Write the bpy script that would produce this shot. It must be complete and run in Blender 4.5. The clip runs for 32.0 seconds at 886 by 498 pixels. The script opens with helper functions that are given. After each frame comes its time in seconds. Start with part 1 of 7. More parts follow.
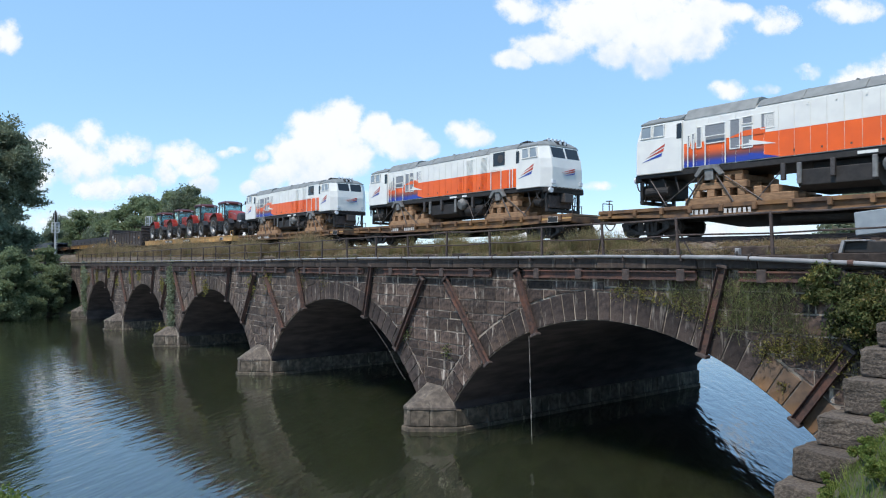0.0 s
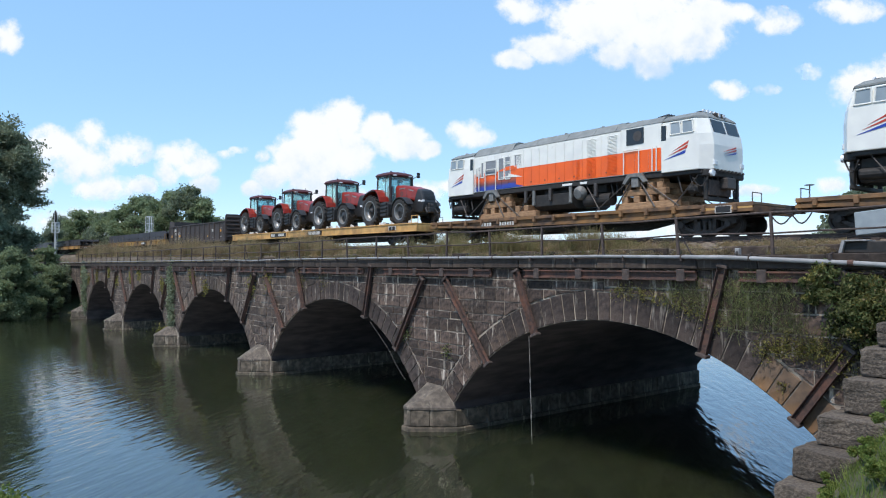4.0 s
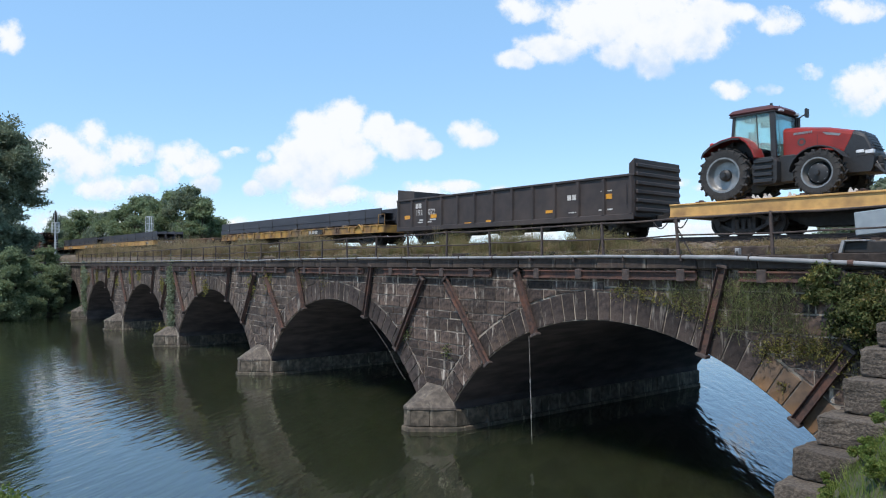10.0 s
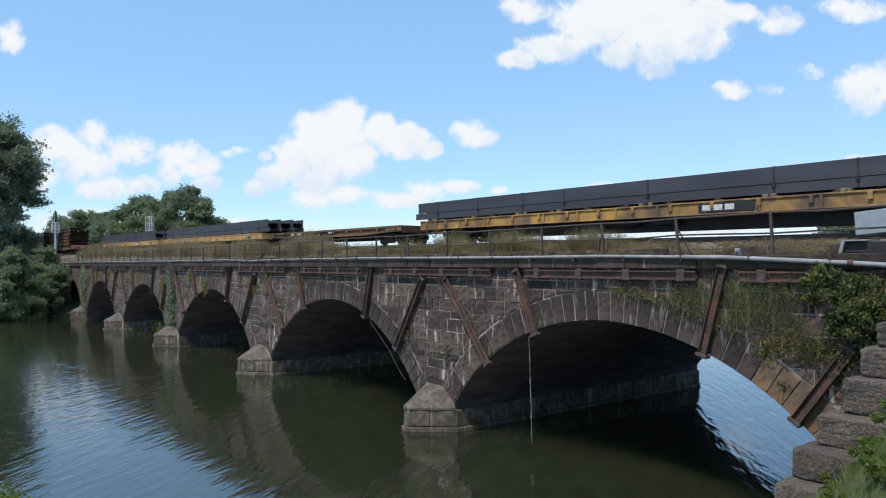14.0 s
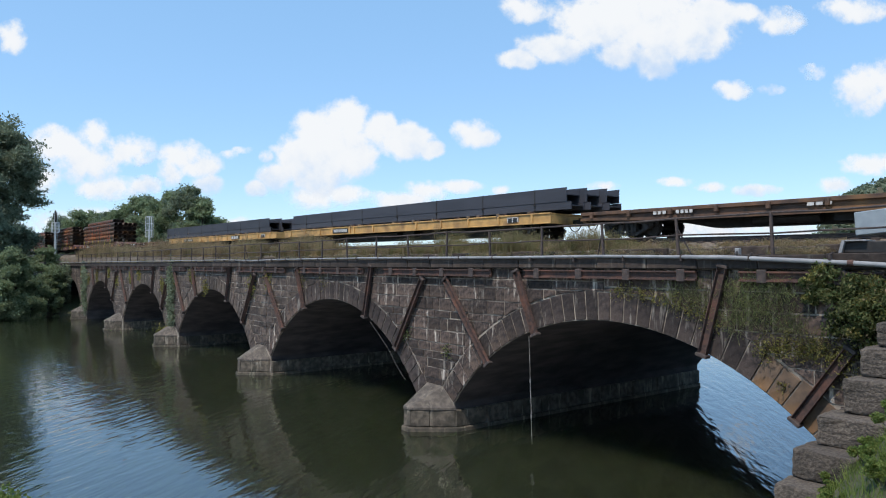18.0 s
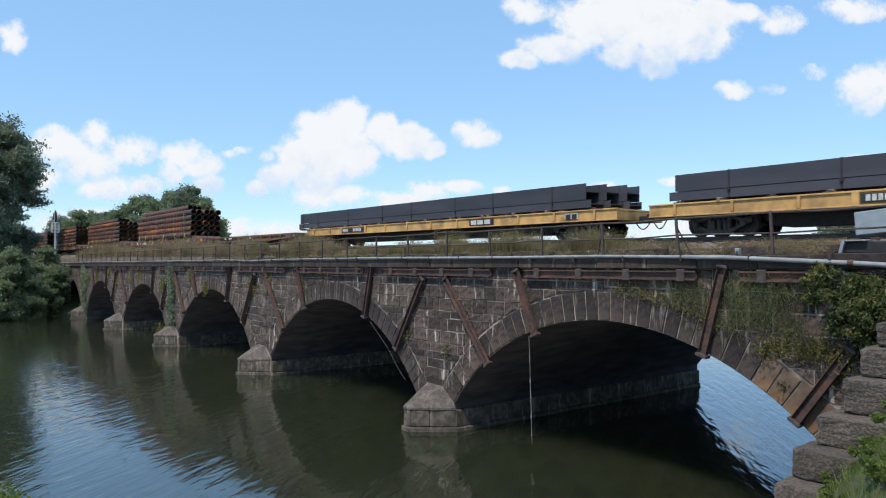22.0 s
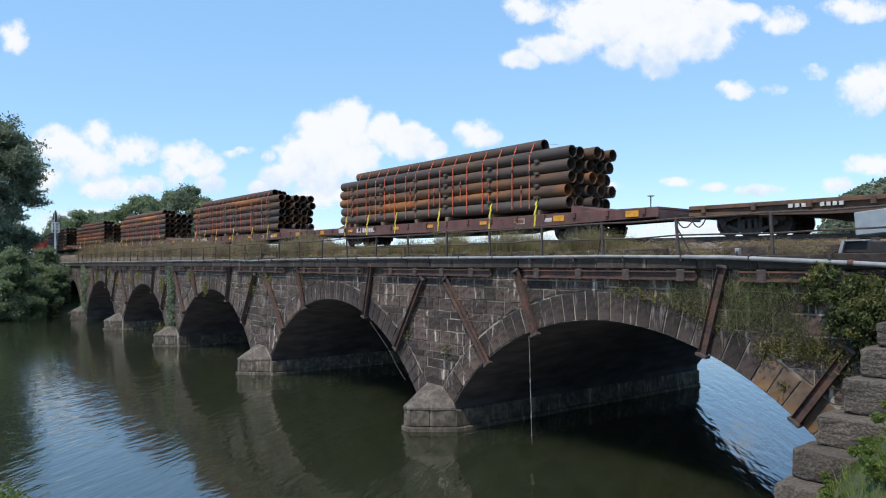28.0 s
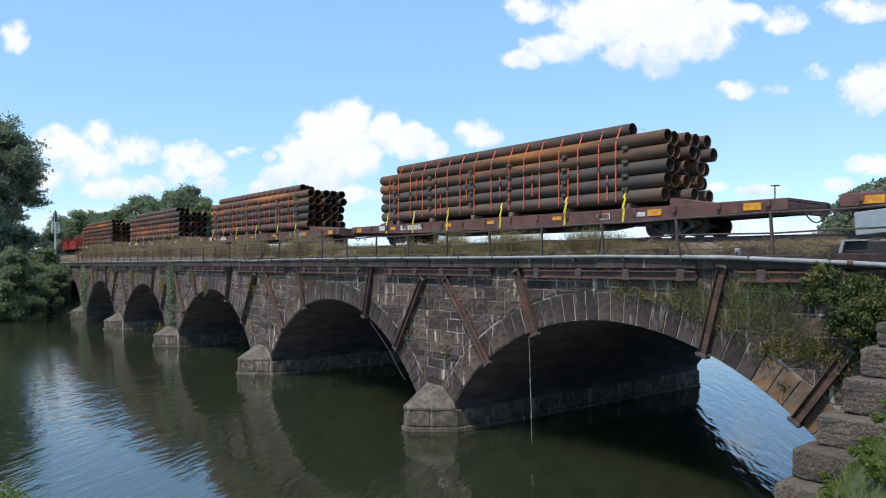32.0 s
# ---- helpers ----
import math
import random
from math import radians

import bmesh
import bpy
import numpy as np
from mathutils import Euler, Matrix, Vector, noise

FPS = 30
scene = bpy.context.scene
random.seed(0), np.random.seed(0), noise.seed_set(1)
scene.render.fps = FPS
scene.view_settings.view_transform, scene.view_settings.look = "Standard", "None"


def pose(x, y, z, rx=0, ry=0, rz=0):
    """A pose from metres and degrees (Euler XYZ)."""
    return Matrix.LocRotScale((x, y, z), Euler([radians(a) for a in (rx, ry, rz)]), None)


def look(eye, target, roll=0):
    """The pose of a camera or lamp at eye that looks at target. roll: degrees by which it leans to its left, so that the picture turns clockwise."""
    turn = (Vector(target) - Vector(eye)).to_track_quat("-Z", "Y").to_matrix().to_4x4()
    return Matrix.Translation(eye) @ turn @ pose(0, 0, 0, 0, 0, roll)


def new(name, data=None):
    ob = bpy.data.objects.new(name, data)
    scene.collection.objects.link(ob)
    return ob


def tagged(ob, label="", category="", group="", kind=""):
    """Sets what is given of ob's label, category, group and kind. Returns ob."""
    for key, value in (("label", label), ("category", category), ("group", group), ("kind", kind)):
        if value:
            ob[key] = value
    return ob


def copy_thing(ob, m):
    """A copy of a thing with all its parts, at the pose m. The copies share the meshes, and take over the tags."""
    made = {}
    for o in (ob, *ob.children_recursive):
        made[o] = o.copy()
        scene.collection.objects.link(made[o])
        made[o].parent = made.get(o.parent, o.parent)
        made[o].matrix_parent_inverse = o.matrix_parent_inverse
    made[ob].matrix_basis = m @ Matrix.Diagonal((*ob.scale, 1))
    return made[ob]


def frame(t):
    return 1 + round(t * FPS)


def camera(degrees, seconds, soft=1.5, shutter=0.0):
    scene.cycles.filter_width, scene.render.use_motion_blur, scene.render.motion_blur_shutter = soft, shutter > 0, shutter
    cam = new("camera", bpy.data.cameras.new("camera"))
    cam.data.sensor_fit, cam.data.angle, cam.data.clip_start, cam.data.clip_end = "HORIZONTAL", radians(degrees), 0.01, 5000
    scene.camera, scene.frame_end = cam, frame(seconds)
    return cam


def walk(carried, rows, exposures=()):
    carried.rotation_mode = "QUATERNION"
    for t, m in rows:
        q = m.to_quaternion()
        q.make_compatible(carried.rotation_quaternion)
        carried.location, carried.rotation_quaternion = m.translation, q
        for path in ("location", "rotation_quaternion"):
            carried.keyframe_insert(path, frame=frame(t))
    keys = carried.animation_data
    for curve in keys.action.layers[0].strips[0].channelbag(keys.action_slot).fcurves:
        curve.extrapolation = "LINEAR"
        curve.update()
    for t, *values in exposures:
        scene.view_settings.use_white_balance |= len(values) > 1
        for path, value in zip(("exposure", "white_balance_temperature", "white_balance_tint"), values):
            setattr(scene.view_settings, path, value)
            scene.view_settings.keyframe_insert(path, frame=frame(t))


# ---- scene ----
# World: x along the bridge (left is minus), y away from the viewer, z up, water at z = 0, near face of the bridge at y = 0.
cam = camera(65.67, 32.0, soft=1.1, shutter=0.1)
EYE = Vector((0.0, -19.4, 7.88))
YAW, TILT = radians(37.787), radians(1.367)
AIM = EYE + Vector((-math.cos(YAW) * math.cos(TILT), math.sin(YAW) * math.cos(TILT), math.sin(TILT)))
walk(cam, [(0, look(EYE, AIM)), (32, look(EYE, AIM))], exposures=[(0, 0.24, 6420, 15), (9, 0.22, 6420, 15), (12, 0.12, 6420, 15), (26, 0.12, 6420, 15), (28.5, 0.22, 6420, 15), (30, 0.34, 6420, 15), (32, 0.24, 6420, 15)])

# ---- daylight ----
SUN_TO = Vector((0.13, -0.49, 0.862)).normalized()
world = bpy.data.worlds.new("world")
scene.world = world
world.use_nodes = True
_n, _l = world.node_tree.nodes, world.node_tree.links
_sky = _n.new("ShaderNodeTexSky")
_sky.sky_type, _sky.sun_disc = "NISHITA", False
_sky.sun_elevation = math.asin(SUN_TO.z)
_sky.sun_rotation = math.atan2(SUN_TO.x, SUN_TO.y)
_sky.air_density, _sky.dust_density, _sky.ozone_density = 1.0, 0.0, 2.6
_haze = _n.new("ShaderNodeMixRGB")  # even summer haze over the clear sky
_haze.inputs[0].default_value, _haze.inputs[2].default_value = 0.55, (1.6, 3.36, 5.15, 1)
_l.new(_sky.outputs[0], _haze.inputs[1])
_l.new(_haze.outputs[0], _n["Background"].inputs[0])
_n["Background"].inputs[1].default_value = 0.175
sun = new("sun", bpy.data.lights.new("sun", "SUN"))
sun.data.energy, sun.data.angle, sun.data.color = 3.6, radians(0.6), (1.0, 0.94, 0.84)
sun.matrix_world = look(SUN_TO * 100, (0, 0, 0))


# ---- materials ----
def surf(name, a, b=None, rough=0.8, metal=0.0, grain=6.0, spots=0.7, c=None, amount=0.35, bump=0.15, vary=0.0, stretch=(1, 1, 1), island=False, spec=0.5, streak=None):
    """Two-scale procedural surface: fine grain between a and b, larger patches of c, fine relief, per-piece variation."""
    m = bpy.data.materials.new(name)
    m.use_nodes = True
    n, l = m.node_tree.nodes, m.node_tree.links
    s = n["Principled BSDF"]
    b = b or tuple(v * 0.7 for v in a)
    tc = n.new("ShaderNodeTexCoord")
    mp = n.new("ShaderNodeMapping")
    mp.inputs["Scale"].default_value = stretch
    l.new(tc.outputs["Object"], mp.inputs[0])
    fine = n.new("ShaderNodeTexNoise")
    fine.inputs["Scale"].default_value, fine.inputs["Detail"].default_value = grain, 6
    big = n.new("ShaderNodeTexNoise")
    big.inputs["Scale"].default_value, big.inputs["Detail"].default_value = spots, 4
    l.new(mp.outputs[0], fine.inputs["Vector"]), l.new(mp.outputs[0], big.inputs["Vector"])
    r1 = n.new("ShaderNodeMapRange")
    r1.inputs[1].default_value, r1.inputs[2].default_value = 0.37, 0.63
    l.new(fine.outputs[0], r1.inputs[0])
    mix = n.new("ShaderNodeMixRGB")
    mix.inputs[1].default_value, mix.inputs[2].default_value = (*a, 1), (*b, 1)
    l.new(r1.outputs[0], mix.inputs[0])
    out = mix.outputs[0]
    r2 = n.new("ShaderNodeMapRange")
    r2.inputs[1].default_value, r2.inputs[2].default_value, r2.inputs[4].default_value = 0.5, 0.68, amount
    l.new(big.outputs[0], r2.inputs[0])
    mix2 = n.new("ShaderNodeMixRGB")
    mix2.inputs[2].default_value = (*(c or b), 1)
    l.new(r2.outputs[0], mix2.inputs[0]), l.new(out, mix2.inputs[1])
    out = mix2.outputs[0]
    if streak:
        sm = n.new("ShaderNodeMapping")
        sm.inputs["Scale"].default_value = (3.0, 3.0, 0.5)
        l.new(n.new("ShaderNodeNewGeometry").outputs["Position"], sm.inputs[0])
        sn = n.new("ShaderNodeTexNoise")
        sn.inputs["Scale"].default_value, sn.inputs["Detail"].default_value, sn.inputs["Roughness"].default_value = 1.0, 7, 0.65
        l.new(sm.outputs[0], sn.inputs["Vector"])
        sr = n.new("ShaderNodeMapRange")
        sr.inputs[1].default_value, sr.inputs[2].default_value, sr.inputs[4].default_value = 0.575, 0.67, 0.9
        l.new(sn.outputs[0], sr.inputs[0])
        mix3 = n.new("ShaderNodeMixRGB")
        mix3.inputs[2].default_value = (*streak, 1)
        l.new(sr.outputs[0], mix3.inputs[0]), l.new(out, mix3.inputs[1])
        out = mix3.outputs[0]
    if vary:
        if island:
            rnd = n.new("ShaderNodeNewGeometry").outputs["Random Per Island"]
        else:
            rnd = n.new("ShaderNodeObjectInfo").outputs["Random"]
        r3 = n.new("ShaderNodeMapRange")
        r3.inputs[3].default_value, r3.inputs[4].default_value = 1 - vary, 1 + vary
        l.new(rnd, r3.inputs[0])
        hsv = n.new("ShaderNodeHueSaturation")
        l.new(r3.outputs[0], hsv.inputs["Value"]), l.new(out, hsv.inputs["Color"])
        out = hsv.outputs[0]
    l.new(out, s.inputs["Base Color"])
    s.inputs["Roughness"].default_value, s.inputs["Metallic"].default_value = rough, metal
    s.inputs["Specular IOR Level"].default_value = spec
    if bump:
        bp = n.new("ShaderNodeBump")
        bp.inputs["Strength"].default_value, bp.inputs["Distance"].default_value = bump, 0.05
        l.new(fine.outputs[0], bp.inputs["Height"]), l.new(bp.outputs[0], s.inputs["Normal"])
    return m


def glass(name, tint, rough=0.03):
    m = bpy.data.materials.new(name)
    m.use_nodes = True
    s = m.node_tree.nodes["Principled BSDF"]
    s.inputs["Base Color"].default_value = (*tint, 1)
    s.inputs["Roughness"].default_value, s.inputs["Transmission Weight"].default_value, s.inputs["IOR"].default_value = rough, 0.78, 1.15
    return m


def leafy(name, a, b):
    """Leaves: colour varies by leaf, light passes through in part."""
    m = bpy.data.materials.new(name)
    m.use_nodes = True
    n, l = m.node_tree.nodes, m.node_tree.links
    s = n["Principled BSDF"]
    geo = n.new("ShaderNodeNewGeometry")
    mix = n.new("ShaderNodeMixRGB")
    mix.inputs[1].default_value, mix.inputs[2].default_value = (*a, 1), (*b, 1)
    l.new(geo.outputs["Random Per Island"], mix.inputs[0])
    tc = n.new("ShaderNodeTexCoord")
    big = n.new("ShaderNodeTexNoise")
    big.inputs["Scale"].default_value = 0.5
    l.new(tc.outputs["Object"], big.inputs["Vector"])
    hsv = n.new("ShaderNodeHueSaturation")
    r = n.new("ShaderNodeMapRange")
    r.inputs[1].default_value, r.inputs[2].default_value, r.inputs[3].default_value, r.inputs[4].default_value = 0.3, 0.7, 0.7, 1.3
    l.new(big.outputs[0], r.inputs[0]), l.new(r.outputs[0], hsv.inputs["Value"]), l.new(mix.outputs[0], hsv.inputs["Color"])
    l.new(hsv.outputs[0], s.inputs["Base Color"])
    s.inputs["Roughness"].default_value, s.inputs["Specular IOR Level"].default_value = 0.6, 0.25
    tr = n.new("ShaderNodeBsdfTranslucent")
    l.new(hsv.outputs[0], tr.inputs[0])
    ms = n.new("ShaderNodeMixShader")
    ms.inputs[0].default_value = 0.5
    l.new(s.outputs[0], ms.inputs[1]), l.new(tr.outputs[0], ms.inputs[2]), l.new(ms.outputs[0], n["Material Output"].inputs[0])
    return m


def water_surface():
    m = bpy.data.materials.new("river_water")
    m.use_nodes = True
    n, l = m.node_tree.nodes, m.node_tree.links
    s = n["Principled BSDF"]
    # silty river: light scatters about in the upper metre of water
    s.inputs["Base Color"].default_value = (0.022, 0.027, 0.013, 1)
    s.subsurface_method = "BURLEY"
    s.inputs["Subsurface Weight"].default_value, s.inputs["Subsurface Scale"].default_value = 1.0, 2.5
    s.inputs["Subsurface Radius"].default_value = (1.6, 1.8, 1.0)
    s.inputs["Roughness"].default_value, s.inputs["IOR"].default_value = 0.07, 2.2
    tc = n.new("ShaderNodeTexCoord")

    def turned(angle, scale):
        mp = n.new("ShaderNodeMapping")
        mp.vector_type = "TEXTURE"
        mp.inputs["Rotation"].default_value, mp.inputs["Scale"].default_value = (0, 0, radians(angle)), scale
        l.new(tc.outputs["Object"], mp.inputs[0])
        return mp.outputs[0]

    def ripples(angle, scale, detail):
        w = n.new("ShaderNodeTexNoise")
        w.inputs["Scale"].default_value, w.inputs["Detail"].default_value, w.inputs["Roughness"].default_value = 1.0, detail, 0.45
        l.new(turned(angle, scale), w.inputs["Vector"])
        return w.outputs[0]

    def blend(a, b, k):
        mx = n.new("ShaderNodeMath")
        mx.operation = "MULTIPLY_ADD"
        mx.inputs[1].default_value = k
        l.new(b, mx.inputs[0]), l.new(a, mx.inputs[2])
        return mx.outputs[0]
    # long crests across the breeze, a second set at a slant, and short chop between them
    height = blend(blend(ripples(133, (2.1, 0.40, 1), 1.0), ripples(121, (1.2, 0.26, 1), 1.0), 0.5), ripples(142, (0.45, 0.13, 1), 1.0), 0.2)
    calm = n.new("ShaderNodeTexNoise")
    calm.inputs["Scale"].default_value, calm.inputs["Detail"].default_value = 0.10, 2
    l.new(tc.outputs["Object"], calm.inputs["Vector"])
    r = n.new("ShaderNodeMapRange")
    r.inputs[1].default_value, r.inputs[2].default_value, r.inputs[3].default_value, r.inputs[4].default_value = 0.35, 0.65, 0.45, 1.0
    l.new(calm.outputs[0], r.inputs[0])
    bp = n.new("ShaderNodeBump")
    bp.inputs["Distance"].default_value = 0.034
    l.new(r.outputs[0], bp.inputs["Strength"]), l.new(height, bp.inputs["Height"]), l.new(bp.outputs[0], s.inputs["Normal"])
    return m


def cloud_surface():
    """Glowing white vapour of a far sky sheet: its cover follows the sheet's own thickness, frayed by noise."""
    m = bpy.data.materials.new("cloud_vapour")
    m.use_nodes = True
    n, l = m.node_tree.nodes, m.node_tree.links
    n.remove(n["Principled BSDF"])
    at, lit = n.new("ShaderNodeAttribute"), n.new("ShaderNodeAttribute")
    at.attribute_name, lit.attribute_name = "thickness", "lit"
    tc = n.new("ShaderNodeTexCoord")

    def frayed(source, scale, detail, rough, amount):
        nz = n.new("ShaderNodeTexNoise")
        nz.inputs["Scale"].default_value, nz.inputs["Detail"].default_value, nz.inputs["Roughness"].default_value = scale, detail, rough
        l.new(tc.outputs["Object"], nz.inputs["Vector"])
        add = n.new("ShaderNodeMath")
        add.operation = "MULTIPLY_ADD"
        add.inputs[1].default_value, add.inputs[2].default_value = amount, -amount / 2
        l.new(nz.outputs[0], add.inputs[0])
        sm = n.new("ShaderNodeMath")
        sm.operation = "ADD"
        l.new(source, sm.inputs[0]), l.new(add.outputs[0], sm.inputs[1])
        return sm.outputs[0]

    def ramp(source, a, b, c, d):
        r = n.new("ShaderNodeMapRange")
        r.interpolation_type = "SMOOTHSTEP"
        r.inputs[1].default_value, r.inputs[2].default_value, r.inputs[3].default_value, r.inputs[4].default_value = a, b, c, d
        l.new(source, r.inputs[0])
        return r.outputs[0]
    cover = frayed(frayed(at.outputs["Fac"], 0.014, 6, 0.6, 2.5), 0.005, 2, 0.5, 1.5)
    light = frayed(lit.outputs["Fac"], 0.009, 4, 0.55, 1.1)
    em = n.new("ShaderNodeEmission")
    mix = n.new("ShaderNodeMixRGB")  # grey-blue undersides, white sunlit heads
    mix.inputs[1].default_value, mix.inputs[2].default_value = (0.58, 0.70, 0.82, 1), (0.82, 0.865, 0.86, 1)
    l.new(ramp(light, 0.25, 0.95, 0, 1), mix.inputs[0]), l.new(mix.outputs[0], em.inputs[0])
    veil = n.new("ShaderNodeMath")
    veil.operation = "MULTIPLY"
    l.new(ramp(cover, -0.15, 0.95, 0, 1), veil.inputs[0]), l.new(ramp(light, 0.1, 0.8, 0.45, 1), veil.inputs[1])
    tp = n.new("ShaderNodeBsdfTransparent")
    ms = n.new("ShaderNodeMixShader")
    l.new(veil.outputs[0], ms.inputs[0]), l.new(tp.outputs[0], ms.inputs[1]), l.new(em.outputs[0], ms.inputs[2])
    l.new(ms.outputs[0], n["Material Output"].inputs[0])
    return m


STONE = surf("sooty_stone", (0.094, 0.066, 0.052), (0.030, 0.022, 0.019), 0.92, grain=8, spots=0.6, c=(0.16, 0.104, 0.070), amount=0.6, bump=0.8, vary=0.5, streak=(0.46, 0.40, 0.33))
RING_STONE = surf("dark_arch_stone", (0.054, 0.039, 0.033), (0.024, 0.018, 0.016), 0.92, grain=7, spots=0.9, c=(0.090, 0.064, 0.050), amount=0.6, bump=0.8, vary=0.4, streak=(0.24, 0.21, 0.175))
STONE_DARK = surf("blackened_stone", (0.068, 0.049, 0.038), (0.030, 0.022, 0.018), 0.92, grain=5, spots=0.6, c=(0.12, 0.082, 0.055), amount=0.6, bump=0.8, vary=0.35, streak=(0.20, 0.175, 0.14))
COPING = surf("soot_dark_coping_stone", (0.050, 0.037, 0.030), (0.022, 0.017, 0.015), 0.92, grain=5, spots=0.6, c=(0.09, 0.062, 0.045), amount=0.6, bump=0.8, vary=0.35, streak=(0.15, 0.13, 0.105))
STONE_FAR = surf("sooty_stone_far", (0.10, 0.073, 0.057), (0.034, 0.026, 0.022), 0.92, grain=4, spots=0.6, c=(0.16, 0.12, 0.085), amount=0.6, bump=0.8, vary=0.4, island=True, streak=(0.30, 0.27, 0.23))
STONE_LIGHT = surf("pale_stone", (0.15, 0.122, 0.09), (0.06, 0.05, 0.038), 0.92, grain=3.4, spots=1.1, c=(0.05, 0.046, 0.033), amount=0.8, bump=1.0, vary=0.25, streak=(0.27, 0.235, 0.18))
STONE_CAP = surf("weathered_cap_stone", (0.15, 0.125, 0.10), (0.085, 0.072, 0.06), 0.92, grain=5, spots=1.6, c=(0.05, 0.043, 0.036), amount=0.7, bump=0.8, streak=(0.24, 0.21, 0.165))
STONE_WARM = surf("brown_stone", (0.13, 0.085, 0.054), (0.075, 0.052, 0.036), 0.9, grain=4, spots=0.55, c=(0.30, 0.145, 0.045), amount=0.6, bump=0.5, vary=0.45)
MORTAR = surf("lime_mortar", (0.42, 0.355, 0.28), (0.13, 0.105, 0.085), 0.95, grain=2.3, spots=0.55, c=(0.07, 0.056, 0.044), amount=0.95, bump=0.3)
# vault stone: one dark tone throughout, with coarse blotches
VAULT = surf("dark_vault_stone", (0.085, 0.07, 0.067), (0.04, 0.034, 0.034), 0.95, grain=1.6, spots=0.4, bump=0.5, stretch=(1.2, 0.4, 1.2))
RUST = surf("rusted_iron", (0.092, 0.050, 0.038), (0.042, 0.029, 0.025), 0.85, grain=9, spots=1.2, c=(0.155, 0.068, 0.044), amount=0.7, bump=0.2)
RUST_DARK = surf("dark_rusted_iron", (0.088, 0.064, 0.054), (0.045, 0.036, 0.033), 0.85, grain=9, spots=1.2, bump=0.2)
PIPE_GREY = surf("galvanised_pipe", (0.30, 0.30, 0.30), (0.21, 0.21, 0.21), 0.6, metal=0.0, grain=3, spots=1.0, c=(0.2, 0.2, 0.2), amount=0.3, bump=0.05)
SIGNAL_GREY = surf("pale_signal_paint", (0.62, 0.64, 0.64), (0.48, 0.50, 0.50), 0.5, grain=3)
RAIL = surf("rail_steel", (0.12, 0.085, 0.07), (0.07, 0.05, 0.045), 0.6, metal=0.4, grain=8)
BALLAST = surf("track_ballast", (0.21, 0.172, 0.135), (0.08, 0.067, 0.053), 0.95, grain=9, spots=0.7, c=(0.10, 0.085, 0.045), amount=0.8, bump=1.0)
EARTH = surf("bank_earth", (0.10, 0.085, 0.05), (0.05, 0.055, 0.025), 0.95, grain=3, spots=0.15, c=(0.06, 0.08, 0.025), amount=0.9, bump=0.6)
WATER = water_surface()
CLOUD = cloud_surface()
BARK = surf("bark", (0.10, 0.08, 0.06), (0.05, 0.04, 0.03), 0.95, grain=4, bump=0.8)
LEAF = leafy("tree_leaves", (0.15, 0.20, 0.10), (0.29, 0.34, 0.19))
LEAF_DARK = leafy("dark_tree_leaves", (0.14, 0.175, 0.11), (0.26, 0.30, 0.20))
IVY = leafy("ivy_leaves", (0.055, 0.092, 0.03), (0.19, 0.19, 0.075))
DRY = leafy("dry_grass", (0.24, 0.185, 0.105), (0.42, 0.33, 0.20))
DECK_GRASS = leafy("deck_weed_green", (0.16, 0.165, 0.065), (0.30, 0.26, 0.13))
GREEN_GRASS = leafy("green_grass", (0.10, 0.17, 0.035), (0.24, 0.28, 0.08))
VINE_YELLOW = leafy("yellow_vine", (0.13, 0.14, 0.04), (0.29, 0.25, 0.08))


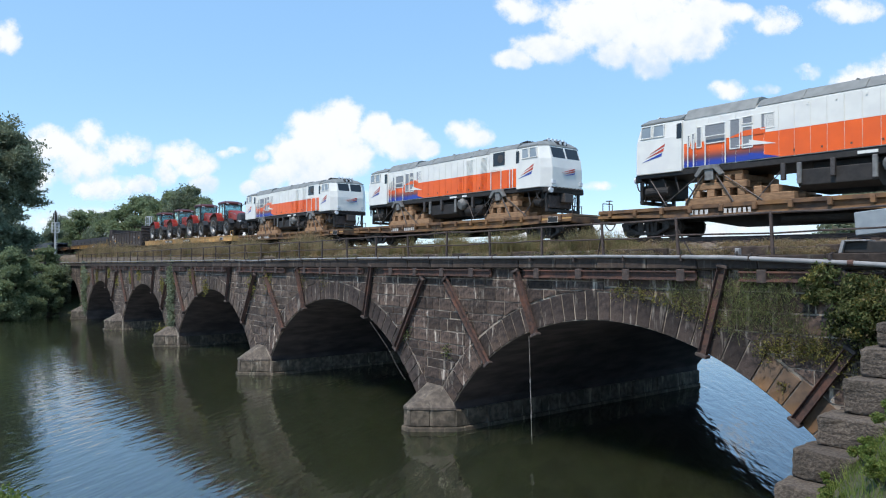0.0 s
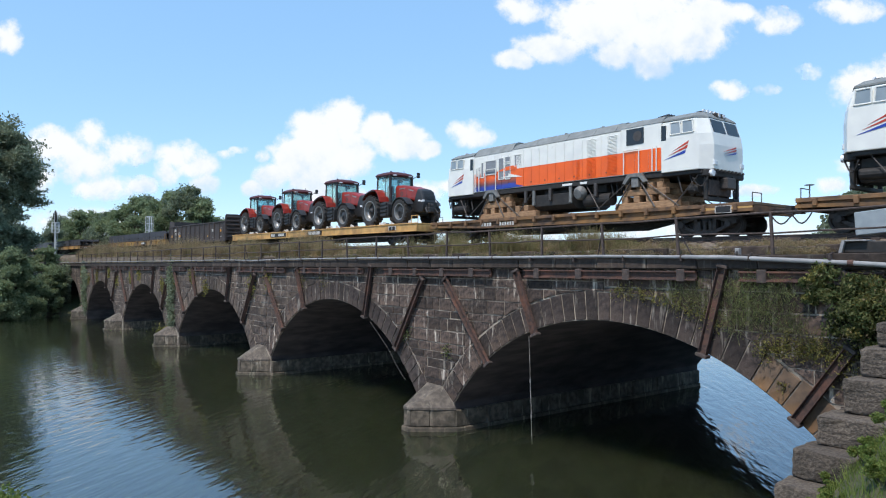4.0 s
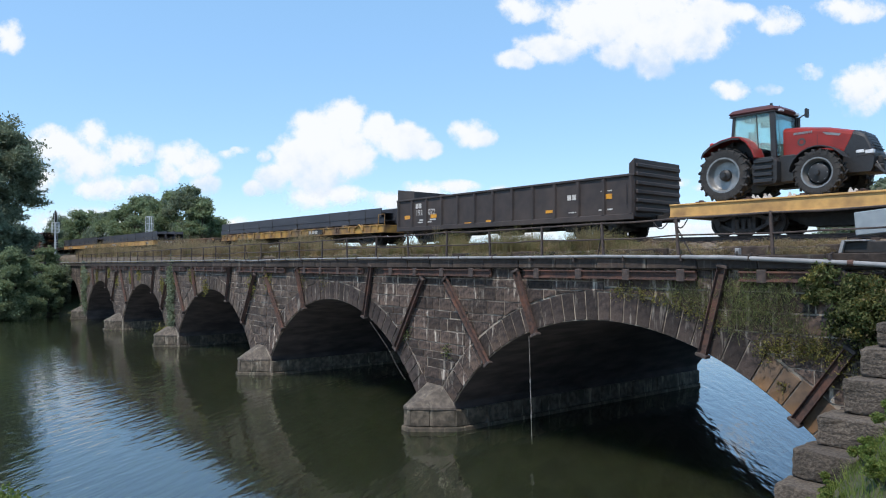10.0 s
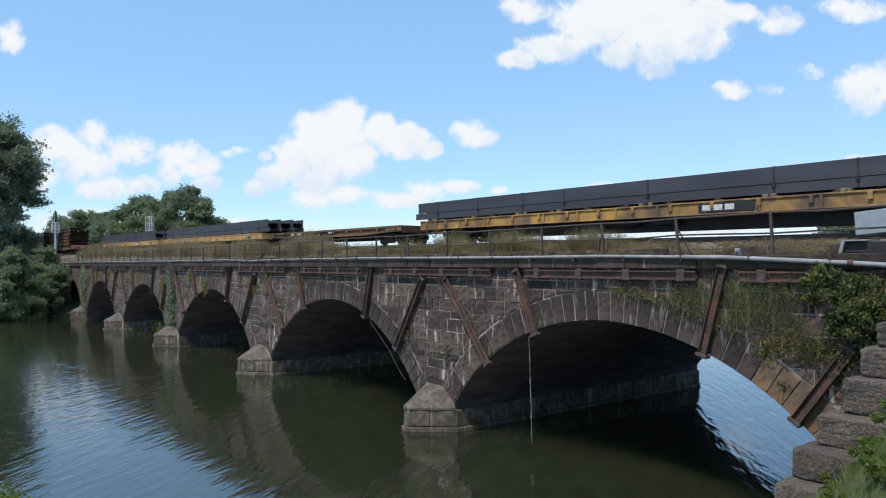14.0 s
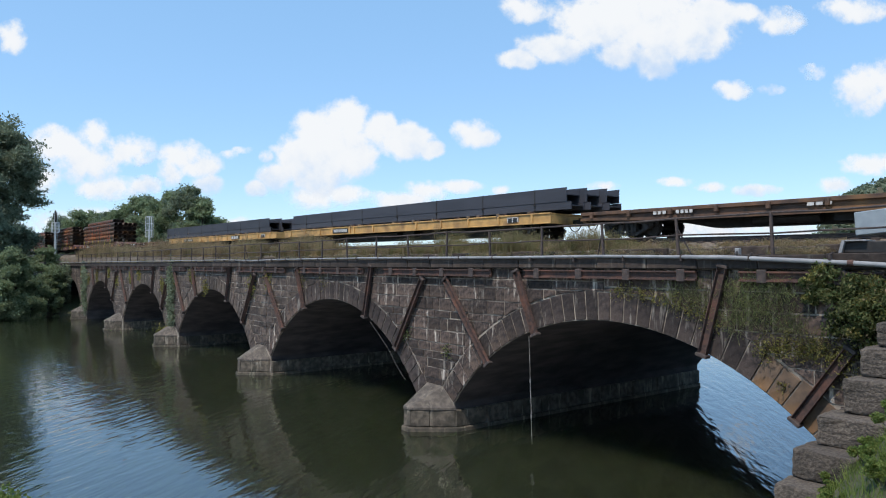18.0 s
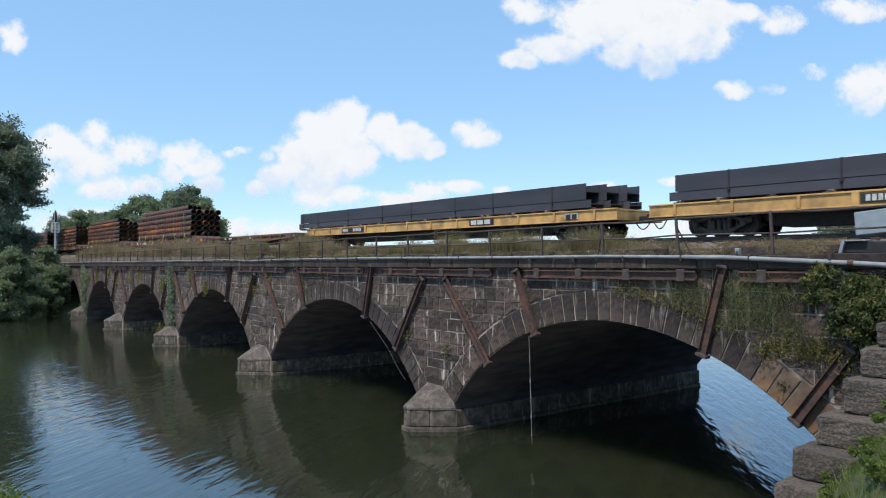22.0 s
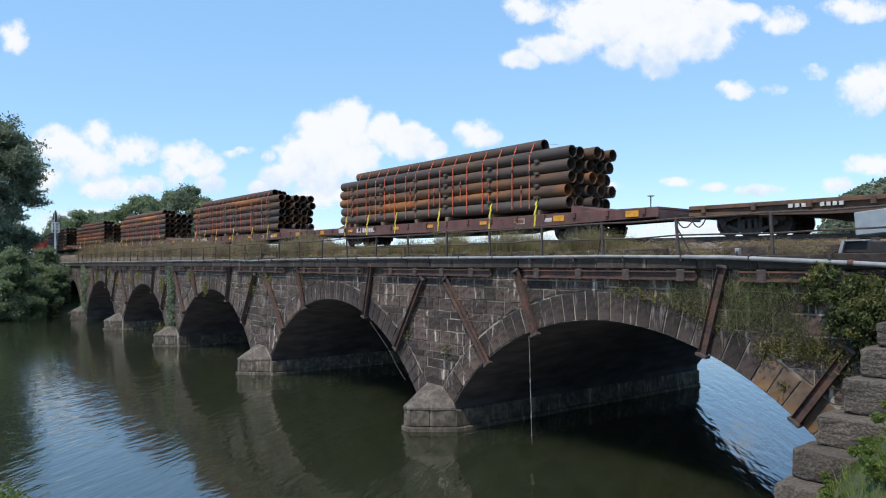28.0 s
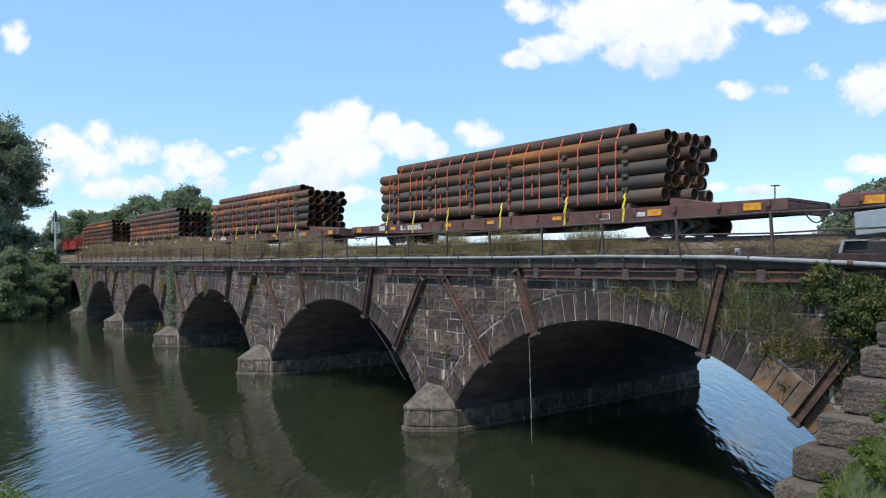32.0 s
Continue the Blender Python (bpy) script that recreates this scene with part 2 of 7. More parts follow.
# ---- mesh building ----
class Geo:
    """Collects plain solids into one mesh."""

    def __init__(self):
        self.v, self.f = [], []

    def add(self, verts, faces, m=None):
        k = len(self.v)
        self.v += [tuple(m @ Vector(p)) for p in verts] if m is not None else [tuple(p) for p in verts]
        self.f += [tuple(i + k for i in f) for f in faces]
        return self

    def box(self, x0, x1, y0, y1, z0, z1, m=None, c=0.0):
        """A box; c: the chamfer of its edges along its longest faces."""
        if c <= 0:
            v = [(x, y, z) for x in (x0, x1) for y in (y0, y1) for z in (z0, z1)]
            return self.add(v, [(0, 1, 3, 2), (4, 6, 7, 5), (0, 4, 5, 1), (2, 3, 7, 6), (0, 2, 6, 4), (1, 5, 7, 3)], m)
        v, index = [], {}
        for i, x in enumerate((x0, x1)):
            for j, y in enumerate((y0, y1)):
                for k, z in enumerate((z0, z1)):
                    sx, sy, sz = (c, -c)[i], (c, -c)[j], (c, -c)[k]
                    for a, p in enumerate(((x, y + sy, z + sz), (x + sx, y, z + sz), (x + sx, y + sy, z))):
                        index[i, j, k, a] = len(v)
                        v.append(p)
        f = []
        g = index
        for i in (0, 1):
            q = [g[i, 0, 0, 0], g[i, 1, 0, 0], g[i, 1, 1, 0], g[i, 0, 1, 0]]
            f.append(q[::-1] if i == 0 else q)
            q = [g[0, i, 0, 1], g[1, i, 0, 1], g[1, i, 1, 1], g[0, i, 1, 1]]
            f.append(q if i == 0 else q[::-1])
            q = [g[0, 0, i, 2], g[1, 0, i, 2], g[1, 1, i, 2], g[0, 1, i, 2]]
            f.append(q[::-1] if i == 0 else q)
        for i in (0, 1):
            for j in (0, 1):
                f.append((g[0, i, j, 1], g[1, i, j, 1], g[1, i, j, 2], g[0, i, j, 2]))
                f.append((g[i, 0, j, 0], g[i, 1, j, 0], g[i, 1, j, 2], g[i, 0, j, 2]))
                f.append((g[i, j, 0, 0], g[i, j, 1, 0], g[i, j, 1, 1], g[i, j, 0, 1]))
                for k in (0, 1):
                    f.append((g[i, j, k, 0], g[i, j, k, 1], g[i, j, k, 2]))
        return self.add(v, f, m)

    def cyl(self, p, q, r, n=12, r2=None, caps=True):
        p, q = Vector(p), Vector(q)
        d = (q - p).normalized()
        u = d.orthogonal().normalized()
        w = d.cross(u)
        r2 = r if r2 is None else r2
        v = [p + (u * math.cos(t) + w * math.sin(t)) * r for t in (2 * math.pi * i / n for i in range(n))]
        v += [q + (u * math.cos(t) + w * math.sin(t)) * r2 for t in (2 * math.pi * i / n for i in range(n))]
        f = [(i, (i + 1) % n, n + (i + 1) % n, n + i) for i in range(n)]
        if caps:
            f += [tuple(range(n))[::-1], tuple(range(n, 2 * n))]
        return self.add(v, f)

    def tube(self, p, q, r, inner, n=16):
        """A hollow pipe."""
        p, q = Vector(p), Vector(q)
        d = (q - p).normalized()
        u = d.orthogonal().normalized()
        w = d.cross(u)
        v = []
        for e, rad in ((p, r), (q, r), (q, inner), (p, inner)):
            v += [e + (u * math.cos(2 * math.pi * i / n) + w * math.sin(2 * math.pi * i / n)) * rad for i in range(n)]
        f = [(k * n + i, k * n + (i + 1) % n, (k + 1) % 4 * n + (i + 1) % n, (k + 1) % 4 * n + i) for k in range(4) for i in range(n)]
        return self.add(v, f)

    def hose(self, pts, r, n=6):
        """A bent tube through the points."""
        pts = [Vector(p) for p in pts]
        rings = []
        for i, p in enumerate(pts):
            d = (pts[min(i + 1, len(pts) - 1)] - pts[max(i - 1, 0)]).normalized()
            u = d.cross(Vector((0.31, 0.87, 0.38))).normalized()
            w = d.cross(u)
            rings.append([p + (u * math.cos(2 * math.pi * k / n) + w * math.sin(2 * math.pi * k / n)) * r for k in range(n)])
        return self.loft(rings)

    def prism(self, outline, a, b, axis="y", m=None):
        """An outline pushed from a to b: outline in (x, z) along y, in (y, z) along x, in (x, y) along z."""
        put = {"y": lambda s, t, e: (s, e, t), "x": lambda s, t, e: (e, s, t), "z": lambda s, t, e: (s, t, e)}[axis]
        n = len(outline)
        v = [put(s, t, a) for s, t in outline] + [put(s, t, b) for s, t in outline]
        f = [(i, (i + 1) % n, n + (i + 1) % n, n + i) for i in range(n)] + [tuple(range(n))[::-1], tuple(range(n, 2 * n))]
        return self.add(v, f, m)

    def lathe(self, profile, n=20, m=None):
        """A profile of (radius, y) turned about the y axis."""
        k = len(profile)
        v = [(r * math.cos(2 * math.pi * i / n), y, r * math.sin(2 * math.pi * i / n)) for i in range(n) for r, y in profile]
        f = [(i * k + j, i * k + j + 1, (i + 1) % n * k + j + 1, (i + 1) % n * k + j) for i in range(n) for j in range(k - 1)]
        return self.add(v, f, m)

    def loft(self, sections, m=None, caps=True):
        """Joins closed sections with the same number of points."""
        n = len(sections[0])
        v = [p for s in sections for p in s]
        f = [(k * n + i, k * n + (i + 1) % n, (k + 1) * n + (i + 1) % n, (k + 1) * n + i) for k in range(len(sections) - 1) for i in range(n)]
        if caps:
            f += [tuple(range(n))[::-1], tuple(range((len(sections) - 1) * n, len(sections) * n))]
        return self.add(v, f, m)

    def mesh(self, name, smooth=False, bevel=0.0):
        me = bpy.data.meshes.new(name)
        me.from_pydata(self.v, [], self.f)
        bm = bmesh.new()
        bm.from_mesh(me)
        bmesh.ops.recalc_face_normals(bm, faces=bm.faces)
        if bevel:
            edges = [e for e in bm.edges if len(e.link_faces) == 2 and e.calc_face_angle(0) > 0.6]
            bmesh.ops.bevel(bm, geom=edges, offset=bevel, segments=2, affect="EDGES", profile=0.6, clamp_overlap=True)
        if smooth:
            for f in bm.faces:
                f.smooth = True
            for e in bm.edges:
                if len(e.link_faces) == 2 and e.calc_face_angle(0) > 0.7:
                    e.smooth = False
        bm.to_mesh(me)
        bm.free()
        return me


def part(name, geo, material, parent=None, label="", smooth=False, bevel=0.0, m=None):
    """One mesh object under a thing or under a part."""
    me = geo if isinstance(geo, bpy.types.Mesh) else geo.mesh(name, smooth, bevel)
    if not me.materials:
        me.materials.append(material)
    ob = new(name, me)
    if parent is not None:
        ob.parent = parent
    if m is not None:
        ob.matrix_basis = m
    return tagged(ob, label)


def thing(name, label, category, group="", m=None, kind=""):
    ob = new(name)
    ob.empty_display_size = 0.2
    if m is not None:
        ob.matrix_basis = m
    return tagged(ob, label, category, group, kind)


# ---- ground and water ----
WATER_Z, DECK = 0.43, 7.77
GRADE, TRACK_YAW = radians(0.4649), radians(0.3933)
TRACK_O = Vector((-21.3, 3.94, 8.5))
TRACK_M = Matrix.Translation(TRACK_O) @ Euler((0, GRADE, TRACK_YAW)).to_matrix().to_4x4()
RAIL_Z = 0.47


def track_z(x):
    """Height of the rail tops above the water datum at x."""
    return TRACK_O.z + RAIL_Z - (x - TRACK_O.x) * math.tan(GRADE)


def smooth_step(a, b, v):
    t = min(1, max(0, (v - a) / (b - a)))
    return t * t * (3 - 2 * t)


def ground_height(x, y):
    e = -2.2 * smooth_step(-9.5, -4.5, y)
    right = -1.6 + 7.8 * smooth_step(-9.0 + e, -0.5 + e, x)
    if y > -2.5:
        right = -1.6 + 7.8 * smooth_step(-7.5, 0.5, x)
    left = -1.6 + 5.5 * smooth_step(-107, -124, x) + 1.2 * smooth_step(-124, -150, x)
    z = max(right, left) + 0.25 * noise.noise((x * 0.35, y * 0.35, 1.0))
    if -1 < y < 26 and x < -124:
        z = max(z, min(8.2, 3 + (-124 - x) * 0.6))
    if -1 < y < 26 and x > -3:
        z = max(z, 6.6)
    return z


def axis_steps(points):
    out = []
    for a, b, n in points:
        out += [a + (b - a) * i / n for i in range(n)]
    return out + [points[-1][1]]


def build_ground():
    xs = axis_steps([(-3500, -400, 6), (-400, -160, 8), (-160, -100, 24), (-100, -14, 6), (-14, 6, 34), (6, 60, 6), (60, 3500, 6)])
    ys = axis_steps([(-3500, -300, 5), (-300, -50, 6), (-50, -22, 8), (-22, 4, 40), (4, 40, 12), (40, 300, 8), (300, 3500, 6)])
    g = Geo()
    v = [(x, y, ground_height(x, y)) for x in xs for y in ys]
    m = len(ys)
    f = [(i * m + j, (i + 1) * m + j, (i + 1) * m + j + 1, i * m + j + 1) for i in range(len(xs) - 1) for j in range(m - 1)]
    g.add(v, f)
    tagged(part("ground", g, EARTH, smooth=True), "earthen river banks with sparse green cover", "ground", kind="structure")
    w = Geo()
    w.add([(-126, -900, WATER_Z), (-2, -900, WATER_Z), (-2, 900, WATER_Z), (-126, 900, WATER_Z)], [(0, 1, 2, 3)])
    tagged(part("water", w, WATER), "calm dark green river water with light ripples", "water", kind="structure")


build_ground()

# ---- stone arch bridge ----
ARCHES = [-15.7, -35.55, -55.9, -76.6, -97.2, -117.8]
RAD, MID_Z, SPRING, RING = 10.66, -4.73, 1.7, 1.02
HALF = math.sqrt(RAD ** 2 - (SPRING - MID_Z) ** 2)
BACK, LEFT_END, RIGHT_END = 19.4, -160.0, 8.0
PIERS = [(a - HALF + b + HALF) / 2 for a, b in zip(ARCHES[:-1], ARCHES[1:])]


def bay_outline(c, x0, x1, low=-1.6):
    """Face outline of one bay with its arch cut out."""
    pts = [(x0, low), (c - HALF, low), (c - HALF, SPRING)]
    a0 = math.asin(HALF / RAD)
    pts += [(c + RAD * math.sin(-a0 + 2 * a0 * i / 28), MID_Z + RAD * math.cos(-a0 + 2 * a0 * i / 28)) for i in range(1, 28)]
    pts += [(c + HALF, SPRING), (c + HALF, low), (x1, low), (x1, DECK), (x0, DECK)]
    return pts


bridge = tagged(thing("bridge", "", ""), "old sooty stone arch railway bridge over the river", "bridge", kind="structure")


def build_core():
    bounds = [RIGHT_END] + PIERS + [LEFT_END]
    for i, c in enumerate(ARCHES):
        out = bay_outline(c, bounds[i + 1], bounds[i])
        part("wall_backing", Geo().prism(out, -0.006, 0.075), MORTAR, bridge, "pale mortar behind the face stones")
        part("vault", Geo().prism(out, 0.075, BACK), VAULT, bridge, "dark stone vault under the arch")


def stone(outline, proud, parent, material, geo=None):
    """A face stone: an outline in (x, z), set into the backing, its front edges chamfered."""
    cx, cz = sum(p[0] for p in outline) / len(outline), sum(p[1] for p in outline) / len(outline)

    hx, hz = max(abs(p[0] - cx) for p in outline), max(abs(p[1] - cz) for p in outline)

    def inset(d):
        kx, kz = max(0.4, 1 - d / hx), max(0.4, 1 - d / hz)
        return [(cx + (x - cx) * kx, cz + (z - cz) * kz) for x, z in outline]
    a, b = inset(0.016 + random.uniform(0, 0.014)), inset(0.05)
    n = len(outline)
    v = [(x, 0.09, z) for x, z in a] + [(x, 0.006 - proud, z) for x, z in a] + [(x, -proud + random.uniform(-0.012, 0.012), z) for x, z in b] + [(cx, -proud - random.uniform(0.0, 0.025), cz)]
    f = [(k * n + i, k * n + (i + 1) % n, (k + 1) * n + (i + 1) % n, (k + 1) * n + i) for k in range(2) for i in range(n)]
    f += [(2 * n + i, 2 * n + (i + 1) % n, 3 * n) for i in range(n)]
    if geo is not None:
        geo.add(v, f)
        return None
    ob = part("stone", Geo().add([(x - cx, y, z - cz) for x, y, z in v], f), material, parent)
    ob.location = (cx, 0, cz)
    return ob


def ring_stones(c, parent, geo=None):
    a0, n = math.asin(HALF / RAD), 37
    for i in range(n):
        a, b = -a0 + 2 * a0 * i / n + 0.014 / RAD, -a0 + 2 * a0 * (i + 1) / n - 0.014 / RAD
        top = RAD + RING + random.uniform(-0.06, 0.08)
        o = [(c + r * math.sin(t), MID_Z + r * math.cos(t)) for r, t in ((RAD + 0.012, a), (RAD - 0.004, (a + b) / 2), (RAD + 0.012, b), (top, b), (top, a))]
        warm = c > -20 and i > 28
        stone(o, 0.025 + random.uniform(0, 0.03), parent, STONE_WARM if warm else RING_STONE if i > 9 else STONE, geo)


def ring_top(c, x):
    """Height of the ring's outside over x."""
    d = (RAD + RING + 0.03) ** 2 - (x - c) ** 2
    return MID_Z + math.sqrt(d) if d > 0 else -9.0


def spandrel(x0, x1, ca, cb, parent, geo=None, low=SPRING):
    """Coursed stones between the arch ca on the left and cb on the right (either may be None)."""
    z = low
    while z < DECK - 0.15:
        h = random.choice((0.34, 0.42, 0.5, 0.58))
        z2 = z + h if z + h < DECK - 0.3 else DECK
        x = x0
        while x < x1 - 0.02:
            w = random.uniform(0.42, 1.3)
            xb = x1 if x + w > x1 - 0.35 else x + w
            foot = []
            for i in range(11):
                xi = x + (xb - x) * i / 10
                zl = max([z] + [ring_top(c, xi) for c in (ca, cb) if c is not None])
                if zl < z2 - 0.03:
                    foot.append((xi, zl))
            if len(foot) > 2 and foot[-1][0] - foot[0][0] > 0.12:
                if max(q[1] for q in foot) < z + 0.005:
                    foot = [foot[0], foot[-1]]
                o = foot + [(foot[-1][0], z2), (foot[0][0], z2)]
                stone(o, random.uniform(0.016, 0.05), parent, STONE, geo)
            x = xb
        z = z2


def build_face():
    wall = part("face_wall", Geo().box(-0.01, 0.01, 0.2, 0.3, 3, 3.02), STONE, bridge)
    spandrel(ARCHES[0], RIGHT_END - 2, ARCHES[0], None, wall)
    spandrel(ARCHES[1], ARCHES[0], ARCHES[1], ARCHES[0], wall)
    ring_stones(ARCHES[0], wall)
    ring_stones(ARCHES[1], wall)
    far = Geo()
    for a, b in zip(ARCHES[2:], ARCHES[1:-1]):
        spandrel(a, b, a, b, None, far)
        ring_stones(a, None, far)
    spandrel(-150, ARCHES[-1], None, ARCHES[-1], None, far)
    tagged(part("far_face_stones", far, STONE_FAR, bridge), kind="stuff")


def rough(me, amount, scale, seed):
    """Breaks up the faces of a hewn block."""
    bm = bmesh.new()
    bm.from_mesh(me)
    bmesh.ops.triangulate(bm, faces=[f for f in bm.faces if len(f.verts) > 4])
    bmesh.ops.subdivide_edges(bm, edges=[e for e in bm.edges if e.calc_length() > 0.25], cuts=3, use_grid_fill=True)
    for v in bm.verts:
        v.co += noise.noise_vector(v.co * scale + Vector((seed, seed * 2, 0))) * amount + noise.noise_vector(v.co * scale * 3.1) * amount * 0.4
    bm.to_mesh(me)
    bm.free()
    return me


def build_cutwater(x, near):
    """Blunt pier foot: a low base, a course of hewn blocks, and a sloping cap with a lip."""
    w, d, n = 1.55, 1.62, 0.26

    def plan(k):
        return [(x - w * k, 0.3), (x - w * k, 0.0), (x - n, -d * k), (x + n, -d * k), (x + w * k, 0.0), (x + w * k, 0.3)]
    pier = part("pier_foot", Geo().prism(plan(1.06), -1.5, 0.62, "z"), STONE_LIGHT, bridge, "pale waterworn footing stones of a pier", bevel=0.04)
    edge = plan(0.985)[1:5]
    runs = []
    for (xa, ya), (xb, yb), k in ((edge[0], edge[1], 2), (edge[1], edge[2], 1), (edge[2], edge[3], 2)):
        cuts = [0.0] + [i / k + random.uniform(-0.12, 0.12) for i in range(1, k)] + [1.0]
        runs += [((xa + (xb - xa) * a, ya + (yb - ya) * a), (xa + (xb - xa) * b, ya + (yb - ya) * b)) for a, b in zip(cuts[:-1], cuts[1:])]
    for i, (p, q) in enumerate(runs):
        g = 0.008 / max(0.1, math.dist(p, q))
        p2, q2 = [(p[0] + (q[0] - p[0]) * t, p[1] + (q[1] - p[1]) * t) for t in (g, 1 - g)]
        inner = [(x + (q2[0] - x) * 0.25, 0.25), (x + (p2[0] - x) * 0.25, 0.25)]
        me = Geo().prism([p2, q2] + inner, 0.64, 1.37, "z").mesh("stone", bevel=0.05)
        part("stone", rough(me, 0.03, 2.3, i + x) if near else me, STONE_LIGHT, pier)
    lip, top = plan(1.0)[1:5], [(x - 0.62, -0.02), (x - 0.2, -0.1), (x + 0.2, -0.1), (x + 0.62, -0.02)]
    cap = Geo().loft([[(px, py, 1.385) for px, py in lip], [(px, py, 1.5) for px, py in lip], [(px * 0.97 + x * 0.03, py * 0.97, 1.54) for px, py in lip], [(px, py, 2.36) for px, py in top]])
    me = cap.mesh("cap_stone", bevel=0.02)
    part("cap_stone", rough(me, 0.02, 2.0, x) if near else me, STONE_CAP, pier, "sloping weathered cap")
    inner = Geo()
    half = min(abs(x - c) for c in ARCHES) - HALF + 0.13
    for side in (-1, 1):
        y = 0.0
        while near and y < BACK:
            ln = random.uniform(1.6, 2.8)
            inner.box(*sorted((x + side * (half - 0.35), x + side * (half + 0.02 + random.uniform(-0.02, 0.02)))), y + 0.01, min(BACK, y + ln) - 0.01, 0.62, 1.38, c=0.04)
            inner.box(*sorted((x + side * (half - 0.35), x + side * (half + 0.1))), y + 0.01, min(BACK, y + ln) - 0.01, -0.5, 0.61, c=0.04)
            y += ln
    if near:
        part("footing_course", inner, STONE_LIGHT, pier)


def build_coping():
    """Coping slabs, each a piece of its own."""
    x = RIGHT_END - 1
    far = Geo()
    while x > LEFT_END + 2:
        ln = random.uniform(1.5, 2.2)
        top = 8.19 + random.uniform(-0.015, 0.015)
        if x > -62:
            part("coping_slab", Geo().box(-ln / 2 + 0.008, ln / 2 - 0.008, -0.26 + random.uniform(-0.02, 0.02), 1.1, DECK + 0.004, top, c=0.03), COPING, bridge, m=pose(x - ln / 2, 0, 0))
        else:
            far.box(x - ln + 0.008, x - 0.008, -0.26, 1.1, DECK + 0.004, top, c=0.03)
        x -= ln
    tagged(part("far_coping", far, COPING, bridge), kind="stuff")
    # low stone kerb that holds the gravel back
    x = RIGHT_END - 1
    while x > -60:
        ln = random.uniform(1.1, 1.9)
        part("kerb_stone", Geo().box(-ln / 2 + 0.01, ln / 2 - 0.01, 0.86 + random.uniform(-0.02, 0.02), 1.115, 8.2, 8.46 + random.uniform(-0.03, 0.02), c=0.03), STONE_DARK, bridge, m=pose(x - ln / 2, 0, 0))
        x -= ln


def build_deck():
    n = 60
    v, f = [], []
    prof = [(1.12, -2.2), (1.12, -0.8), (1.3, -0.55), (2.2, -0.42), (2.75, -0.2), (5.2, -0.2), (6.0, -0.45), (9, -0.5), (15, -0.5), (19.3, -0.5), (19.35, -2.2)]
    for i in range(n + 1):
        x = -420 + 480 * i / n
        for y, dz in prof:
            yy = y + (x + 21) * math.tan(TRACK_YAW) * (1 if 2 < y < 7 else 0)
            v.append((x, yy, track_z(x) + dz + 0.03 * noise.noise((x, y, 3))))
    m = len(prof)
    f = [(i * m + j, (i + 1) * m + j, (i + 1) * m + j + 1, i * m + j + 1) for i in range(n) for j in range(m - 1)]
    g = Geo().add(v, f)
    tagged(part("ballast", g, BALLAST, smooth=True), "weedy gravel ballast along the bridge deck", "ballast", kind="structure")


def build_track():
    track = tagged(thing("railway_track", "", "", m=TRACK_M), "single railway track on wooden sleepers in gravel", "railway track", kind="structure")
    prof = [(-0.07, -0.17), (0.07, -0.17), (0.07, -0.15), (0.012, -0.13), (0.012, -0.045), (0.036, -0.035), (0.036, 0), (-0.036, 0), (-0.036, -0.035), (-0.012, -0.045), (-0.012, -0.13), (-0.07, -0.15)]
    for s in (-0.755, 0.755):
        part("rail", Geo().prism([(s + y, RAIL_Z + z) for y, z in prof], -400, 70, "x"), RAIL, track)
    sleepers = Geo()
    x = -100
    while x < 40:
        sleepers.box(x, x + 0.23, -1.3, 1.3, RAIL_Z - 0.33, RAIL_Z - 0.172, c=0.01)
        x += 0.56
    tagged(part("sleepers", sleepers, RUST_DARK, track), kind="stuff")


build_core()
build_coping()
build_deck()
build_track()
for _i, _x in enumerate(PIERS):
    build_cutwater(_x, _i < 4)


# ---- train ----
def train_way(t):
    """How far the train has rolled after t seconds."""
    u = t / 32
    return 1.025 * (203.935 * u + 41.961 * u ** 2 - 14.189 * u ** 3 + 5.374 * u ** 4 - 0.996 * u ** 5)


def train_pose(q, t):
    """Where the train's datum q stands at t seconds."""
    return TRACK_M @ Matrix.Translation((1.025 * q + train_way(t) - 0.15, 0, 0))


MOVING = []
YELLOW = surf("yellow_car_paint", (0.60, 0.35, 0.115), (0.46, 0.265, 0.09), 0.6, grain=3, spots=0.9, c=(0.20, 0.11, 0.05), amount=0.75, bump=0.1, vary=0.08)
BROWN_YELLOW = surf("worn_yellow_brown_paint", (0.19, 0.105, 0.052), (0.075, 0.047, 0.032), 0.8, grain=2.5, spots=0.55, c=(0.36, 0.18, 0.05), amount=0.75, bump=0.2, vary=0.1)
WORN_YELLOW = surf("worn_yellow_paint", (0.42, 0.24, 0.055), (0.16, 0.09, 0.045), 0.75, grain=1.6, spots=0.4, c=(0.10, 0.065, 0.045), amount=0.85, bump=0.15)
BROWN_CAR = surf("brown_rusty_car_paint", (0.13, 0.07, 0.042), (0.06, 0.038, 0.028), 0.8, grain=2.5, spots=0.5, c=(0.30, 0.15, 0.05), amount=0.65, bump=0.2, vary=0.1)
OXIDE = surf("oxide_red_car_paint", (0.13, 0.055, 0.045), (0.08, 0.038, 0.033), 0.7, grain=3, spots=0.7, c=(0.17, 0.10, 0.08), amount=0.5, bump=0.1, vary=0.08)
PLANK = surf("car_deck_planks", (0.22, 0.16, 0.10), (0.12, 0.09, 0.06), 0.9, grain=4, spots=0.8, stretch=(3, 0.4, 1), bump=0.3)
UNDER = surf("greasy_underframe", (0.028, 0.025, 0.023), (0.015, 0.014, 0.013), 0.7, grain=6, bump=0.2)
TRUCK = surf("grimy_cast_steel", (0.075, 0.064, 0.058), (0.04, 0.035, 0.032), 0.85, grain=7, spots=1.5)
